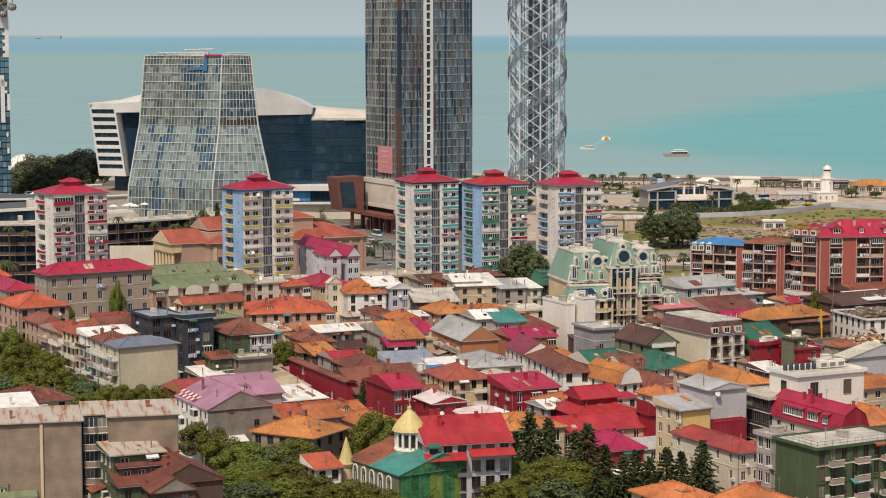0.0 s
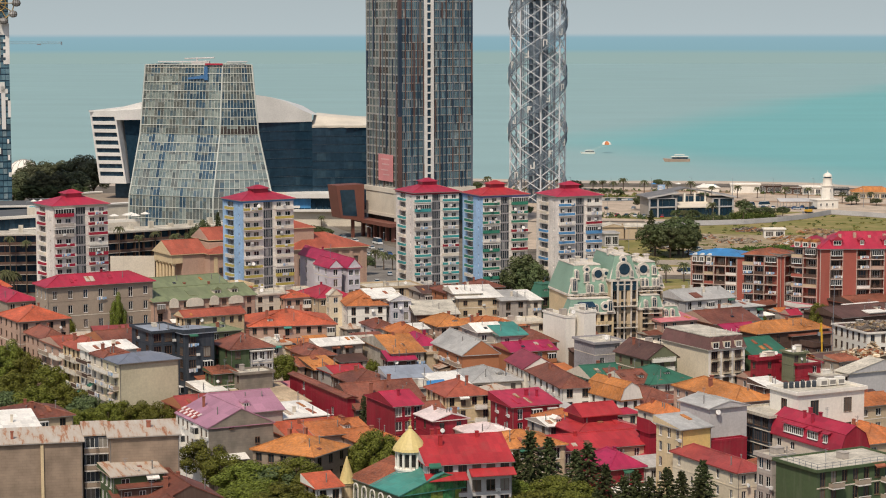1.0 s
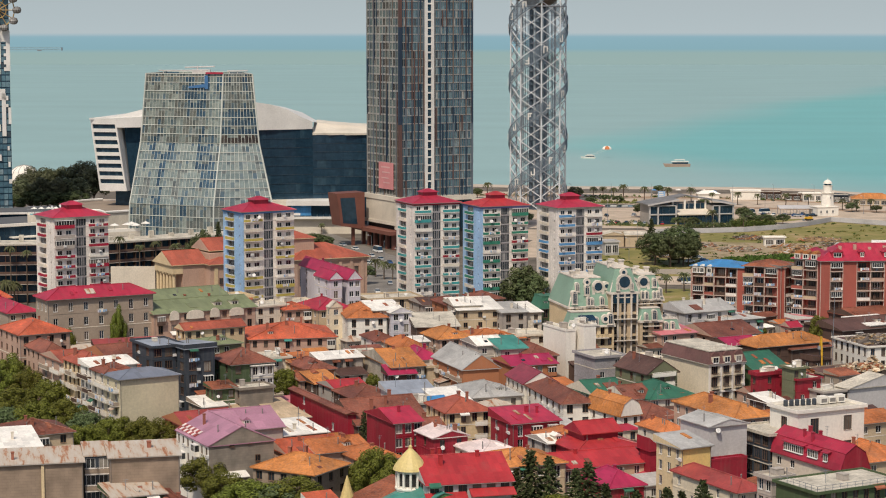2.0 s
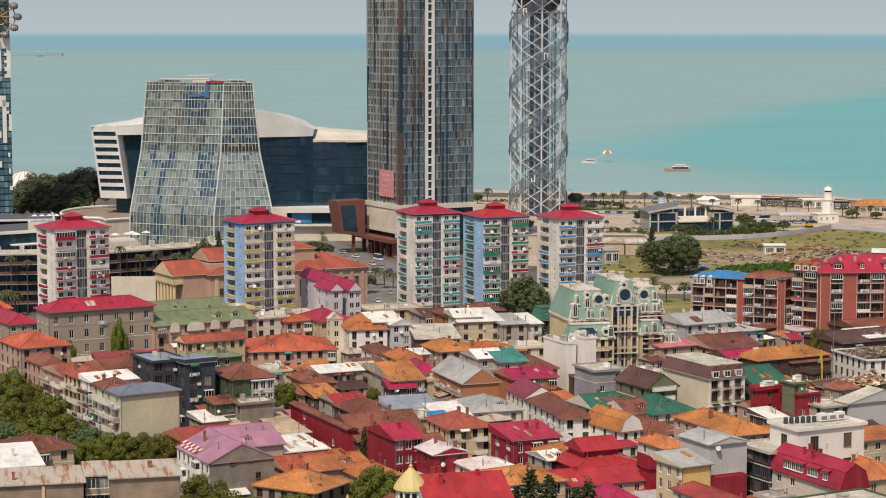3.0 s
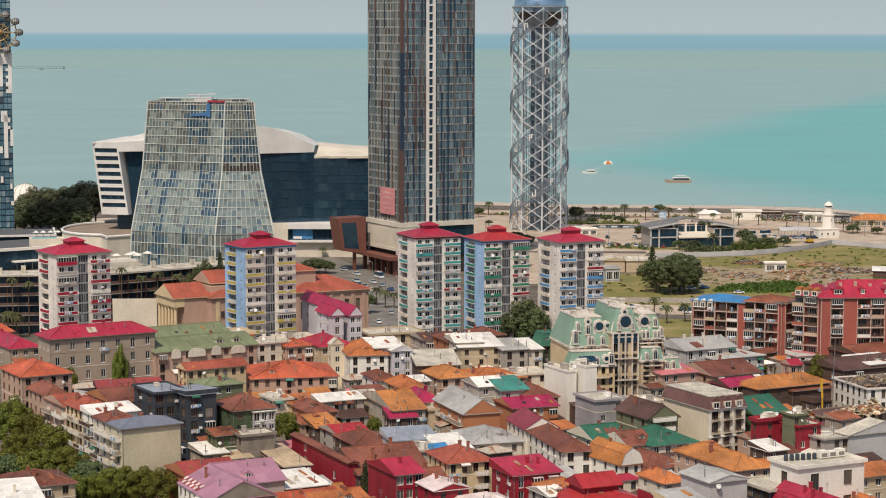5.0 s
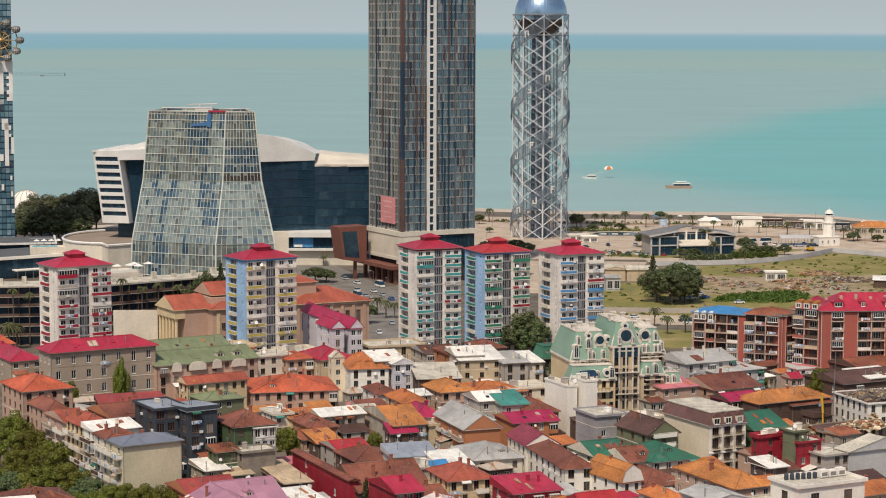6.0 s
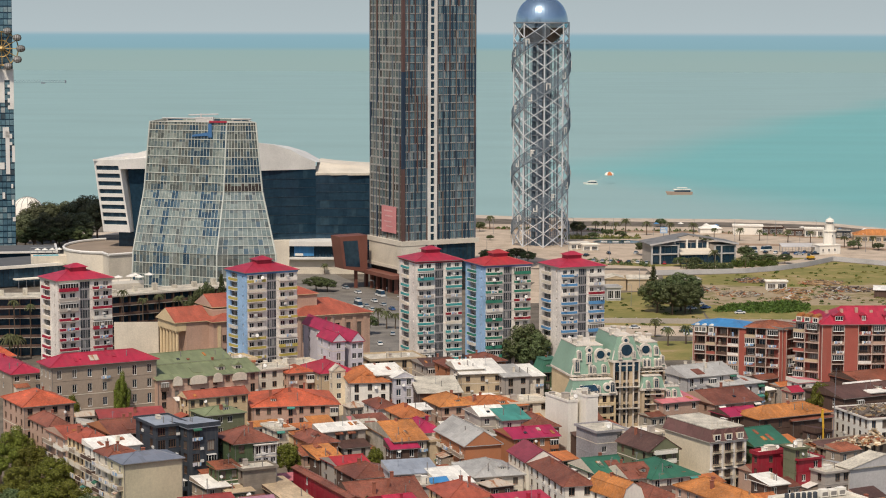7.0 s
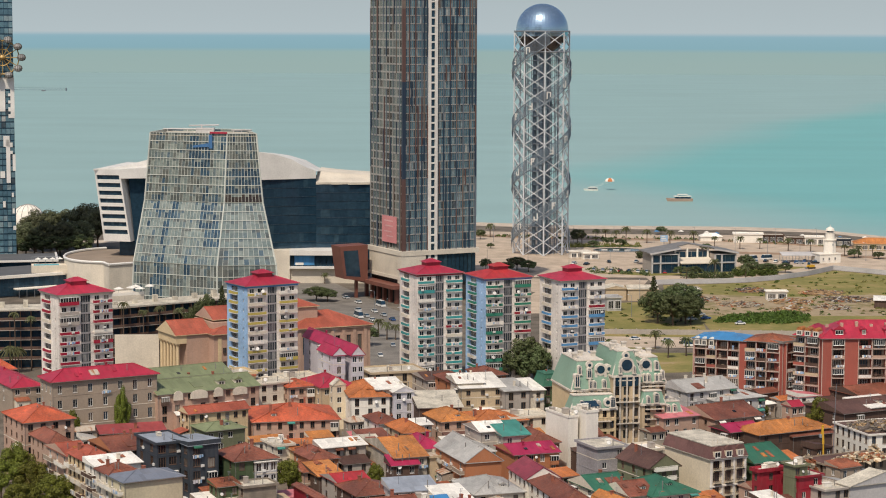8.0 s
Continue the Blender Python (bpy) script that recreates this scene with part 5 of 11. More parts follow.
def lattice_tower():
    cx, cy, r, top = 49.3, 1090.0, 14.4, 116.0
    t = thing("lattice_tower", cx, cy, 0, 4, "white steel lattice tower with two helical ribbons and a mirrored ball", "observation tower")
    n, lev = 16, 14.4
    P = lambda i, z, q=r: (q * math.cos(2 * math.pi * i / n), q * math.sin(2 * math.pi * i / n), z)
    for i in range(0, n, 2):
        s = Solid()
        s.tube(P(i, 0), P(i, top), 0.38, sides=8)
        part("column", s, M["steel"], t)
    for i in range(n):
        s = Solid()
        s.tube(P(i, 0, 8.6), P(i, top - 10, 8.6), 0.2, sides=6)
        part("inner_column", s, M["steelgrey"], t)
    s = Solid()
    rows = int(top / lev)
    for k in range(2 * rows):
        for i in range(0, n, 2):
            for dr in (2, -2):
                s.tube(P(i, lev * k / 2), P(i + dr, lev * (k + 1) / 2), 0.23, sides=6, caps=False)
    part("brace", s, M["steel"], t)
    s = Solid()
    for z in [lev * k for k in range(rows + 1)]:
        for i in range(n):
            s.tube(P(i, z, 6.2), P(i + 1, z, 6.2), 0.15, sides=5, caps=False)
            if i % 4 == 0:
                s.tube(P(i, z, 6.2), P(i, z), 0.14, sides=5, caps=False)
    for i in range(n):
        s.tube(P(i, top - 10.5), P(i + 1, top - 10.5), 0.4, sides=6, caps=False)
        s.tube(P(i, top), P(i + 1, top), 0.4, sides=6, caps=False)
    part("ring", s, M["steelgrey"], t)
    # lift shafts and stairs in the middle
    core = paint("dark_shaft_cladding", (0.16, 0.21, 0.26), 0.45, metal=0.2, streak=0.1)
    s = Solid()
    for i in range(6):
        a = 2 * math.pi * (i + 0.3) / 6
        x, y = 4.3 * math.cos(a), 4.3 * math.sin(a)
        s.box(x - 0.8, y - 0.8, 0, x + 0.8, y + 0.8, top)
    z = 0.0
    while z < top:
        s.lathe([(5.6, z), (5.6, z + 0.25)], 16)
        z += 3.6
    part("lift_core", s, core, t)
    # helical ribbons, open grids between two rails
    rib = paint("perforated_ribbon_sheet", (0.16, 0.205, 0.25), 0.5, metal=0.2, streak=0.1)
    for phase in (0.0, math.pi):
        s = Solid()
        rr, hgt, pitch = r + 0.9, 6.2, 59.0
        steps = 150
        for k in range(steps):
            def q(j, up):
                z = (top - 9) * j / steps + up
                a = -math.pi / 2 + 0.12 + phase + 2 * math.pi * ((z - up) - 18.0) / pitch
                return (rr * math.cos(a), rr * math.sin(a), z + 3)
            s.tube(q(k, 0), q(k + 1, 0), 0.2, sides=5, caps=False)
            s.tube(q(k, hgt), q(k + 1, hgt), 0.2, sides=5, caps=False)
            for f in (0.14, 0.28, 0.42, 0.56, 0.70, 0.84):
                s.tube(q(k, hgt * f), q(k + 1, hgt * f), 0.10, sides=4, caps=False)
            for f in (0.0, 0.5):
                s.tube(q(k + f, 0), q(k + f, hgt), 0.10, sides=4, caps=False)
        part("ribbon", s, rib, t, "grey perforated helical ribbon")
        s = Solid()
        for k in range(4, steps - 4, 8):
            z = (top - 9) * k / steps
            a = -math.pi / 2 + 0.12 + phase + 2 * math.pi * (z - 18.0) / pitch
            o = Vector(((rr + 0.35) * math.cos(a), (rr + 0.35) * math.sin(a), z + 3 + 1.4))
            u = Vector((-math.sin(a), math.cos(a), 0))
            nn = Vector((math.cos(a), math.sin(a), 0)) * 0.18
            style = (k // 8) % 4
            bars = [(-1.2, 0, -0.65, 3.6), (-0.65, 3.05, 1.1, 3.6)] if style % 2 else [(0.55, 0, 1.1, 3.6), (-1.1, 0.0, 0.55, 0.55)]
            bars += [(0.55, 0.9, 1.1, 3.05)] if style == 1 else [(-1.1, 0.55, -0.6, 2.0)] if style == 2 else [(-0.6, 1.6, 0.5, 2.1)]
            bars += [(-0.2, 2.1, 0.3, 3.0)] if style == 3 else []
            for xa, za, xb, zb in bars:
                l4 = [o + u * xa + Vector((0, 0, za)), o + u * xb + Vector((0, 0, za)), o + u * xb + nn + Vector((0, 0, za)), o + u * xa + nn + Vector((0, 0, za))]
                s.hexa([tuple(v) for v in l4], [tuple(v + Vector((0, 0, zb - za))) for v in l4])
        part("sign_bar", s, M["white_panel"], t, "pale sign shapes on the ribbon")
    # ball
    ball, bn, bl, bb = nodes_of("mirrored_ball_glass")
    bb.inputs["Base Color"].default_value = (0.36, 0.50, 0.64, 1)
    bb.inputs["Metallic"].default_value = 0.8
    bb.inputs["Roughness"].default_value = 0.2
    s = Solid()
    pr = [(13.6 * math.cos(radians(a)), 116.7 + 13.6 * math.sin(radians(a))) for a in range(-14, 91, 4)]
    s.lathe(pr, 48)
    part("ball", s, ball, t, "blue mirrored ball", smooth=False)
    s = Solid()
    s.lathe([(4.5, 104.5), (9.0, 108.0), (12.2, 113.0), (13.0, 117.2)], 32)
    for i in range(24):
        a = 2 * math.pi * i / 24
        s.box(10.8 * math.cos(a) - 0.7, 10.8 * math.sin(a) - 0.7, 110 + 2 * math.sin(i * 2.3), 10.8 * math.cos(a) + 0.7, 10.8 * math.sin(a) + 0.7, 114 + 2 * math.sin(i * 1.7))
    part("ball_base", s, paint("bronze_louvre_cladding", (0.11, 0.085, 0.07), 0.5, metal=0.3), t, "bronze-brown faceted underside")


lattice_tower()

# ---------------- flared glass office building ----------------


def flared_glass():
    t = thing("glass_office", 0, 0, 0, 0, "pale green glass office building flaring towards its foot", "office building")
    rng = random.Random(11)
    lv = [
        (77.3, [(-116.2, 816.5), (-85.0, 806.0), (-73.8, 806.5), (-81.0, 838), (-112, 846)]),
        (50.5, [(-119.0, 818.5), (-86.3, 805.5), (-71.5, 807.0), (-79.0, 840), (-114, 848)]),
        (26.5, [(-123.2, 815.5), (-88.6, 799.5), (-66.2, 803.5), (-76, 842), (-116, 850)]),
        (0.0, [(-124.5, 815.0), (-88.8, 798.0), (-64.5, 803.0), (-76, 842), (-116, 850)]),
    ]
    for name, (za, A), (zb, Bp), nrow in (("upper_curtain_wall", lv[1], lv[0], 8), ("lower_curtain_wall", lv[2], lv[1], 7), ("base_curtain_wall", lv[3], lv[2], 6)):
        s = Solid()
        for i in range(5):
            a0, a1, b0, b1 = (Vector((*q, z)) for q, z in ((A[i], za), (A[(i + 1) % 5], za), (Bp[i], zb), (Bp[(i + 1) % 5], zb)))
            nc = (25, 11, 6, 6, 6)[i]
            nr = nrow if i < 2 else 3
            nrm = (a1 - a0).cross(b0 - a0).normalized()
            P = lambda u, v: (a0.lerp(a1, u)).lerp(b0.lerp(b1, u), v)
            for j in range(nr):
                for k in range(nc):
                    e = nrm * -0.12
                    q = [P(k / nc, j / nr) + e, P((k + 1) / nc, j / nr) + e, P((k + 1) / nc, (j + 1) / nr) + e, P(k / nc, (j + 1) / nr) + e]
                    up, low = name == "upper_curtain_wall", name == "lower_curtain_wall"
                    u = (k + 0.5) / nc
                    # pane colours imitate drifting reflections of sky and neighbours, besides drawn blinds
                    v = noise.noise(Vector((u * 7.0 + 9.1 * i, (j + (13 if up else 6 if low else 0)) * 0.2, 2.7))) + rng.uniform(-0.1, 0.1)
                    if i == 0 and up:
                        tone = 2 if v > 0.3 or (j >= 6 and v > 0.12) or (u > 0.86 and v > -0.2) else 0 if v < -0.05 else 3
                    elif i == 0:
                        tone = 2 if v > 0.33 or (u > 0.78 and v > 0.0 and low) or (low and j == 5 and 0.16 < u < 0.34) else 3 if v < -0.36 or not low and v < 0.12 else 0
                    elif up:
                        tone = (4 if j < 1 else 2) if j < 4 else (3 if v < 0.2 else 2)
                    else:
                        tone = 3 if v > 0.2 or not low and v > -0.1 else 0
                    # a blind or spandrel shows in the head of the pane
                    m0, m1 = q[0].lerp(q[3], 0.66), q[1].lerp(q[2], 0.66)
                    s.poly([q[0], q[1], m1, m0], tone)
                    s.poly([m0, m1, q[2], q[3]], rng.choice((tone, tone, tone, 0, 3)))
            if i < 3:
                s.tube(P(0, 0), P(0, 1), 0.34, sides=6, mi=1, caps=False)
            for j in range(nr + 1):
                s.tube(P(0, j / nr), P(1, j / nr), 0.16, sides=4, mi=1, caps=False)
            for k in range(nc + 1):
                s.tube(P(k / nc, 0), P(k / nc, 1), 0.09, sides=4, mi=1, caps=False)
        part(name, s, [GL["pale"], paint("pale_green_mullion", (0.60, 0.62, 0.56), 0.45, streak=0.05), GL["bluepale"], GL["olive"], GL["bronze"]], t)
    z, A = lv[0]
    s = Solid()
    s.hexa([(p[0], p[1], z - 1.2) for p in A], [(p[0], p[1], z - 1.0) for p in A])
    part("roof", s, R["felt"], t)
    s = Solid()
    for a, b in (((-112, 822), (-92, 816)), ((-84, 812), (-76, 812))):
        s.tube((*a, 78.3), (*b, 78.4), 0.25, sides=5)
        for f in (0.1, 0.5, 0.9):
            x, y = a[0] + (b[0] - a[0]) * f, a[1] + (b[1] - a[1]) * f
            s.tube((x, y, 76), (x, y, 78.3), 0.15, sides=5)
    s.box(-99, 822, 76.2, -92, 826, 78.6)
    s.tube((-102, 825, 79.4), (-90, 822.6, 79.8), 0.28, sides=6)
    s.tube((-97, 824, 76), (-97, 824, 80), 0.35, sides=6)
    part("roof_gear", s, W["lightgrey"], t)
    s = Solid()
    s.box(-92.4, 807.6, 71.4, -91.0, 808.4, 76.6)
    s.hexa([(-99, 810.2, 71.6), (-92.4, 808.0, 72.0), (-92.4, 808.4, 72.0), (-99, 810.6, 71.6)], [(-99, 810.2, 72.3), (-92.4, 808.0, 73.4), (-92.4, 808.4, 73.4), (-99, 810.6, 72.3)])
    part("cleaning_cradle", s, paint("dull_blue_paint", (0.06, 0.17, 0.36), 0.5), t, "bright blue maintenance cradle")
    s = Solid()
    s.hexa([(-92, 807.6, 77.2), (-85, 805.4, 77.2), (-85, 805.9, 77.2), (-92, 808.1, 77.2)], [(-92, 807.6, 77.9), (-85, 805.4, 77.9), (-85, 805.9, 77.9), (-92, 808.1, 77.9)])
    part("red_edge", s, R["crimson"], t, "crimson parapet edge")


flared_glass()

# ---------------- congress building: leaning white wing, dark glass hall, curved roof ----------------


def congress():
    t = thing("congress_building", 0, 0, 0, 0, "white leaning slab, dark glass hall and curved pale roof", "public building")
    rng = random.Random(5)
    s = Solid()
    hi = [(-157.9, 931.2, 54.6), (-146.2, 929.0, 54.6), (-136, 968, 54.6), (-150, 980, 54.6)]
    lo = [(-154.3, 933.5, 22.0), (-141.8, 930.5, 22.0), (-133, 966, 22.0), (-147, 978, 22.0)]
    a0, a1, b0, b1 = Vector(lo[0]), Vector(lo[1]), Vector(hi[0]), Vector(hi[1])
    P = lambda u, v: (a0.lerp(a1, u)).lerp(b0.lerp(b1, u), v)
    nrm = (a1 - a0).cross(b0 - a0).normalized()
    us = [0.0, 0.06, 0.94, 1.0]
    vs = [0.0, 0.10]
    for k in range(8):
        vs += [0.10 + 0.108 * k + 0.062, 0.10 + 0.108 * (k + 1)]
    vs.append(1.0)
    glass = Solid()
    for j in range(len(vs) - 1):
        hole = j % 2 == 1 and j < 17
        for i in range(3):
            if hole and i == 1:
                e = nrm * -0.7
                nb = 9
                for k in range(nb):
                    u0, u1 = us[1] + (us[2] - us[1]) * k / nb, us[1] + (us[2] - us[1]) * (k + 1) / nb
                    glass.poly([P(u0, vs[j]) + e, P(u1, vs[j]) + e, P(u1, vs[j + 1]) + e, P(u0, vs[j + 1]) + e])
                for (ua, va, ub, vb) in ((us[1], vs[j], us[2], vs[j]), (us[1], vs[j + 1], us[2], vs[j + 1]), (us[1], vs[j], us[1], vs[j + 1]), (us[2], vs[j], us[2], vs[j + 1])):
                    s.poly([P(ua, va), P(ub, vb), P(ub, vb) + e, P(ua, va) + e])
            else:
                s.poly([P(us[i], vs[j]), P(us[i + 1], vs[j]), P(us[i + 1], vs[j + 1]), P(us[i], vs[j + 1])])
    for i in (1, 2, 3):
        s.poly([lo[i], lo[(i + 1) % 4], hi[(i + 1) % 4], hi[i]])
    s.poly(list(reversed(lo)))
    s.poly(hi)
    s.hexa([(-146.2, 929.05, 50.5), (-131, 932, 50.5), (-131, 960, 50.5), (-141, 960, 50.5)], [(-146.2, 929.05, 54.6), (-131, 932, 55.6), (-131, 960, 55.6), (-141, 960, 54.6)])
    part("white_wing", s, M["white_panel"], t)
    part("wing_glass", glass, GL["deep"], t)
    s = Solid()
    s.box(-148, 938, 2, -128, 960, 21.9)
    s.hexa([(-140, 934, 16), (-100, 945, 16), (-100, 960, 16), (-140, 960, 16)], [(-143, 934, 50.5), (-100, 945, 50.5), (-100, 960, 50.5), (-143, 960, 50.5)])
    part("lobby_glass", s, GL["deep"], t)
    # dark glass hall
    s = Solid()
    pts = [(-112, 950), (-84, 962), (-61, 970), (-36, 972)]
    for (xa, ya), (xb, yb), zt, nc in zip(pts, pts[1:], (47.8, 47.8, 45.0), (14, 12, 12)):
        for j in range(9):
            z0, z1 = 10 + (zt - 10) * j / 9, 10 + (zt - 10) * (j + 1) / 9
            for k in range(nc):
                fa, fb = k / nc, (k + 1) / nc
                s.poly([(xa + (xb - xa) * fa, ya + (yb - ya) * fa, z0), (xa + (xb - xa) * fb, ya + (yb - ya) * fb, z0), (xa + (xb - xa) * fb, ya + (yb - ya) * fb, z1), (xa + (xb - xa) * fa, ya + (yb - ya) * fa, z1)])
    part("glass_hall", s, GL["deep"], t, "dark blue glass hall")
    s = Solid()
    for (xa, ya), (xb, yb), zt in zip(pts, pts[1:], (47.8, 47.8, 45.0)):
        for z in [10 + (zt - 10) * j / 9 for j in range(10)]:
            s.tube((xa, ya - 0.1, z), (xb, yb - 0.1, z), 0.1, sides=4, caps=False)
        s.box(min(xa, xb), max(ya, yb) + 1, 0, max(xa, xb), max(ya, yb) + 30, zt - 0.5)
    part("glazing_bar", s, paint("dark_glazing_bar", (0.03, 0.05, 0.07), 0.5), t)
    # curved shell roof
    s = Solid()
    prof = [(-158, 54.8), (-146, 55.6), (-138, 57.6), (-128, 60.2), (-112, 61.4), (-96, 61.3), (-88, 60.9), (-80, 59.6), (-72, 57.0), (-66, 53.4), (-61, 51.2)]
    for (xa, za), (xb, zb) in zip(prof, prof[1:]):
        ya, yb = 930 + 40 * (xa + 158) / 97, 930 + 40 * (xb + 158) / 97
        s.poly([(xa, ya, za), (xb, yb, zb), (xb + 4, yb + 40, zb - 3), (xa + 4, ya + 40, za - 3)])
        bot = lambda x: 54.0 if x < -140 else 47.8
        s.poly([(xa, ya, bot(xa)), (xb, yb, bot(xb)), (xb, yb, zb), (xa, ya, za)])
    part("shell_roof", s, M["white_panel"], t, "cream curved shell roof")
    s = Solid()
    prof = [(-61, 50.4), (-54, 49.6), (-46, 48.9), (-34, 48.3)]
    for (xa, za), (xb, zb) in zip(prof, prof[1:]):
        s.poly([(xa, 969.5, 45.0), (xb, 971.5, 45.0), (xb, 971.5, 46.0), (xa, 969.5, 46.0)])
        s.poly([(xa, 969.5, 46.0), (xb, 971.5, 46.0), (xb, 984, zb), (xa, 984, za)])
        s.poly([(xa, 984, za), (xb, 984, zb), (xb, 1010, zb), (xa, 1010, za)])
    for k in range(28):
        x = -61 + 27 * k / 27
        s.tube((x, 971, 45.6), (x, 984, 50.3 - 2.0 * k / 27), 0.14, sides=4, caps=False)
    part("ribbed_roof", s, M["cream_stone"], t, "ribbed cream roof edge")
    # podium with a rounded terrace
    s = Solid()
    out = []
    for k in range(13):
        a = math.pi * (0.62 + 0.88 * k / 12)
        out.append((-150 + 22 * math.cos(a), 935 + 30 * math.sin(a)))
    out += [(-146, 896), (-133, 906), (-126, 930), (-126, 965)]
    s.hexa([(p[0], p[1], 0) for p in out], [(p[0], p[1], 15.0) for p in out])
    part("terrace_podium", s, M["cream_stone"], t, "rounded cream podium")
    s = Solid()
    s.poly([(p[0] * 0.995 - 0.7, p[1], 15.06) for p in out])
    part("terrace_floor", s, paint("brown_terrace_paving", (0.27, 0.215, 0.165), 0.9), t)
    s = Solid()
    for (xa, ya), (xb, yb) in zip(out, out[1:]):
        s.tube((xa, ya, 15.6), (xb, yb, 15.6), 0.6, sides=6)
    part("terrace_parapet", s, M["white_panel"], t)
    s = Solid()
    s.box(-112, 934, 0, -86, 950, 9.5)
    part("rear_block", s, M["cream_stone"], t)
    s = Solid()
    s.box(-81.5, 957.5, 0, -72.5, 972, 15.4)
    part("corner_block", s, M["cream_stone"], t)
    s = Solid()
    s.box(-72.5, 959.0, 0, -38, 972, 7.0)
    part("entrance_wall", s, M["cream_stone"], t)
    for za, zb in ((13.2, 15.4), (7.0, 7.9)):
        s = Solid()
        s.box(-72.5, 956.5, za, -38, 972, zb)
        part("ledge", s, M["white_panel"], t)
    for k in range(12):
        s = Solid()
        s.box(-72.4 + 2.8 * k, 959.4, 7.9, -69.75 + 2.8 * k, 959.9, 13.2)
        part("entrance_pane", s, GL["bluepale"] if k in (3, 8, 9) else GL["deep"], t)
    s = Solid()
    s.box(-70.4, 958.9, 8.4, -61.2, 959.3, 12.8)
    part("poster", s, R["blue"], t, "blue poster on the front")
    s = Solid()
    s.box(-70.0, 958.8, 8.5, -66.2, 958.9, 9.6)
    part("poster_patch", s, M["white_panel"], t)


congress()

# ---------------- tower with the wheel in its face ----------------


def wheel_tower():
    t = thing("wheel_tower", -220.7, 1000, 0, 12, "dark tower with white stepped panels and a golden wheel of cabins", "skyscraper")
    rng = random.Random(8)
    s = Solid()
    s.box(-1, 0, 0, 13, 22, 190)
    part("body", s, GL["deep"], t)
    s = Solid()
    for j in range(62):
        z = 6 + j * 3.0
        for k in range(7):
            x = -1 + k * 2.0
            s.poly([(x + 0.1, -0.12, z + 0.4), (x + 1.9, -0.12, z + 0.4), (x + 1.9, -0.12, z + 2.8), (x + 0.1, -0.12, z + 2.8)])
    part("window_grid", s, GL["tower"], t)
    s = Solid()
    for k in range(3):
        x = -1 + 2.0 * k
        j = 0
        while j < 62:
            z = 6 + 3.0 * j
            white = math.sin(k * 1.7 + j * 0.21) + math.sin(k * 0.9 - j * 0.37) > 0.9
            run = rng.choice((1, 2, 3))
            if white and (74 < z < 90 or 43 < z < 62 or z > 117):
                s.box(x, -0.45, z, x + 2.0, -0.1, z + 3.0 * run)
            j += run
    # the stepped white bands beside the tower's corner: left, right, foot, head
    for xa, xb, za, zb in ((6.0, 13.1, 88.0, 93.4), (6.0, 8.9, 77.2, 88.0), (11.4, 13.1, 74.0, 88.0), (10.3, 11.4, 84.5, 85.8), (10.3, 11.4, 81.0, 82.4), (10.3, 11.4, 77.2, 79.2), (10.3, 11.4, 74.0, 75.8),
                           (7.7, 10.6, 60.2, 65.4), (8.9, 10.8, 42.8, 63.4), (10.6, 12.0, 60.0, 62.2), (10.6, 12.0, 56.8, 58.2), (11.9, 13.3, 48.6, 56.5), (6.0, 8.2, 45.2, 48.4),
                           (11.2, 12.1, 36.0, 38.0), (11.4, 12.4, 28.0, 30.4), (11.6, 13.0, 20.0, 22.0), (7.0, 8.2, 31.0, 34.0)):
        s.box(xa, -0.5, za, xb, -0.1, zb)
    s.box(13.0, -0.4, 74.0, 13.3, 2.5, 93.4)
    s.box(13.0, -0.4, 48.6, 13.3, 2.5, 56.5)
    part("white_panel", s, M["white_panel"], t, "white stepped facade panels")
    gold = paint("golden_steel", (0.42, 0.28, 0.10), 0.5, metal=0.3)
    wx, wz, wr = 8.0, 103.0, 8.0
    s = Solid()
    for k in range(12):
        a, b = 2 * math.pi * k / 12, 2 * math.pi * (k + 1) / 12
        s.tube((wx, -1.5, wz), (wx + wr * math.cos(a), -1.5, wz + wr * math.sin(a)), 0.22, sides=5)
        s.tube((wx + wr * math.cos(a), -1.5, wz + wr * math.sin(a)), (wx + wr * math.cos(b), -1.5, wz + wr * math.sin(b)), 0.3, sides=5)
        s.tube((wx + 4 * math.cos(a), -1.5, wz + 4 * math.sin(a)), (wx + 4 * math.cos(b), -1.5, wz + 4 * math.sin(b)), 0.25, sides=5)
    s.lathe([(1.2, wz - 1), (1.8, wz), (1.2, wz + 1)], 12, cx=wx, cy=-1.5)
    part("wheel", s, gold, t, "golden spoked wheel")
    for k in range(10):
        a = 2 * math.pi * k / 10
        s = Solid()
        x, z = wx + 8.8 * math.cos(a), wz + 8.8 * math.sin(a)
        s.lathe([(0.5, z - 1.6), (1.7, z - 1.15), (2.1, z), (1.7, z + 1.15), (0.5, z + 1.6)], 14, cx=x, cy=-2.8)
        cabin = part("cabin", s, paint("tinted_cabin_glass", (0.34, 0.33, 0.31), 0.2, metal=0.2, spread=0.3, grain=1.2), t)
        s = Solid()
        for u in range(6):
            b = math.pi * u / 6 - 0.4
            prof = [(0.55, -1.6), (1.75, -1.15), (2.16, 0.0), (1.75, 1.15), (0.55, 1.6)]
            for (ra, za), (rb, zb) in zip(prof, prof[1:]):
                s.tube((x + ra * math.cos(b), -2.8 - ra * math.sin(b), z + za), (x + rb * math.cos(b), -2.8 - rb * math.sin(b), z + zb), 0.11, sides=4)
        s.tube((x - 2.2, -4.0, z), (x + 2.2, -4.0, z), 0.14, sides=4)
        part("cabin_rib", s, paint("dark_bronze_rib", (0.10, 0.085, 0.065), 0.4, metal=0.4), cabin)
    s = Solid()
    s.box(-40, -30, 0, 30, -2, 8)
    part("podium", s, W["charcoal"], t)
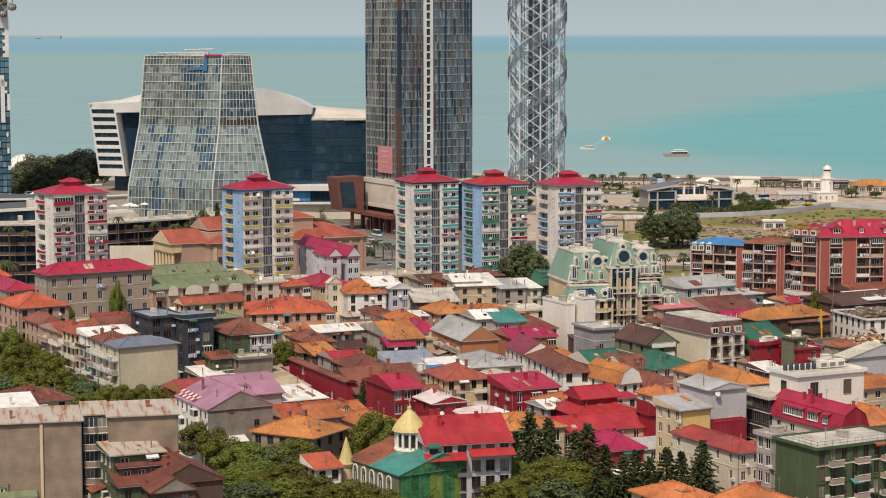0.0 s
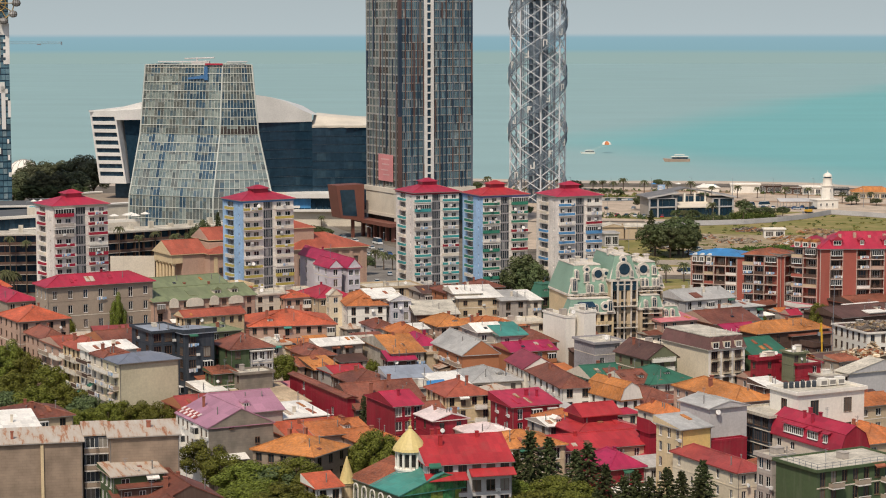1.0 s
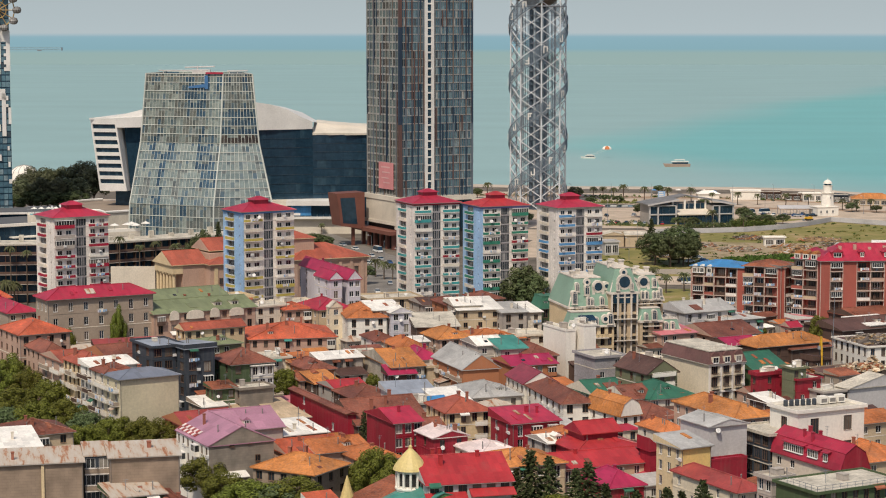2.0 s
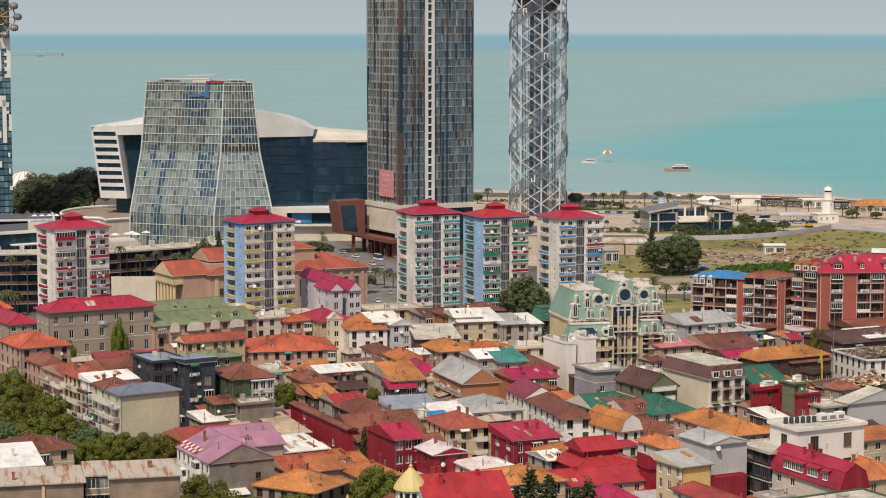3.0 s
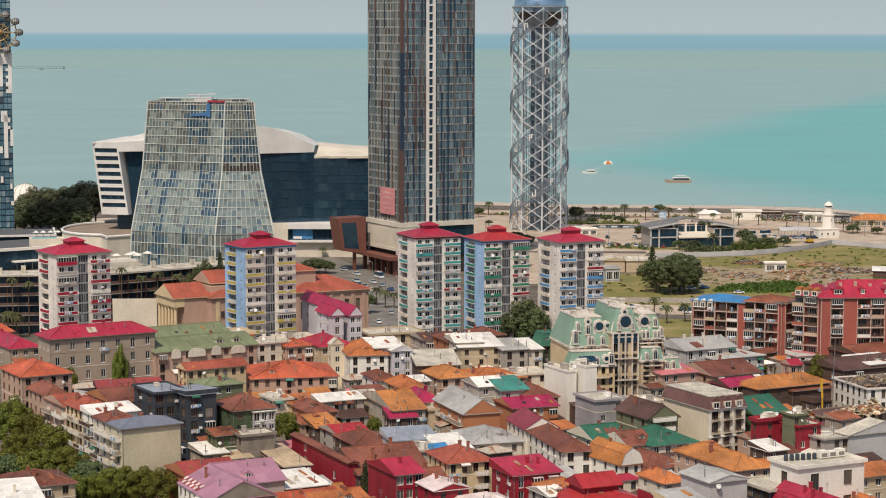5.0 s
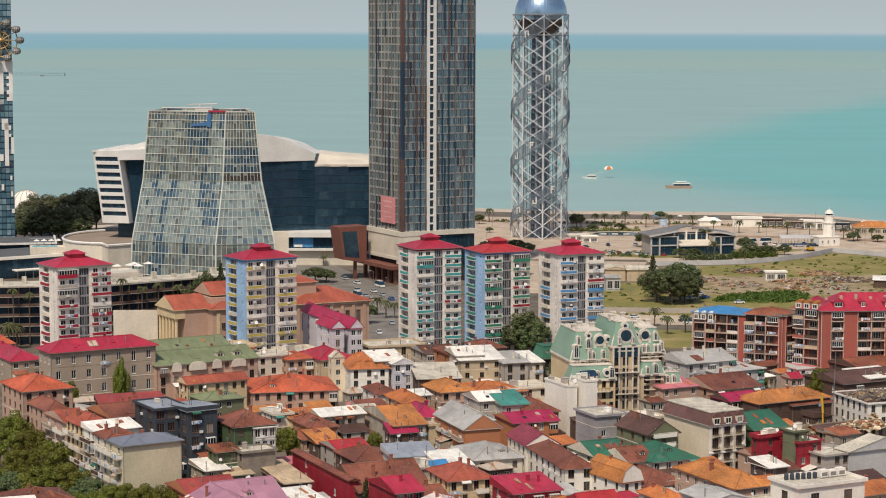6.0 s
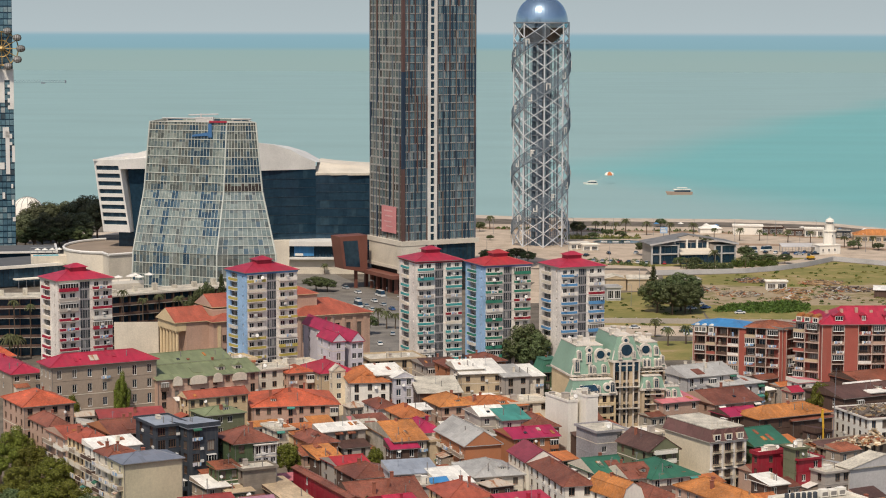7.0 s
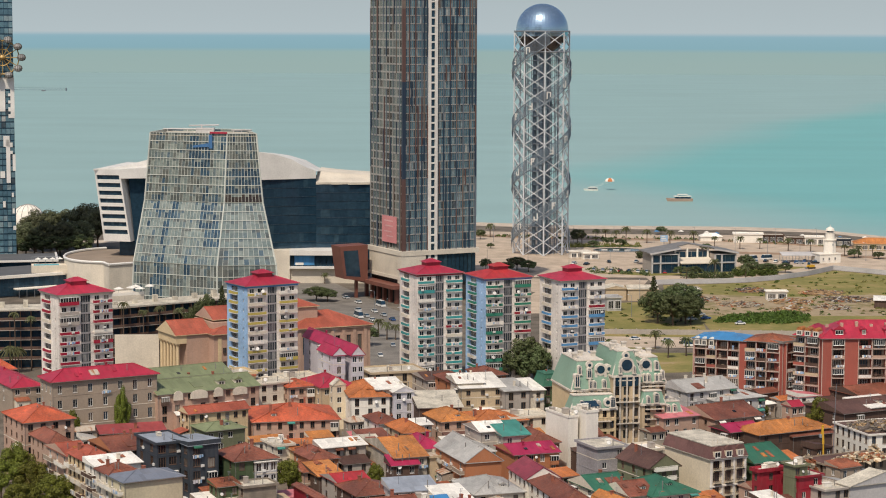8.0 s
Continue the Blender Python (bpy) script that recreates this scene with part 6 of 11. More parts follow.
    s = Solid()
    s.box(-42, -34, 8, 32, -33, 8.9)
    s.box(31, -33, 8, 32, 0, 8.9)
    part("podium_edge", s, M["white_panel"], t)
    s = Solid()
    s.box(-42, -33, 8, 31, 0, 8.3)
    part("podium_roof", s, paint("dark_roof_membrane", (0.10, 0.105, 0.11), 0.8), t)
    s = Solid()
    s.box(-41, -32, 1, 31, -30.1, 7.6)
    part("podium_glass", s, GL["deep"], t)


wheel_tower()


def tower_crane(x, y, h, reach, yaw):
    """A flat-topped crane: lattice mast and a long thin lattice jib with its counterweight."""
    t = thing("tower_crane", x, y, 0, yaw, "blue-grey lattice tower crane behind the dark tower", "crane")
    paintwork = paint("blue_grey_crane_paint", (0.22, 0.32, 0.36), 0.6, streak=0.1)
    s = Solid()
    for a in (-0.9, 0.9):
        for b in (-0.9, 0.9):
            s.tube((a, b, 0), (a, b, h), 0.12, sides=4)
    for k in range(int(h / 2.0)):
        e = 0.9 if k % 2 else -0.9
        s.tube((-e, -0.9, 2.0 * k), (e, -0.9, 2.0 * k + 2), 0.06, sides=4)
        s.tube((0.9, -e, 2.0 * k), (0.9, e, 2.0 * k + 2), 0.06, sides=4)
    part("mast", s, paintwork, t)
    s = Solid()
    for b, z in ((-0.6, 0.0), (0.6, 0.0), (0.0, 1.3)):
        s.tube((-12, b, h + z), (reach, b, h + z * 0.8), 0.16, sides=4)
    for k in range(int(reach / 1.6)):
        s.tube((1.6 * k, -0.6, h), (1.6 * k + 0.8, 0, h + 1.2), 0.09, sides=4)
        s.tube((1.6 * k + 0.8, 0, h + 1.2), (1.6 * k + 1.6, -0.6, h), 0.09, sides=4)
    part("jib", s, paintwork, t)
    s = Solid()
    s.box(-12, -0.8, h - 2.2, -9, 0.8, h - 0.1)
    part("counterweight", s, W["concrete"], t)
    s = Solid()
    s.box(reach * 0.68, -0.7, h - 0.7, reach * 0.68 + 2.2, 0.7, h - 0.1)
    s.box(reach - 0.5, -0.7, h - 0.5, reach, 0.7, h + 1.2)
    part("trolley", s, M["steelgrey"], t)


tower_crane(-256, 1168, 82.2, 44, -4)

# ---------------- long hotel with balcony decks ----------------


def deck_hotel(x, y, yaw, w, d, h, floors, label):
    t = thing("hotel", x, y, 0, yaw, label, "hotel", "balcony deck hotels")
    fh = h / floors
    s = Solid()
    s.box(0, 1.6, 0, w, d, h)
    part("body", s, W["brown"], t)
    n = max(4, int(w / 3.4))
    for k in range(floors):
        z = fh * k
        s = Solid()
        s.box(-0.3, -0.2, z + fh - 0.22, w + 0.3, 1.6, z + fh, 0)
        part("deck", s, W["grey"], t)
        if k:
            s = Solid()
            s.box(-0.2, -0.15, z + 0.05, w + 0.2, -0.03, z + 0.95)
            part("parapet", s, paint("brown_balcony_board", (0.125, 0.075, 0.056), 0.85), t)
        s = Solid()
        for i in range(n):
            xa, xb = w * i / n + 0.2, w * (i + 1) / n - 0.2
            s.poly([(xa, 1.55, z + 0.3), (xb, 1.55, z + 0.3), (xb, 1.55, z + fh - 0.5), (xa, 1.55, z + fh - 0.5)])
        part("window_band", s, GL["deep"], t)
        s = Solid()
        for i in range(n + 1):
            s.box(w * i / n - 0.07, 0.0, z, w * i / n + 0.07, 1.6, z + fh - 0.3)
        part("fin", s, W["brown"], t)
    s = Solid()
    s.box(-0.3, -0.2, h, w + 0.3, d + 0.3, h + 0.35)
    for k in range(int(w / 8)):
        cx = 4 + 8 * k
        s.box(cx - 0.8, d * 0.5 - 0.8, h + 0.35, cx + 0.8, d * 0.5 + 0.8, h + 1.6 + (k % 3) * 0.6)
    part("roof", s, R["felt"], t)
    return t


deck_hotel(-116.5, 721.5, 36, 52, 13, 20.5, 6, "long grey hotel with brown balcony decks and flat roof")
deck_hotel(-166, 713.5, 9, 44, 13, 20.5, 6, "grey hotel wing with brown balcony decks")
s = Solid()
s.box(0, 0, 0, 14.7, 0.4, 16.1)
single("blank_wall", s, W["offwhite"], -111.0, 690, 0, 3, "tall blank off-white screen wall", "wall")
deck = thing("roof_terrace", -122, 738, 0, 30, "raised white roof terrace with parasols", "terrace")
s = Solid()
s.box(0, 0, 0, 15, 13, 22.5)
part("base", s, W["offwhite"], deck)
s = Solid()
s.box(0, 0, 22.5, 15, 0.2, 23.5)
s.box(0, 0.2, 22.5, 0.2, 13, 23.5)
part("parapet", s, W["white"], deck)


def parasol(x, y, z, r=1.8, mat="white"):
    t = thing("parasol", x, y, z, 0, "open white square parasol on a pole", "parasol", "parasols")
    s = Solid()
    s.tube((0, 0, 0), (0, 0, 2.6), 0.05, sides=6)
    part("pole", s, M["steelgrey"], t)
    s = Solid()
    s.lathe([(r, 2.1), (r * 0.97, 2.2), (0.05, 2.9)], 8)
    part("canopy", s, R[mat], t)


for px, py in ((-118, 744), (-114, 747), (-110.5, 745), (-113, 751), (-108, 752)):
    parasol(px, py, 22.5)

# ---------------- theatre with a columned front ----------------


def theatre():
    t = thing("theatre", -86.7, 676.2, 0, 30, "rose-beige theatre with a columned portico and orange roofs", "theatre")
    s = Solid()
    s.box(1.6, 0, 0, 9.6, 15.4, 18)
    s.box(9.6, -4, 0, 40, 22, 18)
    s.box(12, 2, 18, 38, 18, 21)
    part("wall", s, W["rose"], t)
    s = Solid()
    s.box(-2.2, -0.3, 0, 1.6, 15.7, 2.6)
    part("portico_base", s, W["cream"], t)
    s = Solid()
    s.box(-2.0, -0.1, 15.2, 1.6, 15.5, 18)
    part("entablature", s, W["cream"], t)
    for k in range(6):
        s = Solid()
        y = 0.9 + 13.6 * k / 5
        s.lathe([(0.75, 2.6), (0.75, 3.0), (0.6, 3.2), (0.52, 14.4), (0.8, 14.8), (0.8, 15.2)], 12, cx=-1.2, cy=y)
        part("column", s, W["cream"], t)
    for xo in range(4):
        s = Solid()
        s.box(11 + 7 * xo, -4.25, 0, 12.2 + 7 * xo, -4.0, 17)
        part("pilaster", s, W["cream"], t)
    r = roof_solid("gable_x", 12, 15.4, 4.0, 0.6)
    part("portico_roof", r, [R["salmon"], W["cream"], W["cream"]], t, at=pose(-2.0, 0, 18))
    part("main_roof", roof_solid("hip", 30.4, 26, 3.4, 0.9), [R["salmon"], W["cream"], W["rose"]], t, at=pose(9.6, -4, 18))
    part("stage_roof", roof_solid("gable_x", 24, 14, 3.6, 0.5), [R["salmon"], W["cream"], W["rose"]], t, at=pose(13, 4, 21.6))
    for q in ((12.2, 1), (15, 1), (20, 1), (26, 1), (31, 1)):
        part("window", window_mesh(1.3, 3.0, "brown"), None, t, at=pose(q[0] + 1.2, -4.03, 6))
        part("window", window_mesh(1.3, 2.0, "brown"), None, t, at=pose(q[0] + 1.2, -4.03, 11.5))
    part("window", window_mesh(1.2, 3.0, "brown"), None, t, at=pose(4.2, -0.03, 5))
    t2 = thing("theatre_hall", -50.2, 691.1, 0, 26, "rose-beige theatre hall with orange hipped roofs", "theatre")
    s = Solid()
    wall_face(s, (0, 0), (1, 0), 26.9, 0, 18, [(2.2 + 4 * k, 9, 3.8 + 4 * k, 15) for k in range(6)], deep=0.4)
    wall_face(s, (26.9, 0), (0, 1), 22, 0, 18, [])
    wall_face(s, (26.9, 22), (-1, 0), 26.9, 0, 18, [])
    wall_face(s, (0, 22), (0, -1), 22, 0, 18, [])
    s.box(-14, 4, 0, 0, 20, 18)
    s.box(-6, 6, 18, 10, 20, 24.5)
    part("wall", s, W["rose"], t2)
    for k in range(6):
        part("window", window_mesh(1.6, 6.0, "brown"), None, t2, at=pose(3.0 + 4 * k, 0.35, 9))
    for k in range(7):
        s = Solid()
        s.box(0.4 + 4 * k, -0.35, 0, 1.6 + 4 * k, 0, 17.2)
        part("pilaster", s, W["rose"], t2)
    s = Solid()
    s.box(-0.4, -0.6, 17.2, 27.3, 0, 18)
    part("cornice", s, W["rose"], t2)
    part("roof", roof_solid("hip", 26.9, 22, 4.2, 1.0), [R["salmon"], W["cream"], W["rose"]], t2, at=pose(0, 0, 18))
    part("stage_roof", roof_solid("hip", 16, 14, 2.8, 0.6), [R["salmon"], W["cream"], W["rose"]], t2, at=pose(-6, 6, 24.5))
    part("wing_roof", roof_solid("gable_x", 14, 16, 3.0, 0.6), [R["salmon"], W["cream"], W["rose"]], t2, at=pose(-14, 4, 18))


theatre()

# ---------------- red brick apartment range ----------------


def red_range(x, y, yaw, w, d, h, pattern, label, roof, cover, rise=2.4, seed=1, fh=3.0, over=0.5):
    """Brick piers between stacks of loggias; pattern: shares of the width, p for pier, l for loggias."""
    t = thing("brick_apartment_block", x, y, 0, yaw, label, "apartment block", "red brick apartment blocks")
    rng = random.Random(seed)
    total = sum(q[1] for q in pattern)
    s = Solid()
    s.box(0, 1.6, 0, w, d, h)
    part("wall", s, W["redbrick"], t)
    a = 0.0
    n = int(h // fh)
    z0 = h - n * fh
    for kind, share in pattern:
        b = a + w * share / total
        if kind == "p":
            s = Solid()
            s.box(a, 0, 0, b, 1.6, h)
            s.tube((b - 0.1, -0.1, 0), (b - 0.1, -0.1, h), 0.12, sides=5, mi=1)
            s.box(a - 0.04, -0.06, 0, a + 0.22, 0.0, h, 1)
            part("pier", s, [W["redbrick"], W["palerose"]], t)
        else:
            for k in range(n):
                z = z0 + fh * k
                s = Solid()
                s.box(a, -0.5, z - 0.24, b, 1.6, z)
                par = rng.random()
                mat = W["redbrick"] if par < 0.34 else W["sand"] if par < 0.5 else W["brown"] if par < 0.58 else W["rose"] if par < 0.72 else W["palegrey"] if par < 0.88 else W["offwhite"]
                if rng.random() < 0.4:
                    s.box(a, -0.45, z, b, -0.33, z + 0.95, 1)
                else:
                    for q in range(int((b - a) / 0.28)):
                        s.box(a + 0.28 * q, -0.42, z, a + 0.28 * q + 0.06, -0.36, z + 0.95, 2)
                s.box(a, -0.5, z + 0.95, b, -0.28, z + 1.03, 2)
                part("loggia", s, [W["palerose"], mat, W["brown"]], t)
                bk = Solid()
                bk.box(a + 0.1, 1.5, z, b - 0.1, 1.58, z + fh - 0.22)
                part("loggia_back", bk, W[rng.choice(("beige", "brown", "grey", "concrete", "redbrick"))], t)
                if rng.random() < 0.26:
                    g = window_mesh(min(3.4, (b - a) * 0.92), 1.7)
                    part("glazing", g, None, t, at=pose((a + b) / 2, -0.3, z + 1.05))
                else:
                    part("window", window_mesh(min(2.4, (b - a) * 0.6), 2.0, rng.choice(("frame", "brown"))), None, t, at=pose((a + b) / 2, 1.46, z + 0.3))
                if rng.random() < 0.3:
                    cu = Solid()
                    xx = a + (b - a) * rng.uniform(0.1, 0.6)
                    cu.box(xx, 0.6, z, xx + rng.uniform(0.5, 0.9), 1.2, z + rng.uniform(0.9, 1.9))
                    part("cupboard", cu, W[rng.choice(("white", "offwhite", "beige", "brown", "blue", "sand"))], t, "old cupboard kept on the loggia")
                if rng.random() < 0.22:
                    part("washing", washing_mesh(rng.randrange(4)), None, t, "washing hung on the balcony rail", at=pose(a + (b - a) * rng.uniform(0.35, 0.65), -0.6, z + 1.0))
        a = b
    left = [(d * (0.2 + 0.3 * i), z0 + fh * k + 0.9, d * (0.2 + 0.3 * i) + 1.3, z0 + fh * k + 2.3) for k in range(n) for i in range(2)]
    for q in left:
        part("window", window_mesh(1.3, 1.4), None, t, at=pose(-0.02, d - q[0], q[1], 0, 0, -90))
    part("roof", roof_solid(roof, w, d, rise, over), [R[cover], M["gutter"], W["redbrick"]], t, at=pose(0, 0, h))
    return t


red_range(80.2, 671.7, -24, 18.3, 13, 18.4, [("p", 0.5), ("l", 2.6), ("p", 0.3), ("l", 2.2), ("p", 0.3), ("l", 2.6), ("p", 0.2), ("l", 2.6), ("p", 2.2)], "red brick apartment block with loggias under a blue sheet roof", "hip", "blue", 1.6, 3)
red_range(94.0, 650.5, -24, 13.6, 14, 20.8, [("l", 3.0), ("p", 0.3), ("l", 2.6), ("p", 0.3), ("l", 3.4), ("p", 2.2)], "red brick apartment block with pale glazed balconies and rusty roof", "hip", "rust", 1.8, 5)
red_range(105.0, 645.0, 34, 7.5, 12, 20.8, [("p", 0.8), ("l", 2.6), ("p", 0.6)], "narrow brick link with grey plaster and balconies", "flat", "felt", 0.6, 7)
red_range(107.2, 637.5, -33, 9.0, 13, 24.6, [("l", 3.0), ("p", 0.3), ("l", 3.6), ("p", 0.6)], "brick corner block with stacked balconies and arched attic", "hip", "crimson", 3.0, 9)
red_range(114.6, 630.2, 3, 40, 15, 24.6, [("p", 2.4), ("l", 2.8), ("p", 3.4), ("l", 3.0), ("p", 0.25), ("l", 3.0), ("p", 3.0), ("l", 2.9), ("p", 0.25), ("l", 2.9), ("p", 3.4), ("l", 3.0)], "long red brick apartment block under a crimson attic roof", "hip", "crimson", 4.6, 12, over=0.7)


for ob in [o for o in scene.objects if o.name.startswith("brick_apartment_block")]:
    lab = ob.get("label", "")
    if lab.startswith("long red"):
        for k in range(5):
            dormer(ob, 5.4 + 7.7 * k, 0.9 + 0.4 * (k % 2), 25.6, (3.4, 1.7, 2.8, 1.8, 3.4)[k], 1.7, "crimson", depth=4.5, cheek=R["crimson"])
        for k in range(8):
            s = Solid()
            s.box(2.0 + 4.6 * k, 4.5, 27.5, 2.9 + 4.6 * k, 5.4, 28.4 + 0.4 * (k % 3))
            part("chimney", s, W["rose"], ob)
    elif lab.startswith("brick corner"):
        for k in range(3):
            dormer(ob, 1.8 + 2.7 * k, -0.3, 24.7, 2.0, 1.7, "tan", depth=3, round_top=True)
    elif "blue sheet" in lab:
        for k in range(3):
            dormer(ob, 1.4 + 2.4 * k, -0.35, 16.2, 1.8, 2.0, "white", depth=1.6, round_top=True)

# ---------------- mint mansard apartment house ----------------


def arch_dormer(parent, x, y, z, w, h, depth=2.2, label="white arched dormer"):
    """A white stone dormer with a round-headed dark window, its foot at z."""
    n = 10
    arc = [(math.cos(math.pi * k / n), math.sin(math.pi * k / n)) for k in range(n + 1)]
    s = Solid()
    o = [(-w / 2, 0)] + [(-w / 2 * 1.0 * c, h - w / 2 + w / 2 * q) for c, q in arc] + [(w / 2, 0)]
    s.hexa([(a, 0, b) for a, b in o], [(a, depth, b) for a, b in o])
    s.box(-w / 2 - 0.15, -0.15, -0.2, w / 2 + 0.15, depth, 0.0)
    d0 = part("dormer", s, W["trim"], parent, label, at=pose(x, y, z))
    g = Solid()
    r = w / 2 - 0.28
    o = [(-r, 0.25)] + [(-r * c, h - w / 2 + r * q) for c, q in arc] + [(r, 0.25)]
    g.hexa([(a, -0.06, b) for a, b in o], [(a, 0.02, b) for a, b in o])
    part("pane", g, GL["deep"], d0)
    m = Solid()
    m.box(-0.05, -0.1, 0.25, 0.05, -0.05, h - 0.3)
    m.box(-r, -0.1, h - w / 2 - 0.05, r, -0.05, h - w / 2 + 0.05)
    part("glazing_bar", m, W["trim"], d0)


def mint_house():
    t = thing("mansard_apartment_house", 33.6, 577.3, 0, 14, "ornate cream apartment house with mint green mansard roofs and round windows", "apartment block")
    secs = [
        # x0, x1, y0, depth, wall height, rise
        (0.5, 14.2, 1.0, 19, 16.4, 7.6),
        (13.6, 23.0, -1.2, 20, 20.4, 6.4),
        (22.4, 32.4, 1.0, 18, 17.8, 6.6),
        (-1.2, 14.0, -3.4, 5, 11.6, 3.6),
        (22.9, 30.6, -3.2, 5.5, 12.4, 3.2),
        (30.0, 37.0, -2.0, 9, 9.4, 2.8),
    ]

    def nx(x):
        return 10.6 + (x - 10.6) * 0.87
    lift = 1.2
    secs = [(nx(x0), nx(x1), y0, d, hw + lift, rise) for x0, x1, y0, d, hw, rise in secs]
    for i, (x0, x1, y0, d, hw, rise) in enumerate(secs):
        w = x1 - x0
        s = Solid()
        ww = 1.75 if i in (1, 4) else 1.2
        holes = []
        for k in range(int(hw // 3.1)):
            z = hw - 3.1 * (k + 1) + 0.5
            if z > 0.3:
                holes += [(c - ww / 2, z, c + ww / 2, z + (2.5 if ww > 1.5 else 2.2)) for c in lay(w, max(2, int(w / 2.1)), ww, 0.7)]
        wall_face(s, (x0, y0), (1, 0), w, 0, hw, holes, deep=0.6)
        wall_face(s, (x1, y0), (0, 1), d, 0, hw, [])
        wall_face(s, (x1, y0 + d), (-1, 0), w, 0, hw, [])
        wall_face(s, (x0, y0 + d), (0, -1), d, 0, hw, [])
        part("wall", s, W["cream"] if i in (0, 3) else W["sand"], t)
        for q in holes:
            part("window", window_mesh(q[2] - q[0], q[3] - q[1], "brown"), None, t, at=pose(x0 + (q[0] + q[2]) / 2, y0 + 0.55, q[1]))
        part("mansard_roof", roof_solid("mansard", w, d, rise, 0.25), [R["mint"], W["trim"], W["cream"]], t, at=pose(x0, y0, hw))
        c = Solid()
        c.box(x0 - 0.4, y0 - 0.4, hw - 0.5, x1 + 0.4, y0, hw)
        c.box(x0 - 0.4, y0, hw - 0.5, x0, y0 + d, hw)
        part("cornice", c, W["trim"], t)
        # parapet of the flat deck and standing ribs down the slope
        k = 0.32 * rise
        for sx in (0.0, 1.0):
            c = Solid()
            xa, xb = (x0 - 0.2, x0 + k) if sx == 0 else (x1 + 0.2, x1 - k)
            c.tube((xa, y0 - 0.2, hw + 0.05), (xb, y0 + k, hw + rise), 0.2, sides=6)
            part("hip_rib", c, W["trim"], t)
        if d > 10:
            c = Solid()
            c.box(x0 + k, y0 + k, hw + rise, x1 - k, y0 + k + 0.3, hw + rise + 0.55)
            c.box(x0 + k, y0 + k, hw + rise, x0 + k + 0.3, y0 + d - k, hw + rise + 0.55)
            part("deck_parapet", c, W["trim"], t)
            for q in range(3):
                c = Solid()
                cx, cy = x0 + w * (0.24 + 0.26 * q), y0 + d * (0.35 + 0.12 * ((q * 2) % 3))
                c.box(cx - 0.6, cy - 0.6, hw + rise - 0.2, cx + 0.6, cy + 0.6, hw + rise + 1.5)
                c.box(cx - 0.8, cy - 0.8, hw + rise + 1.5, cx + 0.8, cy + 0.8, hw + rise + 1.8)
                part("chimney", c, W["trim"], t)

    def face(i, z):
        x0, x1, y0, d, hw, rise = secs[i]
        return y0 - 0.25 + 0.32 * (z - hw) - 0.45
    # big round windows with white surrounds, small ones beside them
    for i, x, z, r in ((0, 10.6, 20.9, 1.15), (1, 18.3, 22.4, 1.6), (2, 26.0, 21.9, 1.15), (1, 18.3, 25.4, 0.5), (0, 13.4, 21.4, 0.55), (2, 22.9, 22.4, 0.55), (0, 6.9, 22.6, 0.45), (3, 11.0, 12.9, 0.6)):
        x, z = nx(x), z + lift + (0.9 if r > 1.0 else 0.5)
        s = Solid()
        n = 20
        y = face(i, z)
        out = [((r + 0.62) * math.cos(2 * math.pi * k / n), (r + 0.62) * math.sin(2 * math.pi * k / n)) for k in range(n)]
        s.hexa([(a, -0.3, b) for a, b in out], [(a, 2.2, b) for a, b in out])
        if r > 1.0:
            s.box(-r - 0.62, -0.3, -r - 2.6, -r + 0.15, 1.6, 0.0)
            s.box(r - 0.15, -0.3, -r - 2.6, r + 0.62, 1.6, 0.0)
            s.box(-r - 0.9, -0.45, -r - 2.9, r + 0.9, 1.6, -r - 2.6)
        d0 = part("round_dormer", s, W["trim"], t, "white-ringed round window", at=pose(x, y, z))
        g = Solid()
        inn = [(r * math.cos(2 * math.pi * k / n), r * math.sin(2 * math.pi * k / n)) for k in range(n)]
        g.hexa([(a, -0.36, b) for a, b in inn], [(a, -0.24, b) for a, b in inn])
        part("pane", g, GL["deep"], d0)
    # white arched dormers in rows
    for i, x, z, w, h in ((0, 6.6, 19.6, 1.5, 2.9), (0, 6.8, 16.7, 1.15, 2.6), (0, 8.0, 16.7, 1.15, 2.3), (0, 11.4, 16.7, 1.3, 2.5), (0, 2.2, 17.2, 1.5, 3.8), (0, 3.4, 20.6, 1.2, 2.6), (1, 16.0, 21.0, 0.9, 2.2), (1, 20.7, 21.0, 0.9, 2.2), (2, 31.4, 18.6, 1.0, 2.6),
                          (2, 25.2, 18.0, 1.2, 2.4), (2, 26.6, 18.0, 1.2, 2.4), (2, 29.6, 21.2, 1.3, 2.6), (2, 29.2, 18.0, 1.1, 2.3), (2, 30.5, 18.0, 1.1, 2.3),
                          (3, 5.6, 11.8, 1.1, 2.3), (3, 6.8, 11.8, 1.1, 2.6), (3, 8.0, 11.8, 1.1, 2.3), (3, 2.4, 12.0, 1.2, 2.2), (3, 12.6, 11.9, 1.6, 3.2),
                          (4, 27.6, 12.6, 1.5, 3.0), (4, 24.8, 12.6, 1.1, 2.2), (5, 32.2, 9.6, 1.3, 2.3), (5, 34.4, 9.6, 1.3, 2.3)):
        z += lift
        arch_dormer(t, nx(x), face(i, z) - 0.1, z, w, h)
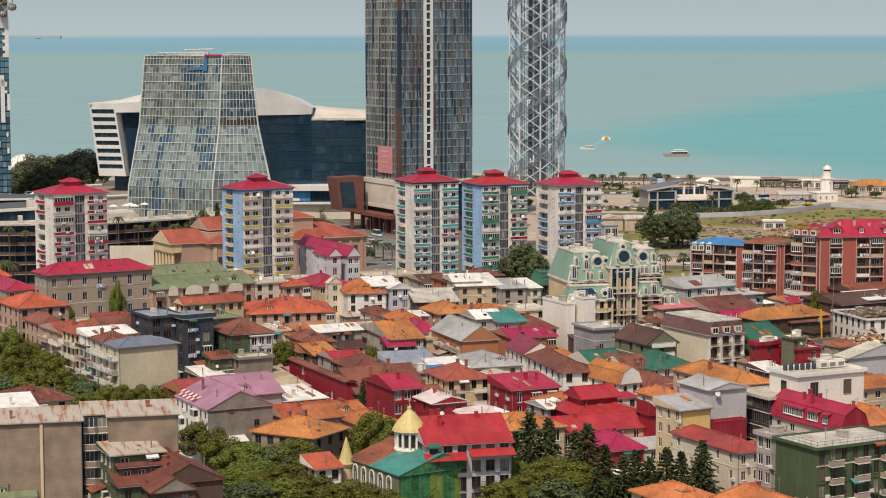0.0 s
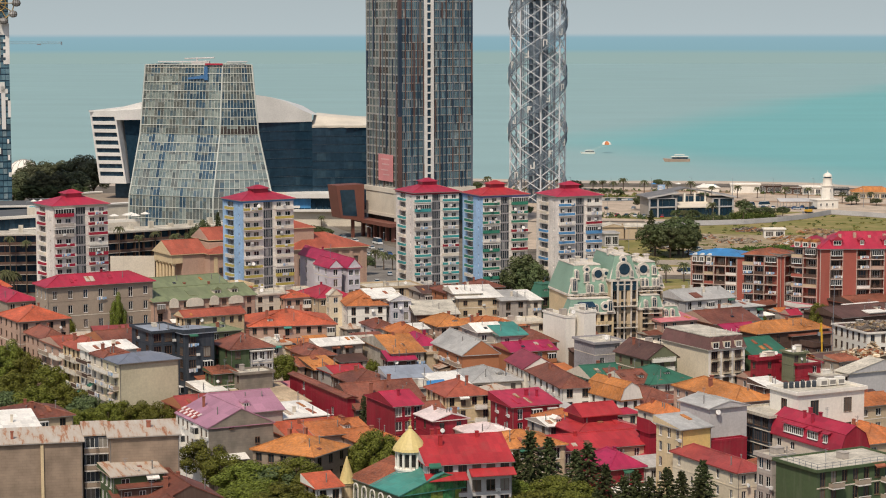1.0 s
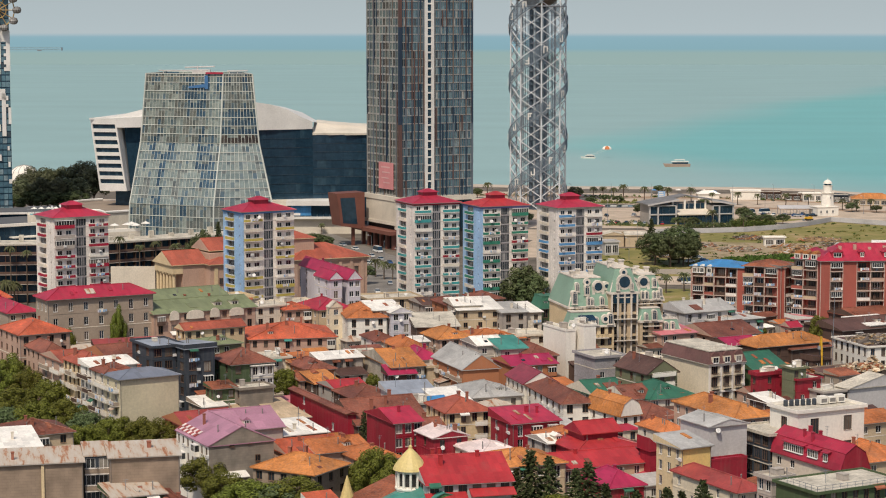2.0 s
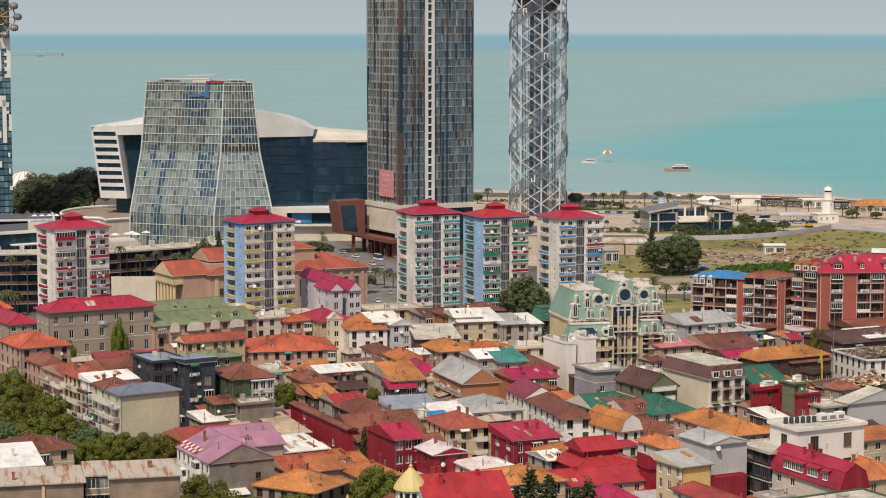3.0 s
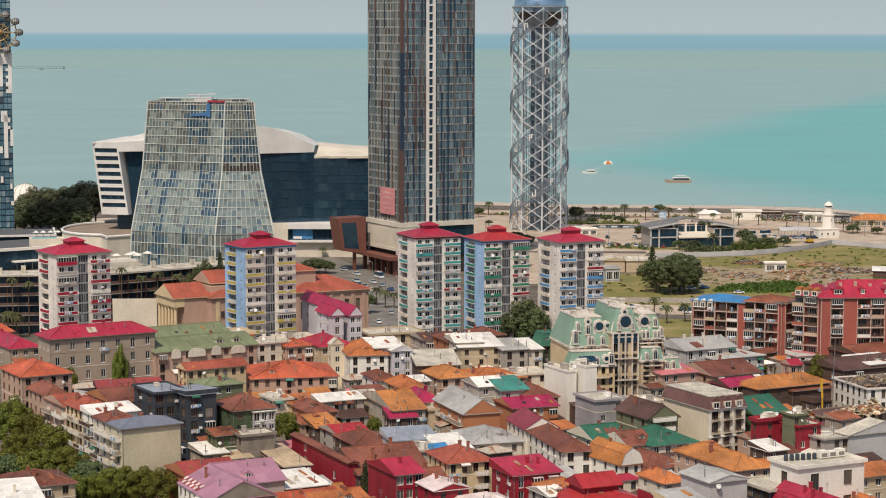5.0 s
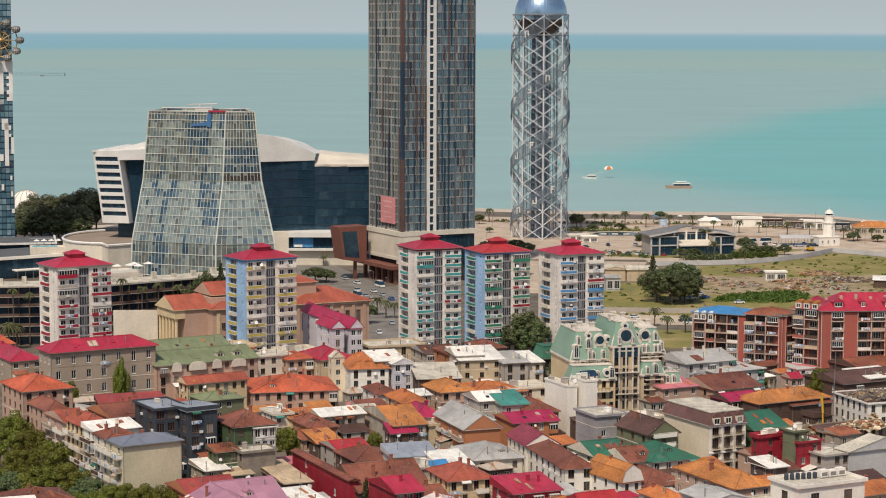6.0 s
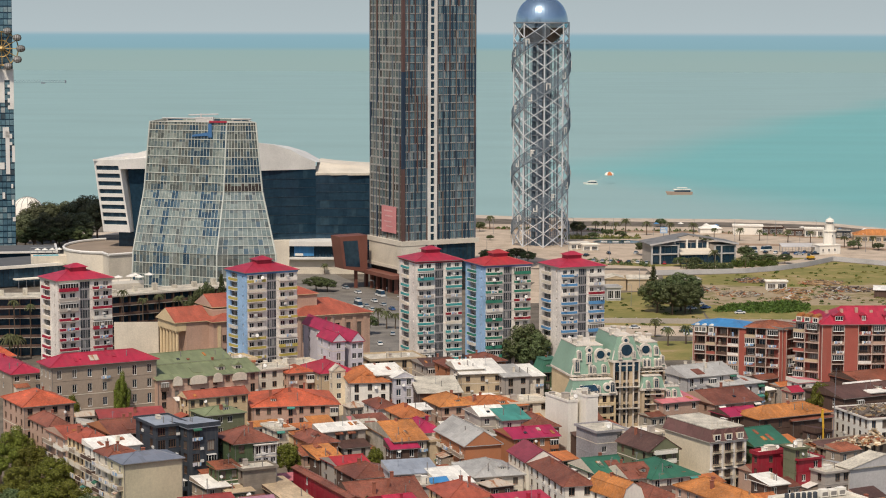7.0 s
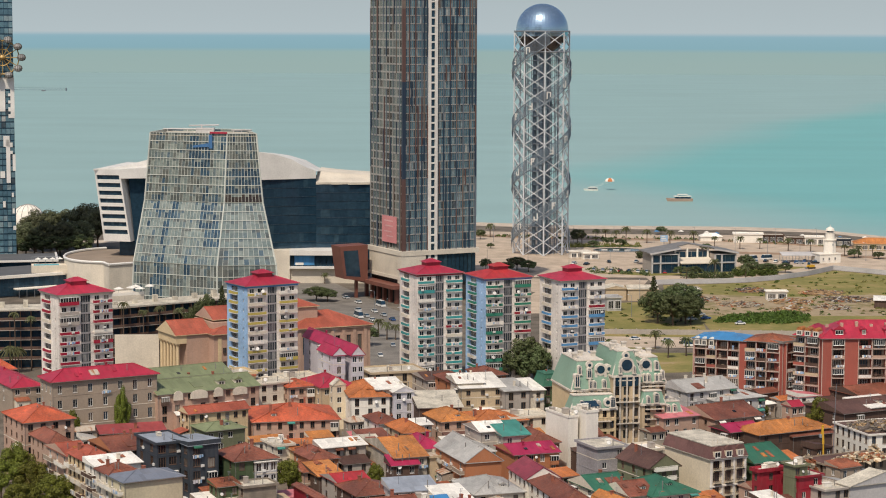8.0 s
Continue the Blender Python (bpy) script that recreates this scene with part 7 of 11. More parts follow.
    for x0, x1, y, zs in ((14.4, 22.4, -2.2, (6.9, 13.0)), (1.6, 13.2, -0.2, (15.6,)), (23.2, 31.8, -0.4, (16.9,)), (24.0, 30.0, -4.0, (5.0, 8.2, 11.0)), (31.0, 36.6, -0.2, (12.3,)), (0.0, 12.0, -4.4, (8.2,))):
        x0, x1 = nx(x0), nx(x1)
        for z in zs:
            z += lift
            s = Solid()
            s.box(x0, y - 0.3, z - 0.18, x1, y + 0.9, z)
            s.box(x0, y - 0.3, z + 0.85, x1, y - 0.22, z + 0.92, 1)
            for k in range(int((x1 - x0) / 0.4)):
                xx = x0 + 0.4 * k
                s.box(xx, y - 0.28, z, xx + 0.06, y - 0.22, z + 0.85, 1)
            part("balustrade", s, [W["trim"], M["dark"]], t)
    for x in (14.0, 16.0, 18.3, 20.6, 22.6):
        x = nx(x)
        s = Solid()
        s.box(x - 0.2, -1.7, 0, x + 0.2, -1.2, 21.4)
        part("pilaster", s, W["trim"], t)
    g = Solid()
    for k in range(4):
        xa = nx(14.5 + 2.1 * k)
        g.box(xa, -1.32, 18.5, xa + 1.3, -1.22, 21.2)
    part("attic_glass", g, GL["deep"], t)


mint_house()

# white stair towers with solar panels
for args, lab in (((37.6, 552.8, 25, 3.6, 7.9, 16), "white plastered stair tower with a rooftop solar panel"), ((32.7, 553.5, 25, 3.0, 13.0, 14.5), "white plastered blank-walled block")):
    house(*args, "flat", 0.4, "white", "felt", lab, floors=4, cols=0, side=0, blank=True, blank_side=True, stacks=0, name="white_block", over=0.15)
sp = thing("solar_panel", 37.2, 557.0, 16.4, 25, "tilted dark blue solar panel array on a roof", "solar panel")
for k in range(5):
    s = Solid()
    s.hexa([(0.95 * k, 0, 0.3), (0.95 * k + 0.9, 0, 0.3), (0.95 * k + 0.9, 2.4, 1.5), (0.95 * k, 2.4, 1.5)], [(0.95 * k, -0.03, 0.36), (0.95 * k + 0.9, -0.03, 0.36), (0.95 * k + 0.9, 2.37, 1.56), (0.95 * k, 2.37, 1.56)])
    part("panel", s, GL["deep"], sp)
s = Solid()
for k in range(3):
    s.tube((2.2 * k, 2.2, 0), (2.2 * k, 2.2, 1.4), 0.05, sides=5)
part("leg", s, M["steelgrey"], sp)

# ---------------- church ----------------


def church():
    t = thing("church", -7.8, 365.3, 0, 32, "olive church with a teal roof, golden conical dome and green sheeting", "church")
    w, d, h = 18.0, 18.2, 9.0
    s = Solid()
    left = [(1.6 + 3.05 * k, 4.6, 3.0 + 3.05 * k, 7.4) for k in range(5)]
    wall_face(s, (w, 0), (0, 1), d, 0, h, [])
    wall_face(s, (w, d), (-1, 0), w, 0, h, [])
    wall_face(s, (0, d), (0, -1), d, 0, h, left, deep=0.4)
    part("wall", s, W["olive"], t)
    s = Solid()
    net = paint("green_translucent_sheeting", (0.04, 0.175, 0.06), 0.5, spread=0.5, coarse=0.5, streak=0.5, seam=1.2, bump=0.5)
    n = 14
    for k in range(n):
        xa, xb = w * k / n, w * (k + 1) / n
        za, zb = h + 3.1 * (1 - abs(2 * xa / w - 1)), h + 3.1 * (1 - abs(2 * xb / w - 1))
        off = 0.12 * (k % 2)
        s.hexa([(xa, -off, 2.8), (xb, -off, 2.8), (xb, 0.2, 2.8), (xa, 0.2, 2.8)], [(xa, -off, za), (xb, -off, zb), (xb, 0.2, zb), (xa, 0.2, za)], 2 if k in (5, 6, 9, 11) else 0)
    s.box(0, 0, 0, w, 0.2, 2.8, 1)
    part("sheeted_front", s, [net, W["grey"], paint("yellow_green_sheeting", (0.15, 0.20, 0.035), 0.5, spread=0.5, coarse=0.5, streak=0.5, seam=1.2, bump=0.5)], t, "front covered with green ribbed sheeting")
    for q in left:
        y = d - (q[0] + q[2]) / 2
        part("window", window_mesh(1.3, 2.7), None, t, at=pose(0.35, y, 4.6, 0, 0, -90))
        a = Solid()
        a.box(-0.14, y - 0.95, 4.3, 0.0, y - 0.68, 7.7)
        a.box(-0.14, y + 0.68, 4.3, 0.0, y + 0.95, 7.7)
        for k in range(8):
            a0, a1 = math.pi * k / 8, math.pi * (k + 1) / 8
            a.hexa([(-0.14, y + 0.68 * math.cos(a0), 7.4 + 0.8 * math.sin(a0)), (-0.14, y + 0.68 * math.cos(a1), 7.4 + 0.8 * math.sin(a1)), (0.0, y + 0.68 * math.cos(a1), 7.4 + 0.8 * math.sin(a1)), (0.0, y + 0.68 * math.cos(a0), 7.4 + 0.8 * math.sin(a0))],
                   [(-0.14, y + 0.95 * math.cos(a0), 7.4 + 1.1 * math.sin(a0)), (-0.14, y + 0.95 * math.cos(a1), 7.4 + 1.1 * math.sin(a1)), (0.0, y + 0.95 * math.cos(a1), 7.4 + 1.1 * math.sin(a1)), (0.0, y + 0.95 * math.cos(a0), 7.4 + 1.1 * math.sin(a0))])
        part("arch_surround", a, W["white"], t, "white arched window surround")
    r = roof_solid("gable_y", w, d * 0.55, 3.1, 0.4)
    part("roof", r, [R["teal"], R["teal"], net], t, at=pose(0, 0, h))
    r = roof_solid("gable_y", w, d * 0.45, 3.0, 0.3)
    part("old_roof", r, [R["rust"], M["gutter"], W["olive"]], t, "rust-brown older roof", at=pose(0, d * 0.55, h))
    # drum and cone
    cone = 0.9
    s = Solid()
    cx, cy = 7.82, 9.5
    s.lathe([(2.7, 9), (2.7, 12.2), (2.9, 12.3), (2.9, 12.6), (2.25, 12.65), (2.25, 15.6), (2.85, 15.7), (2.85, 16.2)], 24, cx=cx, cy=cy)
    drum = part("drum", s, W["white"], t, "white arcaded drum", at=pose(0, 0, -cone))
    s = Solid()
    s.tube((0, 0, 12.6), (0, 0, 15.7), 0.24, sides=8)
    col = s.mesh("column", W["white"])
    for k in range(12):
        a = 2 * math.pi * k / 12
        part("column", col, None, drum, at=pose(cx + 2.55 * math.cos(a), cy + 2.55 * math.sin(a), 0))
    s = Solid()
    for k in range(12):
        a = 2 * math.pi * (k + 0.5) / 12
        c, q = math.cos(a), math.sin(a)
        o = Vector((cx + 2.3 * c, cy + 2.3 * q, 13.0))
        u = Vector((-q, c, 0)) * 0.36
        nn = Vector((c, q, 0)) * 0.05
        s.hexa([tuple(o - u), tuple(o + u), tuple(o + u + nn), tuple(o - u + nn)], [tuple(o - u + Vector((0, 0, 2.3))), tuple(o + u + Vector((0, 0, 2.3))), tuple(o + u + nn + Vector((0, 0, 2.3))), tuple(o - u + nn + Vector((0, 0, 2.3)))])
    part("drum_window", s, M["dark"], t, at=pose(0, 0, -cone))
    s = Solid()
    s.lathe([(3.3, 15.9), (3.1, 16.4), (2.4, 17.4), (1.25, 18.8), (0.35, 19.7), (0.2, 19.9)], 16, cx=cx, cy=cy)
    s.lathe([(0.15, 19.6), (0.36, 19.85), (0.36, 20.1), (0.1, 20.4)], 12, cx=cx, cy=cy)
    s.tube((cx, cy, 20.3), (cx, cy, 21.8), 0.06, sides=5)
    s.tube((cx - 0.4, cy, 21.3), (cx + 0.4, cy, 21.3), 0.05, sides=5)
    part("dome", s, R["gold"], t, "golden conical dome", at=pose(0, 0, -cone))
    # small belfry at the far corner
    s = Solid()
    bx, by = -0.6, 18.3
    s.lathe([(1.15, 0), (1.15, 7.6), (1.45, 7.8), (1.45, 8.2)], 12, cx=bx, cy=by)
    part("belfry", s, W["cream"], t)
    s = Solid()
    s.lathe([(1.65, 8.2), (1.5, 8.4), (0.85, 10.6), (0.1, 13.1)], 12, cx=bx, cy=by)
    part("belfry_cone", s, R["gold"], t, "golden pointed cap")


church()

# ---------------- shore: lighthouse, pavilions, low walls ----------------


def lighthouse():
    t = thing("lighthouse", 194.3, 1052, 0, 20, "white octagonal lighthouse with a lantern and a low keeper's wing", "lighthouse")
    s = Solid()
    s.box(-7.5, -3.4, 0, 4.5, 4.5, 4.4)
    s.box(-7.8, -3.7, 4.4, 4.8, 4.8, 4.8)
    part("base", s, W["white"], t)
    for k in range(3):
        part("window", window_mesh(1.0, 1.4), None, t, at=pose(-5.5 + 3.4 * k, -3.42, 1.5))
    s = Solid()
    s.lathe([(3.5, 0), (3.15, 8), (2.95, 11.2), (3.5, 11.4), (3.5, 11.8)], 8)
    part("shaft", s, W["white"], t)
    s = Solid()
    for k in range(12):
        a = 2 * math.pi * k / 12
        s.tube((3.4 * math.cos(a), 3.4 * math.sin(a), 11.8), (3.4 * math.cos(a), 3.4 * math.sin(a), 12.8), 0.05, sides=4)
        a1 = 2 * math.pi * (k + 1) / 12
        s.tube((3.4 * math.cos(a), 3.4 * math.sin(a), 12.8), (3.4 * math.cos(a1), 3.4 * math.sin(a1), 12.8), 0.05, sides=4)
    part("gallery_rail", s, W["white"], t)
    s = Solid()
    s.lathe([(2.35, 11.8), (2.3, 14.9), (2.5, 15.1), (2.5, 15.3)], 12)
    part("lantern_wall", s, W["white"], t)
    s = Solid()
    s.lathe([(1.75, 15.3), (1.75, 16.2)], 12)
    part("lantern_glass", s, GL["deep"], t)
    s = Solid()
    s.lathe([(2.3, 16.1), (1.95, 17.2), (0.9, 17.9), (0.15, 18.2), (0.12, 19.2)], 12)
    part("lantern_dome", s, W["white"], t)
    for z in (5.5, 8.6):
        part("window", window_mesh(0.7, 1.3), None, t, at=pose(0, -3.1, z))


lighthouse()


def pavilion(x, y, yaw, w, d, h, label, wall="white", cover="white", glass=True, roof="flat", rise=0.4):
    t = thing("pavilion", x, y, 0, yaw, label, "pavilion", "seafront pavilions")
    s = Solid()
    s.box(0, 0, 0, w, d, h)
    part("wall", s, W[wall], t)
    part("roof", roof_solid(roof, w, d, rise, 0.5), [R[cover], W[wall], W[wall]], t, at=pose(0, 0, h))
    if glass:
        n = max(2, int(w / 3.2))
        for k in range(n):
            part("window", window_mesh(w / n * 0.75, h * 0.6), None, t, at=pose(w * (k + 0.5) / n, -0.04, h * 0.18))
    return t


pavilion(158.5, 1146, -6, 16, 9, 4.6, "long white walled beach club with a flat roof", glass=False)
pavilion(174.5, 1148, -2, 12, 9, 3.8, "timber beach bar under a pale flat roof", "brown", "felt")
pavilion(187, 1140, -8, 9, 8, 3.2, "open dark timber beach bar under a felt roof", "brown", "felt")
pavilion(196, 1134, -8, 10, 8, 4.2, "white square beach house")
pavilion(208, 1130, -8, 12, 9, 3.6, "dark glazed beach club with a pale roof", "charcoal", "felt")
pavilion(141, 1152, 3, 12, 6, 2.6, "white arched beach tent", roof="hip", rise=1.6, glass=False)
pavilion(218, 1108, -6, 22, 12, 3.6, "beach restaurant with an orange tiled roof", "sand", "tan", True, "hip", 2.6)
pavilion(250, 1105, -6, 18, 12, 3.6, "dark timber beach hall", "brown", "umber", True, "hip", 2.0)
pavilion(64, 1066, 14, 10, 4, 3.2, "white ticket kiosk beside the lattice tower", "white", "grey")
pavilion(69.5, 902, 4, 9, 11, 5.0, "sand-coloured shed with a pale sheet roof", "sand", "felt", False, "gable_y", 1.2)
pavilion(79, 901, 2, 13, 11, 5.0, "low shed with a pale sheet roof", "sand", "felt", False, "gable_x", 1.2)
pavilion(67.5, 868, 10, 6, 8, 5.5, "pale blue-grey kiosk hut", "lightgrey", "grey", True)
pavilion(101, 910, 6, 11, 8, 3.6, "flat-roofed white guard building", "grey", "white", True)
pavilion(140, 905, 0, 9, 4, 3.6, "white site cabins on the waste ground", "white", "white", True)
pavilion(182, 880, -12, 14, 9, 3.2, "open black shed with a white sheet roof", "brown", "white", False, "shed_front", 1.0)


def modern_hall():
    t = thing("exhibition_hall", 99, 1000, 0, 12, "low grey modern hall with glass corner wings and a folded roof", "public building")
    for x0, w, h in ((0, 14, 10.4), (32, 11, 10.0)):
        for k in range(4):
            for lev in (0, 1):
                g = Solid()
                xa, xb = x0 + 0.5 + (w - 1) * k / 4, x0 + 0.5 + (w - 1) * (k + 1) / 4
                g.box(xa + 0.06, 0.5, 0.3 + lev * (h - 1.4) / 2, xb - 0.06, 0.7, lev * (h - 1.4) / 2 + (h - 1.4) / 2 - 0.1)
                part("pane", g, GL["deep"], t)
        s = Solid()
        s.box(x0 + 0.4, 0.75, 0, x0 + w - 0.4, 16, h - 1.2)
        part("wing_body", s, W["grey"], t)
        s = Solid()
        for xx in (x0, x0 + w * 0.30, x0 + w - 0.7):
            s.box(xx, 0, 0, xx + 0.7, 0.9, h - 1.0)
        s.box(x0, 0, h * 0.46, x0 + w, 0.9, h * 0.46 + 0.5)
        s.box(x0, 0, h - 1.4, x0 + w, 0.9, h - 1.0)
        part("frame", s, W["lightgrey"], t)
    # folded roof slab: low over the corners, high over the middle
    ridge, slab = 13.0, 0.55
    for a, b in (((-1.0, 9.4), (21.5, ridge)), ((44.0, 9.2), (21.5, ridge))):
        s = Solid()
        inner = (14.6, 31.4)[a[0] > 20]
        f = (inner - a[0]) / (b[0] - a[0])
        zi = a[1] + (b[1] - a[1]) * f
        lo = [(a[0], -0.8, a[1]), (inner, -0.8, zi), (inner, 7.0, zi), (b[0], 9.0, b[1]), (b[0], 18, b[1]), (a[0], 18, a[1])]
        s.hexa(lo if a[0] < 20 else lo[::-1], [(q[0], q[1], q[2] + slab) for q in (lo if a[0] < 20 else lo[::-1])])
        part("roof", s, paint("dark_grey_standing_seam", (0.19, 0.185, 0.18), 0.55, seam=0.6), t)
        s = Solid()
        s.hexa([(a[0], -0.95, a[1] - 0.2), (inner, -0.95, zi - 0.2), (inner, -0.82, zi - 0.2), (a[0], -0.82, a[1] - 0.2)], [(a[0], -0.95, a[1] + 0.6), (inner, -0.95, zi + 0.6), (inner, -0.82, zi + 0.6), (a[0], -0.82, a[1] + 0.6)])
        part("fascia", s, W["lightgrey"], t)
    s = Solid()
    s.box(14, 9.5, 0, 32, 17, 9.6)
    part("middle_body", s, W["grey"], t)
    for k in range(6):
        s = Solid()
        s.box(14.4 + 2.95 * k, 9.2, 6.6, 17.0 + 2.95 * k, 9.45, 9.4)
        part("pane", s, GL["deep"], t)
    for xx in (14.2, 20.4, 25.6, 31.0):
        s = Solid()
        s.box(xx, 8.4, 0, xx + 0.8, 9.2, 11.0)
        part("post", s, W["white"], t)
    s = Solid()
    s.hexa([(14.2, -2.0, 4.6), (32, -2.0, 4.6), (32, 9, 6.2), (14.2, 9, 6.2)], [(14.2, -2.0, 5.1), (32, -2.0, 5.1), (32, 9, 6.7), (14.2, 9, 6.7)])
    part("entrance_canopy", s, W["offwhite"], t)
    for k in range(9):
        s = Solid()
        s.box(14.6 + 1.9 * k, -1.5, 0, 16.3 + 1.9 * k, -1.35, 4.4)
        part("pane", s, GL["deep"], t)


modern_hall()

WALLPTS = [(96, 958), (104.8, 960.7), (123.5, 963.4), (140, 968.1), (157.6, 979.4), (173.7, 995.5), (190.3, 1019), (203.3, 1007.8), (219.2, 992.3), (260, 960)]
s = Solid()
for (xa, ya), (xb, yb) in zip(WALLPTS, WALLPTS[1:]):
    s.hexa([(xa, ya, 0), (xb, yb, 0), (xb, yb + 0.5, 0), (xa, ya + 0.5, 0)], [(xa, ya, 2.2), (xb, yb, 2.2), (xb, yb + 0.5, 2.2), (xa, ya + 0.5, 2.2)])
tagged(new("boundary_wall", s.mesh("boundary_wall", W["lightgrey"])), "curving pale concrete boundary wall", "wall", kind="structure")


def sheet(name, pts, z, mat, label, category):
    s = Solid()
    s.poly([(p[0], p[1], z) for p in pts])
    return tagged(new(name, s.mesh(name, mat)), label, category, kind="structure")


def patchwork(name, cols, scale, rough=0.95):
    """Ground cover in uneven patches: tones by a broad, a middle and a fine noise together."""
    m, n, l, bsdf = nodes_of(name)
    geo = n.new("ShaderNodeNewGeometry")
    total = None
    for sc, amt in ((scale, 1.0), (scale * 5, 0.55), (scale * 30, 0.3)):
        nz = n.new("ShaderNodeTexNoise")
        nz.inputs["Scale"].default_value = sc
        nz.inputs["Detail"].default_value = 6
        l.new(geo.outputs["Position"], nz.inputs["Vector"])
        mu = n.new("ShaderNodeMath")
        mu.operation = "MULTIPLY_ADD"
        l.new(nz.outputs[0], mu.inputs[0])
        mu.inputs[1].default_value = amt / 1.85
        if total is None:
            mu.inputs[2].default_value = 0.0
        else:
            l.new(total, mu.inputs[2])
        total = mu.outputs[0]
    ramp = n.new("ShaderNodeValToRGB")
    el = ramp.color_ramp.elements
    while len(el) < len(cols):
        el.new(0.5)
    for k, c in enumerate(cols):
        el[k].position = 0.36 + 0.28 * k / (len(cols) - 1)
        el[k].color = (*c, 1)
    l.new(total, ramp.inputs[0])
    l.new(ramp.outputs[0], bsdf.inputs["Base Color"])
    bsdf.inputs["Roughness"].default_value = rough
    return m


grass = patchwork("dry_meadow_grass", [(0.37, 0.275, 0.165), (0.28, 0.22, 0.08), (0.205, 0.185, 0.05), (0.165, 0.158, 0.04), (0.26, 0.21, 0.085)], 0.035)
scrub = patchwork("green_scrub", [(0.13, 0.13, 0.04), (0.055, 0.10, 0.022), (0.07, 0.12, 0.025), (0.03, 0.06, 0.016)], 0.08)
earth = patchwork("bare_earth", [(0.15, 0.145, 0.05), (0.26, 0.20, 0.11), (0.36, 0.28, 0.185), (0.24, 0.19, 0.09), (0.14, 0.14, 0.045)], 0.05)
sheet("paving", [(-60, 985), (95, 985), (96, 964), (125, 966), (140, 970), (158, 982), (174, 998), (190, 1022), (204, 1011), (260, 965), (320, 1050), (250, 1130), (218, 1172), (173, 1186), (72, 1192), (20, 1206), (-90, 1200)], 0.03, M["paving"], "pale stone promenade paving", "pavement")
sheet("lawn", [(92, 850), (250, 850), (260, 958), (219, 990), (203, 1005), (190, 1016), (173, 993), (157, 977), (140, 966), (123, 961), (100, 956)], 0.03, grass, "dry meadow grass on the waste ground", "grass")
sheet("waste_ground", [(96, 856), (205, 856), (225, 905), (190, 925), (150, 915), (110, 925), (98, 900)], 0.05, earth, "bare earth with rubble", "ground")
sheet("green_bank", [(104, 772), (230, 760), (250, 862), (98, 858), (104, 838)], 0.045, grass, "green weedy bank", "grass")
sheet("road", [(56, 770), (232, 762), (234, 788), (56, 797)], 0.07, M["paving"], "pale concrete back road with parked cars", "road")
sheet("verge", [(70, 712), (96, 716), (98, 757), (74, 757)], 0.05, grass, "weedy grass strip between the road and the houses", "grass")
sheet("verge", [(56, 760), (100, 775), (104, 838), (92, 900), (62, 890)], 0.03, grass, "grass verge by the parking road", "grass")
sheet("road", [(-42, 700), (-12, 712), (0, 760), (-4, 830), (-22, 870), (-52, 960), (-92, 960), (-62, 880), (-40, 800)], 0.03, M["asphalt"], "grey asphalt boulevard with parked cars", "road")
sheet("road", [(-10, 985), (95, 975), (92, 960), (60, 900), (40, 860), (24, 860), (40, 930), (-12, 965)], 0.04, M["paving"], "pale concrete service road", "road")
sheet("street", [(-118, 505), (-84, 445), (-70, 420), (-88, 414), (-108, 448), (-132, 500)], 0.03, M["asphalt"], "asphalt street under trees", "road")

brownearth = paint("reddish_brown_gravel", (0.30, 0.205, 0.135), 0.95, spread=0.3, streak=0.0)
sheet("promenade_bed", [(-60, 1168), (20, 1172), (72, 1158), (150, 1152), (215, 1120), (300, 1082), (305, 1092), (220, 1132), (150, 1164), (72, 1172), (20, 1186), (-60, 1184)], 0.05, brownearth, "reddish gravel planting bed along the beach", "ground")
sheet("promenade_bed", [(120, 1098), (205, 1078), (270, 1040), (274, 1048), (207, 1088), (120, 1108)], 0.05, brownearth, "reddish gravel path edge", "ground")
sheet("lawn", [(70, 1002), (97, 992), (150, 1000), (180, 1030), (150, 1042), (140, 1020), (98, 1010)], 0.05, grass, "lawn round the modern hall", "grass")
sheet("lawn", [(62, 1118), (104, 1122), (106, 1130), (62, 1128)], 0.05, scrub, "reed bed beside the pool", "grass")
pool = Solid()
pool.lathe([(13, 0.02), (13, 0.35), (12.2, 0.4), (12.2, 0.2)], 40)
ob = single("pool", pool, [M["gutter"]], 91, 1104, 0, 0, "round ornamental pool with a stone rim", "pool")
ob.scale = (1.0, 0.75, 1.0)
pw = Solid()
pw.lathe([(12.1, 0.2), (12.1, 0.3)], 40)
part("water_surface", pw, GL["deep"], ob)
for k in range(3):
    fb = Solid()
    fb.box(-1.6, -0.4, 0.3, 1.6, 0.4, 0.7)
    single("fountain_raft", fb, W["white"], 84 + 6 * k, 1103 - k, 0.05, 8 * k, "white floating fountain raft in the pool", "fountain", "fountain rafts")

# pale dome in the park
t = thing("park_dome", -238, 1180, 3.2, 0, "large white ribbed dome behind the trees", "dome")
s = Solid()
s.lathe([(9.4, -3.2), (9.4, 5.0), (8.6, 8.0), (7.2, 10.6), (4.6, 12.6), (1.5, 13.6), (0.2, 13.8)], 28)
part("shell", s, W["white"], t)
for k in range(14):
    a = 2 * math.pi * k / 14
    r2 = Solid()
    for (ra, za), (rb, zb) in zip([(9.0, 6.0), (8.6, 8.0), (7.2, 10.6), (4.6, 12.6), (1.5, 13.6)], [(8.6, 8.0), (7.2, 10.6), (4.6, 12.6), (1.5, 13.6), (0.2, 13.8)]):
        r2.tube((ra * math.cos(a), ra * math.sin(a), za), (rb * math.cos(a), rb * math.sin(a), zb), 0.18, sides=4, caps=False)
    part("rib", r2, M["gutter"], t)

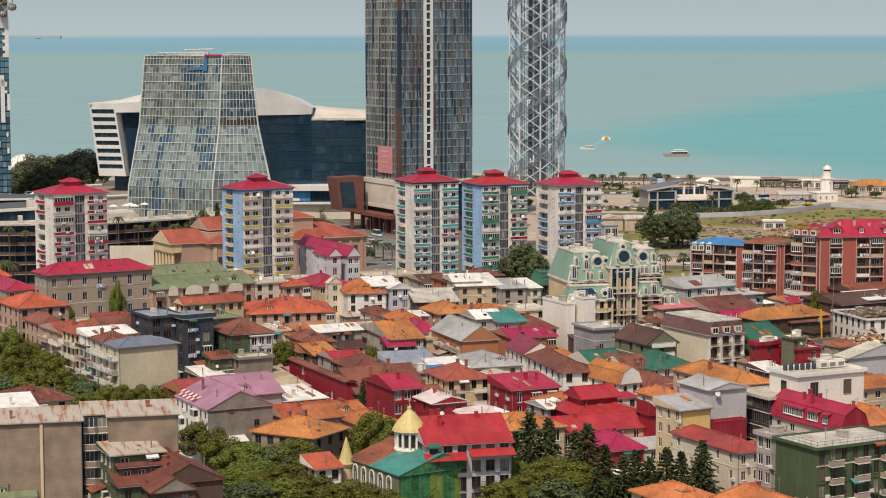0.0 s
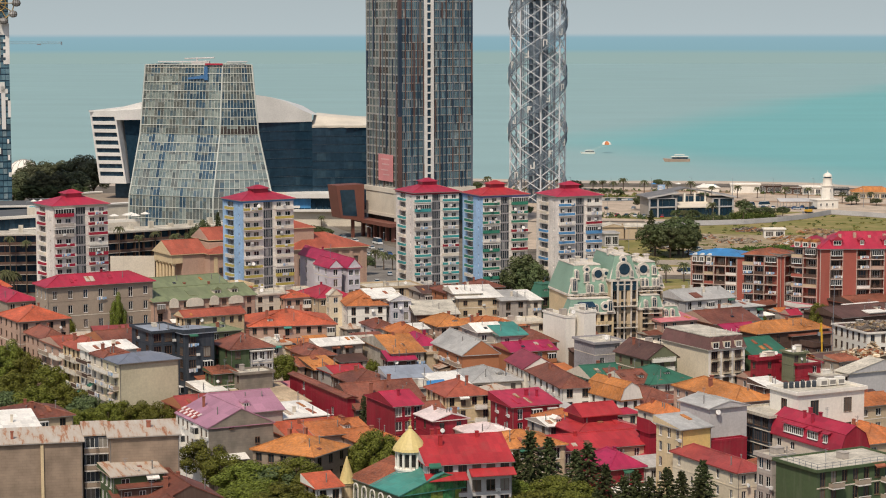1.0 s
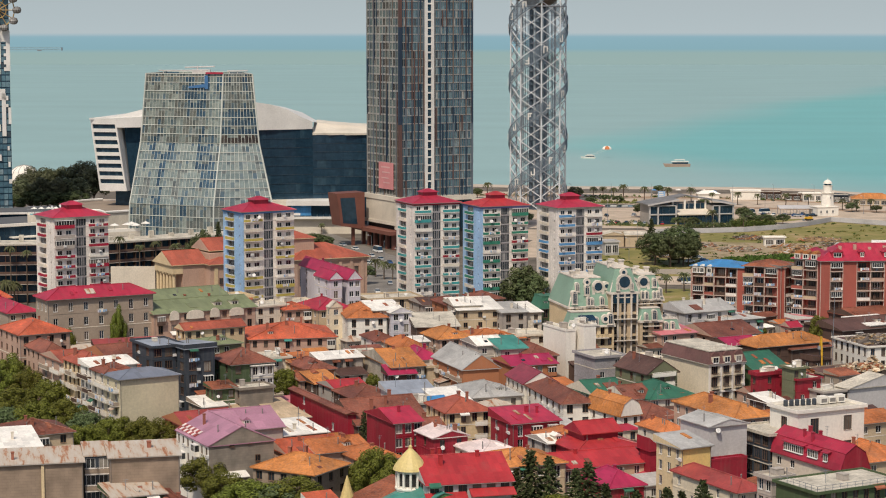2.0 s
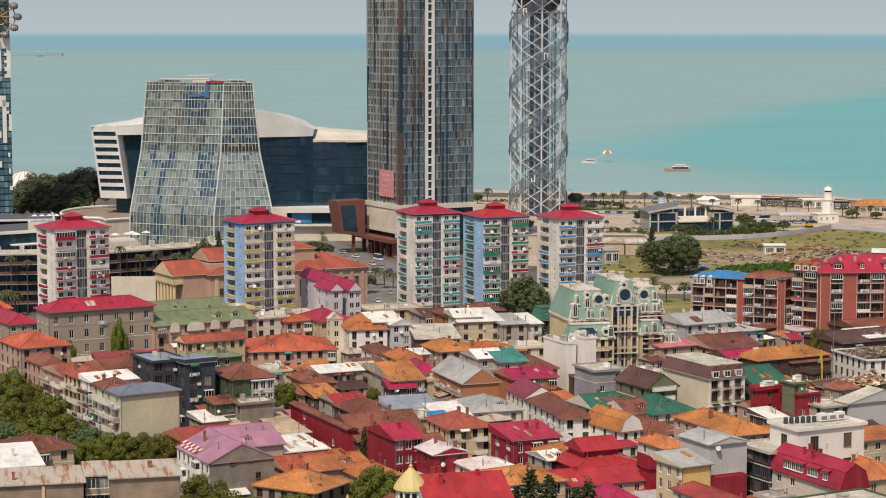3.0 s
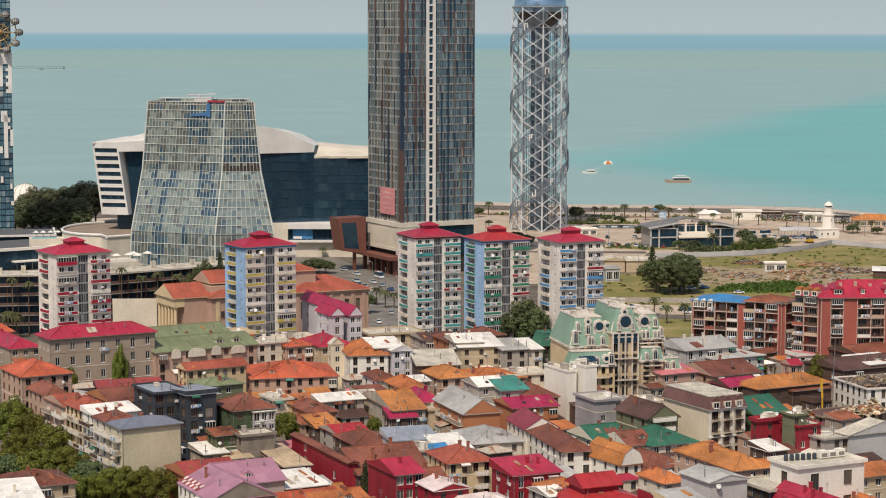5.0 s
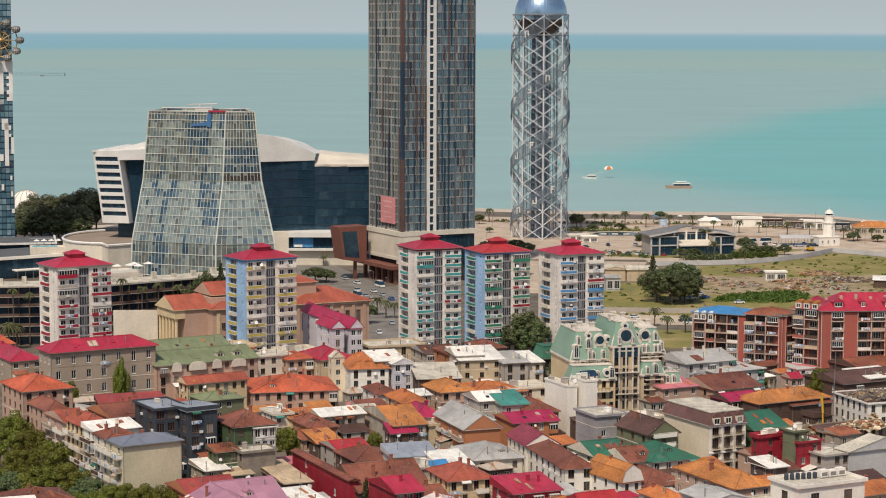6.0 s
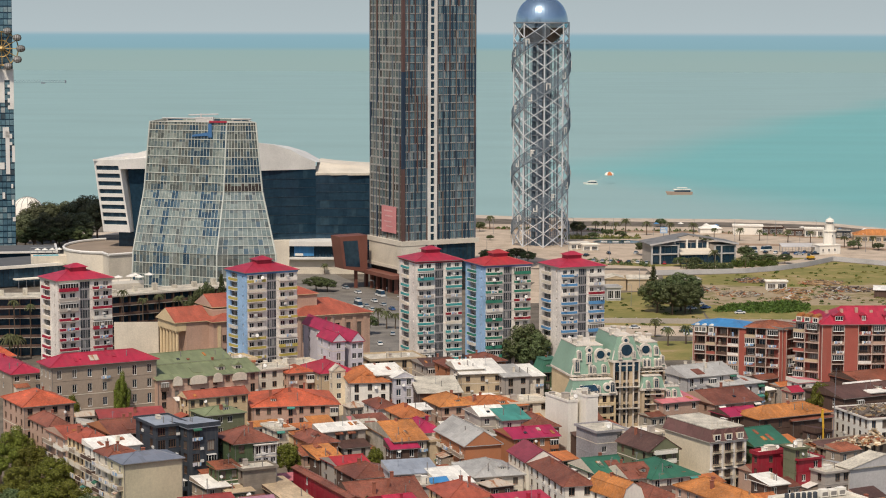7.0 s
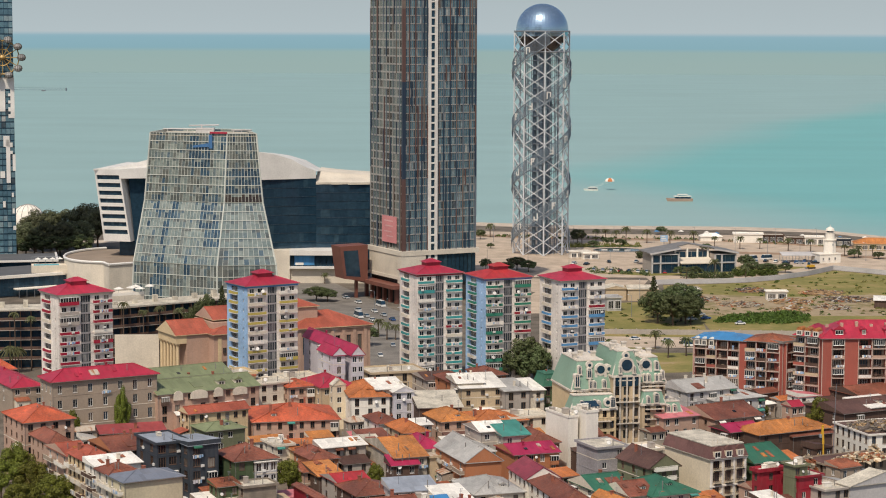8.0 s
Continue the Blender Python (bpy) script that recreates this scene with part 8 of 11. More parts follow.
# rubble on the waste ground
rg = random.Random(21)
RUB = [paint("pale_rubble", (0.31, 0.265, 0.20), 0.95, island=0.5), paint("dark_scrap", (0.13, 0.105, 0.09), 0.95, island=0.6), paint("ochre_spoil", (0.34, 0.225, 0.12), 0.95, island=0.4), paint("rusty_scrap", (0.26, 0.09, 0.04), 0.9, island=0.4), paint("white_scrap", (0.42, 0.42, 0.40), 0.8, island=0.3)]
for (x, y, n, r, mi, lab) in ((112, 905, 260, 11, 0, "heap of pale rubble and scrap"), (126, 888, 320, 14, 0, "heap of broken concrete and white waste"), (150, 898, 300, 14, 2, "heap of ochre earth and broken stone"), (176, 906, 360, 16, 1, "heap of dark timber scrap"),
                              (146, 874, 220, 12, 2, "heap of sandy spoil"), (196, 892, 260, 13, 1, "pile of scrap timber and sheets"), (168, 928, 220, 15, 2, "low mound of brown earth"), (164, 880, 240, 12, 0, "heap of mixed rubble"), (206, 918, 220, 13, 2, "mound of tan earth"), (138, 936, 160, 12, 1, "scattered dark scrap in the grass"), (92, 862, 90, 7, 1, "fallen branches and scrap by the trees")):
    n, r = int(n * 0.7), r * 0.7
    s = Solid()
    for k in range(n):
        a, q = rg.uniform(0, 6.28), r * math.sqrt(rg.random())
        ln, wd, th = rg.uniform(0.3, 1.5), rg.uniform(0.15, 0.5), rg.uniform(0.08, 0.4)
        px, py = q * math.cos(a), 0.8 * q * math.sin(a)
        zb = max(0.0, 1.3 * (1 - q / r) + 0.5 * math.sin(px * 0.8) * math.cos(py * 0.9))
        o = Vector((px, py, zb))
        b = rg.uniform(0, 3.14)
        u = Vector((math.cos(b), math.sin(b), rg.uniform(-0.35, 0.35))) * ln
        v = Vector((-math.sin(b), math.cos(b), rg.uniform(-0.2, 0.2))) * wd
        s.hexa([tuple(o - u - v), tuple(o + u - v), tuple(o + u * 0.8 + v), tuple(o - u * 0.9 + v)], [tuple(o - u * 0.8 - v + Vector((0, 0, th))), tuple(o + u * 0.9 - v * 0.7 + Vector((0, 0, th))), tuple(o + u * 0.7 + v * 0.8 + Vector((0, 0, th * 1.2))), tuple(o - u * 0.9 + v * 0.6 + Vector((0, 0, th)))], mi if rg.random() < 0.6 else rg.randrange(5))
    n0 = 16
    ring = [(r * math.cos(2 * math.pi * k / n0) * rg.uniform(0.75, 1.0), 0.8 * r * math.sin(2 * math.pi * k / n0) * rg.uniform(0.75, 1.0)) for k in range(n0)]
    for k in range(n0):
        (xa, ya), (xb, yb) = ring[k], ring[(k + 1) % n0]
        s.poly([(xa, ya, -0.03), (xb, yb, -0.03), (xb * 0.5, yb * 0.5, 0.55), (xa * 0.5, ya * 0.5, 0.55)], 2)
        s.poly([(xa * 0.5, ya * 0.5, 0.55), (xb * 0.5, yb * 0.5, 0.55), (0, 0, 1.1)], 2)
    single("rubble_heap", s, RUB, x, y, 0.08, 0, lab, "rubble", kind="stuff")

# ---------------- parked cars ----------------


def car(x, y, yaw, col, bus=False):
    key = "car_paint_" + col
    cols = {"white": (0.7, 0.7, 0.68), "black": (0.02, 0.02, 0.022), "silver": (0.42, 0.43, 0.44), "red": (0.4, 0.03, 0.03), "blue": (0.05, 0.10, 0.25), "yellow": (0.65, 0.45, 0.04)}
    mat = paint(key, cols[col], 0.25, spread=0.05, streak=0.0)
    t = thing("minibus" if bus else "car", x, y, 0.05, yaw, f"{col} {'minibus' if bus else 'parked car'} on the asphalt", "minibus" if bus else "car", "parked cars")
    L, Wd, H1, H2 = (6.5, 2.1, 1.1, 2.7) if bus else (4.3, 1.75, 0.85, 1.42)
    s = Solid()
    s.hexa([(-L / 2, -Wd / 2, 0.3), (L / 2, -Wd / 2, 0.3), (L / 2, Wd / 2, 0.3), (-L / 2, Wd / 2, 0.3)], [(-L / 2 + 0.1, -Wd / 2 + 0.05, H1), (L / 2 - 0.15, -Wd / 2 + 0.05, H1), (L / 2 - 0.15, Wd / 2 - 0.05, H1), (-L / 2 + 0.1, Wd / 2 - 0.05, H1)])
    f0, f1 = (-0.46, 0.44) if bus else (-0.36, 0.22)
    s.hexa([(L * f0 + 0.5, -Wd / 2 + 0.2, H2 - 0.06), (L * f1 - 0.4, -Wd / 2 + 0.2, H2 - 0.06), (L * f1 - 0.4, Wd / 2 - 0.2, H2 - 0.06), (L * f0 + 0.5, Wd / 2 - 0.2, H2 - 0.06)], [(L * f0 + 0.5, -Wd / 2 + 0.22, H2), (L * f1 - 0.4, -Wd / 2 + 0.22, H2), (L * f1 - 0.4, Wd / 2 - 0.22, H2), (L * f0 + 0.5, Wd / 2 - 0.22, H2)])
    part("body", s, mat, t)
    s = Solid()
    s.hexa([(L * f0, -Wd / 2 + 0.06, H1), (L * f1 + 0.3, -Wd / 2 + 0.06, H1), (L * f1 + 0.3, Wd / 2 - 0.06, H1), (L * f0, Wd / 2 - 0.06, H1)], [(L * f0 + 0.5, -Wd / 2 + 0.2, H2 - 0.07), (L * f1 - 0.4, -Wd / 2 + 0.2, H2 - 0.07), (L * f1 - 0.4, Wd / 2 - 0.2, H2 - 0.07), (L * f0 + 0.5, Wd / 2 - 0.2, H2 - 0.07)])
    part("cabin_glass", s, GL["deep"], t)
    for sx in (-0.32, 0.32):
        for sy in (-1, 1):
            s = Solid()
            s.tube((sx * L, sy * (Wd / 2 - 0.2), 0.31), (sx * L, sy * (Wd / 2 + 0.01), 0.31), 0.31, sides=10)
            part("wheel", s, M["dark"], t)


rg = random.Random(4)
CARCOL = ("white", "white", "silver", "black", "red", "blue", "silver")
for k in range(9):
    car(-72 + 3.4 * k, 972 + 0.4 * k, 88 + rg.uniform(-4, 4), rg.choice(CARCOL))
for x, y, yaw in ((-44, 905, 118), (-38, 890, 118), (-30, 862, 112), (-26, 851, 112), (-22, 838, 110), (-37, 866, 115), (-14, 818, 100), (-8, 790, 95), (-20, 770, 95), (-24, 746, 100), (-30, 836, 112), (-33, 848, 112)):
    car(x, y, yaw, rg.choice(CARCOL))
car(-36, 846, 112, "white", True)
car(-28, 880, 115, "white", True)
for k in range(9):
    car(72 + 4.2 * k, 1012 - 1.2 * k, 80 + rg.uniform(-6, 6), rg.choice(CARCOL))
for k in range(8):
    car(152 + 5.0 * k, 1050 + rg.uniform(-3, 3), 70 + rg.uniform(-10, 10), rg.choice(CARCOL))
for x, y in ((100, 842), (84, 784), (90, 779), (72, 788), (97, 783), (106, 845)):
    car(x, y, 20, rg.choice(CARCOL))

# ---------------- boats ----------------


def boat(x, y, yaw, L, label):
    t = thing("boat", x, y, -0.6, yaw, label, "boat")
    s = Solid()
    lo = [(-L * 0.5, -L * 0.10, 0), (L * 0.3, -L * 0.10, 0), (L * 0.5, 0, 0), (L * 0.3, L * 0.10, 0), (-L * 0.5, L * 0.10, 0)]
    hi = [(-L * 0.52, -L * 0.13, L * 0.11), (L * 0.34, -L * 0.13, L * 0.12), (L * 0.58, 0, L * 0.14), (L * 0.34, L * 0.13, L * 0.12), (-L * 0.52, L * 0.13, L * 0.11)]
    s.hexa(lo, hi)
    part("hull", s, W["rose"] if L > 12 else W["white"], t)
    s = Solid()
    s.box(-L * 0.42, -L * 0.1, L * 0.11, L * 0.2, L * 0.1, L * 0.19)
    part("cabin", s, GL["deep"], t)
    s = Solid()
    s.box(-L * 0.45, -L * 0.12, L * 0.19, L * 0.24, L * 0.12, L * 0.22)
    s.box(-L * 0.3, -L * 0.1, L * 0.27, L * 0.1, L * 0.1, L * 0.29)
    for q in (-0.28, 0.08):
        s.tube((L * q, L * 0.08, L * 0.22), (L * q, L * 0.08, L * 0.27), 0.1, sides=5)
        s.tube((L * q, -L * 0.08, L * 0.22), (L * q, -L * 0.08, L * 0.27), 0.1, sides=5)
    part("deck_roof", s, W["white"], t)


boat(159.6, 1422.1, 185, 17, "excursion boat with a rose-brown hull and white decks")
boat(105.1, 1511.0, 170, 10, "small white motor boat on the sea")

# ---------------- trees ----------------
LEAF = {}


def leaf_mat(name, col):
    m, n, l, bsdf = nodes_of(name)
    g = n.new("ShaderNodeNewGeometry")
    oi = n.new("ShaderNodeObjectInfo")
    mr = n.new("ShaderNodeMapRange")
    mr.inputs["To Min"].default_value = 0.55
    mr.inputs["To Max"].default_value = 1.45
    l.new(g.outputs["Random Per Island"], mr.inputs["Value"])
    mr2 = n.new("ShaderNodeMapRange")
    mr2.inputs["To Min"].default_value = 0.75
    mr2.inputs["To Max"].default_value = 1.3
    l.new(oi.outputs["Random"], mr2.inputs["Value"])
    mu = n.new("ShaderNodeMath")
    mu.operation = "MULTIPLY"
    l.new(mr.outputs[0], mu.inputs[0])
    l.new(mr2.outputs[0], mu.inputs[1])
    h = n.new("ShaderNodeHueSaturation")
    h.inputs["Color"].default_value = (*col, 1)
    l.new(mu.outputs[0], h.inputs["Value"])
    mr3 = n.new("ShaderNodeMapRange")
    mr3.inputs["To Min"].default_value = 0.475
    mr3.inputs["To Max"].default_value = 0.52
    l.new(oi.outputs["Random"], mr3.inputs["Value"])
    l.new(mr3.outputs[0], h.inputs["Hue"])
    l.new(h.outputs[0], bsdf.inputs["Base Color"])
    bsdf.inputs["Roughness"].default_value = 0.6
    bsdf.inputs["Specular IOR Level"].default_value = 0.2
    return m


LEAF["dark"] = leaf_mat("dark_park_leaves", (0.082, 0.104, 0.042))
# leaf colour paled to imitate the haze over the far park trees
LEAF["grey"] = leaf_mat("haze_paled_park_leaves", (0.098, 0.106, 0.054))
LEAF["broad"] = leaf_mat("broad_leaves", (0.122, 0.136, 0.022))
LEAF["conifer"] = leaf_mat("conifer_needles", (0.056, 0.068, 0.026))
LEAF["palm"] = leaf_mat("palm_fronds", (0.075, 0.08, 0.034))
CROWN = {}


def leaf_quad(s, c, size, rng, out=None, flat=1.0):
    d = Vector((rng.gauss(0, 1), rng.gauss(0, 1), rng.gauss(0, 0.8) + 0.6)).normalized()
    if out is not None:
        d = (d * 0.55 + out).normalized()
    u = d.orthogonal().normalized()
    w = d.cross(u)
    a = rng.uniform(0, 6.28)
    u, w = u * math.cos(a) + w * math.sin(a), w * math.cos(a) - u * math.sin(a)
    u, w = Vector((u.x, u.y, u.z * flat)), Vector((w.x, w.y, w.z * flat))
    s.poly([tuple(c - u * size), tuple(c + w * size * 0.6), tuple(c + u * size), tuple(c - w * size * 0.6)])


def crown_mesh(kind, k):
    """Crowns of unit size: clumps of leaves on an uneven outline (broad, conifer), arching fronds (palm)."""
    if (kind, k) in CROWN:
        return CROWN[(kind, k)]
    rng = random.Random(100 + k + {"broad": 0, "dark": 20, "grey": 30, "conifer": 50, "palm": 90}[kind])
    s, tr = Solid(), Solid()
    if kind in ("broad", "dark", "grey"):
        # boughs of leaves apart from one another, with dark gaps between, over a thin inner crown
        lumps = [(Vector((0, 0, 0.55)), 0.42)]
        for i in range(26):
            f = (i + 0.5) / 26
            a, zz = i * 2.39996 + rng.uniform(-0.35, 0.35), 1.0 - 1.55 * f
            q = math.sqrt(max(0.0, 1 - zz * zz)) * rng.uniform(0.62, 0.95)
            lumps.append((Vector((q * math.cos(a), q * math.sin(a), 0.6 + zz * 0.33 * rng.uniform(0.8, 1.12))), rng.uniform(0.18, 0.34)))
        for c, r in lumps:
            for i in range(int((5200 if kind == "broad" else 2300) * r * r) + 60):
                v = Vector((rng.gauss(0, 1), rng.gauss(0, 1), rng.gauss(0, 1))).normalized()
                q = v * r * (rng.uniform(0.8, 1.05) if rng.random() < 0.8 else rng.uniform(0.5, 1.25))
                leaf_quad(s, c + Vector((q.x, q.y, q.z * 0.36)), rng.uniform(0.024, 0.05) if kind == "broad" else rng.uniform(0.034, 0.066), rng, Vector((v.x, v.y, v.z * 1.2)), 0.42)
        tr.tube((0, 0, 0), (0, 0, 0.5), 0.06, 0.035, sides=7)
        for c, r in lumps[:12]:
            tr.tube((0, 0, rng.uniform(0.25, 0.45)), tuple(c), 0.025, 0.008, sides=5)
    elif kind == "conifer":
        # tiers of drooping branches, shorter towards the tip, with gaps between
        for i in range(120):
            z = 0.08 + 0.9 * (i / 120) ** 0.9
            a = i * 2.399 + rng.uniform(-0.3, 0.3)
            L = ((1 - z) ** 0.85 + 0.05) * rng.uniform(0.65, 1.08)
            for b in range(26):
                f = rng.uniform(0.12, 1.0)
                sp = (rng.random() - 0.5) * 0.34 * L * (1.15 - f)
                c = Vector((L * f * math.cos(a) - sp * math.sin(a), L * f * math.sin(a) + sp * math.cos(a), z + 0.05 * f - 0.11 * f * f * L + rng.uniform(-0.018, 0.01)))
                u = Vector((math.cos(a), math.sin(a), -0.12)) * rng.uniform(0.05, 0.1) * (1.1 - 0.5 * z)
                w = Vector((-math.sin(a), math.cos(a), rng.uniform(-0.4, 0.4))) * rng.uniform(0.018, 0.035)
                s.poly([tuple(c - u), tuple(c + w), tuple(c + u), tuple(c - w)])
        tr.tube((0, 0, 0), (0, 0, 0.97), 0.05, 0.01, sides=7)
        for i in range(16):
            a, z = i * 2.4, 0.15 + 0.05 * i
            tr.tube((0, 0, z), (0.8 * (1 - z) * math.cos(a), 0.8 * (1 - z) * math.sin(a), z + 0.03), 0.015, 0.004, sides=4)
    else:
        tr.tube((0, 0, 0), (0.02, 0, 0.45), 0.035, 0.027, sides=8)
        tr.tube((0.02, 0, 0.45), (0.0, 0.01, 0.82), 0.027, 0.034, sides=8)
        for i in range(26):
            a = 6.28 * i / 26 + rng.uniform(-0.1, 0.1)
            up = rng.uniform(-0.15, 0.9)
            L = rng.uniform(0.26, 0.36)
            prev = Vector((0, 0, 0.82))
            for j in range(1, 7):
                f = j / 6
                cur = Vector((L * f * math.cos(a), L * f * math.sin(a), 0.82 + L * (up * f - 0.95 * f * f)))
                side = Vector((-math.sin(a), math.cos(a), 0)) * 0.05 * (1 - 0.6 * f)
                dn = Vector((0, 0, -0.025))
                s.poly([tuple(prev - side + dn), tuple(cur - side * 0.8 + dn), tuple(cur), tuple(prev)])
                s.poly([tuple(prev), tuple(cur), tuple(cur + side * 0.8 + dn), tuple(prev + side + dn)])
                prev = cur
    CROWN[(kind, k)] = (tr.mesh("trunk", M["bark"]), s.mesh("crown", LEAF[kind]))
    return CROWN[(kind, k)]


TREE_COUNT = [0]


def tree(kind, x, y, h, r):
    TREE_COUNT[0] += 1
    k = TREE_COUNT[0] % 5
    kind = "dark" if kind == "broad" and (y > 660 or TREE_COUNT[0] % 7 == 0) else kind
    tr, cr = crown_mesh(kind, k)
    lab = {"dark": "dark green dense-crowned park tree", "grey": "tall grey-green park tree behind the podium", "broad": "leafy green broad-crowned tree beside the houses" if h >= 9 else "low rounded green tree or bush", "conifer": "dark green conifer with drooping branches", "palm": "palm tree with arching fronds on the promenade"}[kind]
    nm = {"broad": "tree", "dark": "tree", "grey": "tree", "conifer": "conifer", "palm": "palm_tree"}[kind]
    t = thing(nm, x, y, 0, TREE_COUNT[0] * 47 % 360, lab, "palm" if kind == "palm" else "tree", nm + "s of the town")
    sc = (h, h, h) if kind == "palm" else (r * 1.08, r * 1.08, h / 1.05)
    for nme, me in (("trunk", tr), ("crown", cr)):
        ob = part(nme, me, None, t)
        ob.matrix_basis = Matrix.Diagonal((*sc, 1))
        if kind == "palm" and r:
            # tall palm: a small head of fronds on a long trunk
            top = max(v.co.z for v in tr.vertices)
            ob.matrix_basis = Matrix.Diagonal((r, r, r + (h - r) / top, 1)) if nme == "trunk" else Matrix.Translation((0, 0, h - r)) @ Matrix.Diagonal((r, r, r, 1))
    return t




# ---------------- houses of the old town ----------------
# row along the leafy street and the long public buildings
house(-109.7, 572.3, 29, 31.0, 10.4, 20.3, "hip", 2.6, "beige", "crimson", "long grey-beige three-storey block under a crimson hipped roof", floors=4, cols=7, side=3, storey=4.2, wsize=(1.3, 2.3), sash='frame', name='apartment_house', over=0.7)
house(-82.1, 585.3, 31, 31.9, 17.6, 14.5, "gable_x", 2.6, "rose", "sage", "rose-tan long building with a sage green sheet roof", floors=3, cols=8, side=2, sash='brown', stacks=2)
house(-83.8, 598.0, 31, 23.1, 13.5, 17, "gable_x", 2.0, "olive", "sage", "olive back wing under a sage green sheet roof", floors=3, cols=6, side=2, stacks=0)
house(-109.8, 534.2, 30, 13.6, 17.1, 16.2, "hip", 2.8, "rose", "vermilion", "rose-plastered corner house with an orange-red hipped roof", floors=4, cols=4, side=4)
house(-100.1, 517.8, 30, 5.6, 14.7, 14, "hip", 2.2, "rose", "brown", "rose-beige street house under a brown hipped roof", floors=3, cols=3, side=4)
house(-92.5, 500.9, 30, 5.8, 15.6, 14.5, "gable_x", 1.8, "rose", "salmon", "narrow rose street house with a faded salmon roof", floors=4, cols=2, side=3, stacks=0, left_balc=2)
house(-86.1, 488.0, 30, 7.3, 11.7, 16.0, "hip", 2.2, "cream", "salmon", "cream street house with stacked timber balconies and faded salmon roof", floors=4, cols=3, side=4, left_balc=3)
house(-71.8, 456.0, 31, 14.2, 9.5, 18, "hip", 1.4, "khaki", "slate", "pale khaki end house with blank side wall and blue-grey hip roof", floors=5, cols=0, side=2, blank=True, left_balc=2, tidy=True)
house(-80.6, 471.5, 31, 11.1, 7.0, 18.2, "shed_front", 1.1, "white", "white", "white street house with a pale sheet roof and loggias", floors=5, cols=0, side=3, blank=True, left_balc=2)
house(-76.2, 463.4, 31, 7.6, 8.2, 18.0, "hip", 1.8, "offwhite", "brown", "off-white street house with loggias and a rust-brown roof", floors=5, cols=2, side=2, left_balc=2, stacks=2)
house(-91.0, 541.0, 19, 17.0, 6.0, 12.0, "shed_front", 1.2, "brown", "dullred", "dark boarded house with a dull red lean-to roof", floors=3, cols=6, side=2, stacks=2)
house(-82.0, 504.0, 30, 11.5, 16.2, 15, "gable_x", 2.2, "brick", "brown", "house behind the street under a brown sheet roof", floors=3, cols=3, side=2, stacks=2)
house(-68.9, 487.7, 30, 8.1, 13, 20.2, "flat", 0.4, "charcoal", "bluegrey", "dark clad modern block with glazed balconies and flat roof", floors=6, cols=3, side=2, sash='brown', wsize=(1.9, 1.9), name='apartment_house', stacks=0)
house(-61.1, 487.1, 33, 7.7, 12, 20, "shed_back", 1.0, "charcoal", "bluegrey", "tall charcoal modern block with balconies under grey sheet roof", floors=6, cols=2, side=3, sash='brown', wsize=(1.9, 1.9), name='apartment_house', stacks=0)
house(-50.3, 487.2, 27, 10.8, 12.4, 16.2, "hip", 2.8, "green", "brown", "dark green house under a brown hipped roof", floors=4, cols=3, side=2)
house(-70.7, 564.0, 31, 18.0, 6, 13, "gable_x", 1.6, "cream", "salmon", "cream low range with faded red roof", floors=2, cols=7, side=2, stacks=0)
house(-53.8, 571.0, 12, 24.3, 21.5, 9.5, "hip", 3.0, "rose", "vermilion", "broad low house under a vermilion hipped roof", floors=3, cols=8, side=3, stacks=4)
house(-40.1, 537.5, 27, 7.7, 13.5, 8.5, "gable_x", 1.4, "cream", "orange", "cream house with salmon tiled roof", floors=2, cols=3, side=2)
house(-44.8, 537.9, 27, 5.1, 9, 9.5, "flat", 0.4, "offwhite", "felt", "off-white annex with a flat roof", floors=2, cols=2, side=2, stacks=0)
house(-55.6, 475.4, 28, 5.6, 9.5, 8.2, "shed_front", 1.0, "beige", "white", "low off-white outbuildings with white sheet roof", floors=2, cols=2, side=2, stacks=0)
house(-36.6, 467.6, 24, 6.4, 21.0, 7, "shed_front", 1.0, "brown", "tansheet", "low dark shed under a worn tan sheet roof", floors=1, cols=2, side=2, stacks=0)
house(-45.6, 489.0, 27, 5.6, 3.0, 15.6, "shed_front", 0.6, "lightgrey", "white", "pale grey glazed veranda house against a green wall", floors=2, cols=3, side=1, wsize=(1.3, 2.0), sash="frame", stacks=0, tidy=True, over=0.3)
house(-50.6, 474.6, 26, 6.6, 9.0, 7.2, "shed_front", 0.8, "olive", "tansheet", "low olive yard building under a sand-coloured sheet roof", floors=1, cols=3, side=2, stacks=0, over=0.3)
house(-64.5, 551.0, 31, 11.5, 9.5, 10.8, "hip", 1.4, "olive", "sage", "low olive house under a faded sage green hip roof", floors=2, cols=4, side=2, stacks=1)
house(-47.0, 612.5, 25, 8.2, 9.5, 12, "hip", 1.6, "rose", "vermilion", "small rose house under an orange-red hip roof", floors=2, cols=3, side=2, stacks=0)
house(-31.8, 511.5, 27, 6.6, 9.5, 7.4, "shed_front", 1.7, "brown", "tan", "dark timber shed under a worn tan roof", floors=1, cols=2, side=2, stacks=0)
house(-132.2, 626.5, 29, 9.9, 35.6, 9, "hip", 2.2, "beige", "crimson", "low beige house under a crimson hipped roof", floors=2, cols=3, side=2, stacks=1)
house(-142.7, 652.9, 29, 6.2, 32.7, 10, "hip", 2.4, "sand", "vermilion", "low sand house under an orange-red roof", floors=2, cols=2, side=2, stacks=1)
house(-47.4, 479.6, 28, 8.2, 6, 11.6, "flat", 0.4, "greyblock", "felt", "bare grey concrete yard block with a flat roof", floors=2, cols=2, side=2, stacks=0, blank=True)
house(-53.6, 480.4, 28, 5.6, 5.5, 11.6, "shed_front", 0.8, "green", "rust", "narrow dark green house with a rusty lean-to roof", floors=3, cols=2, side=2, stacks=1)
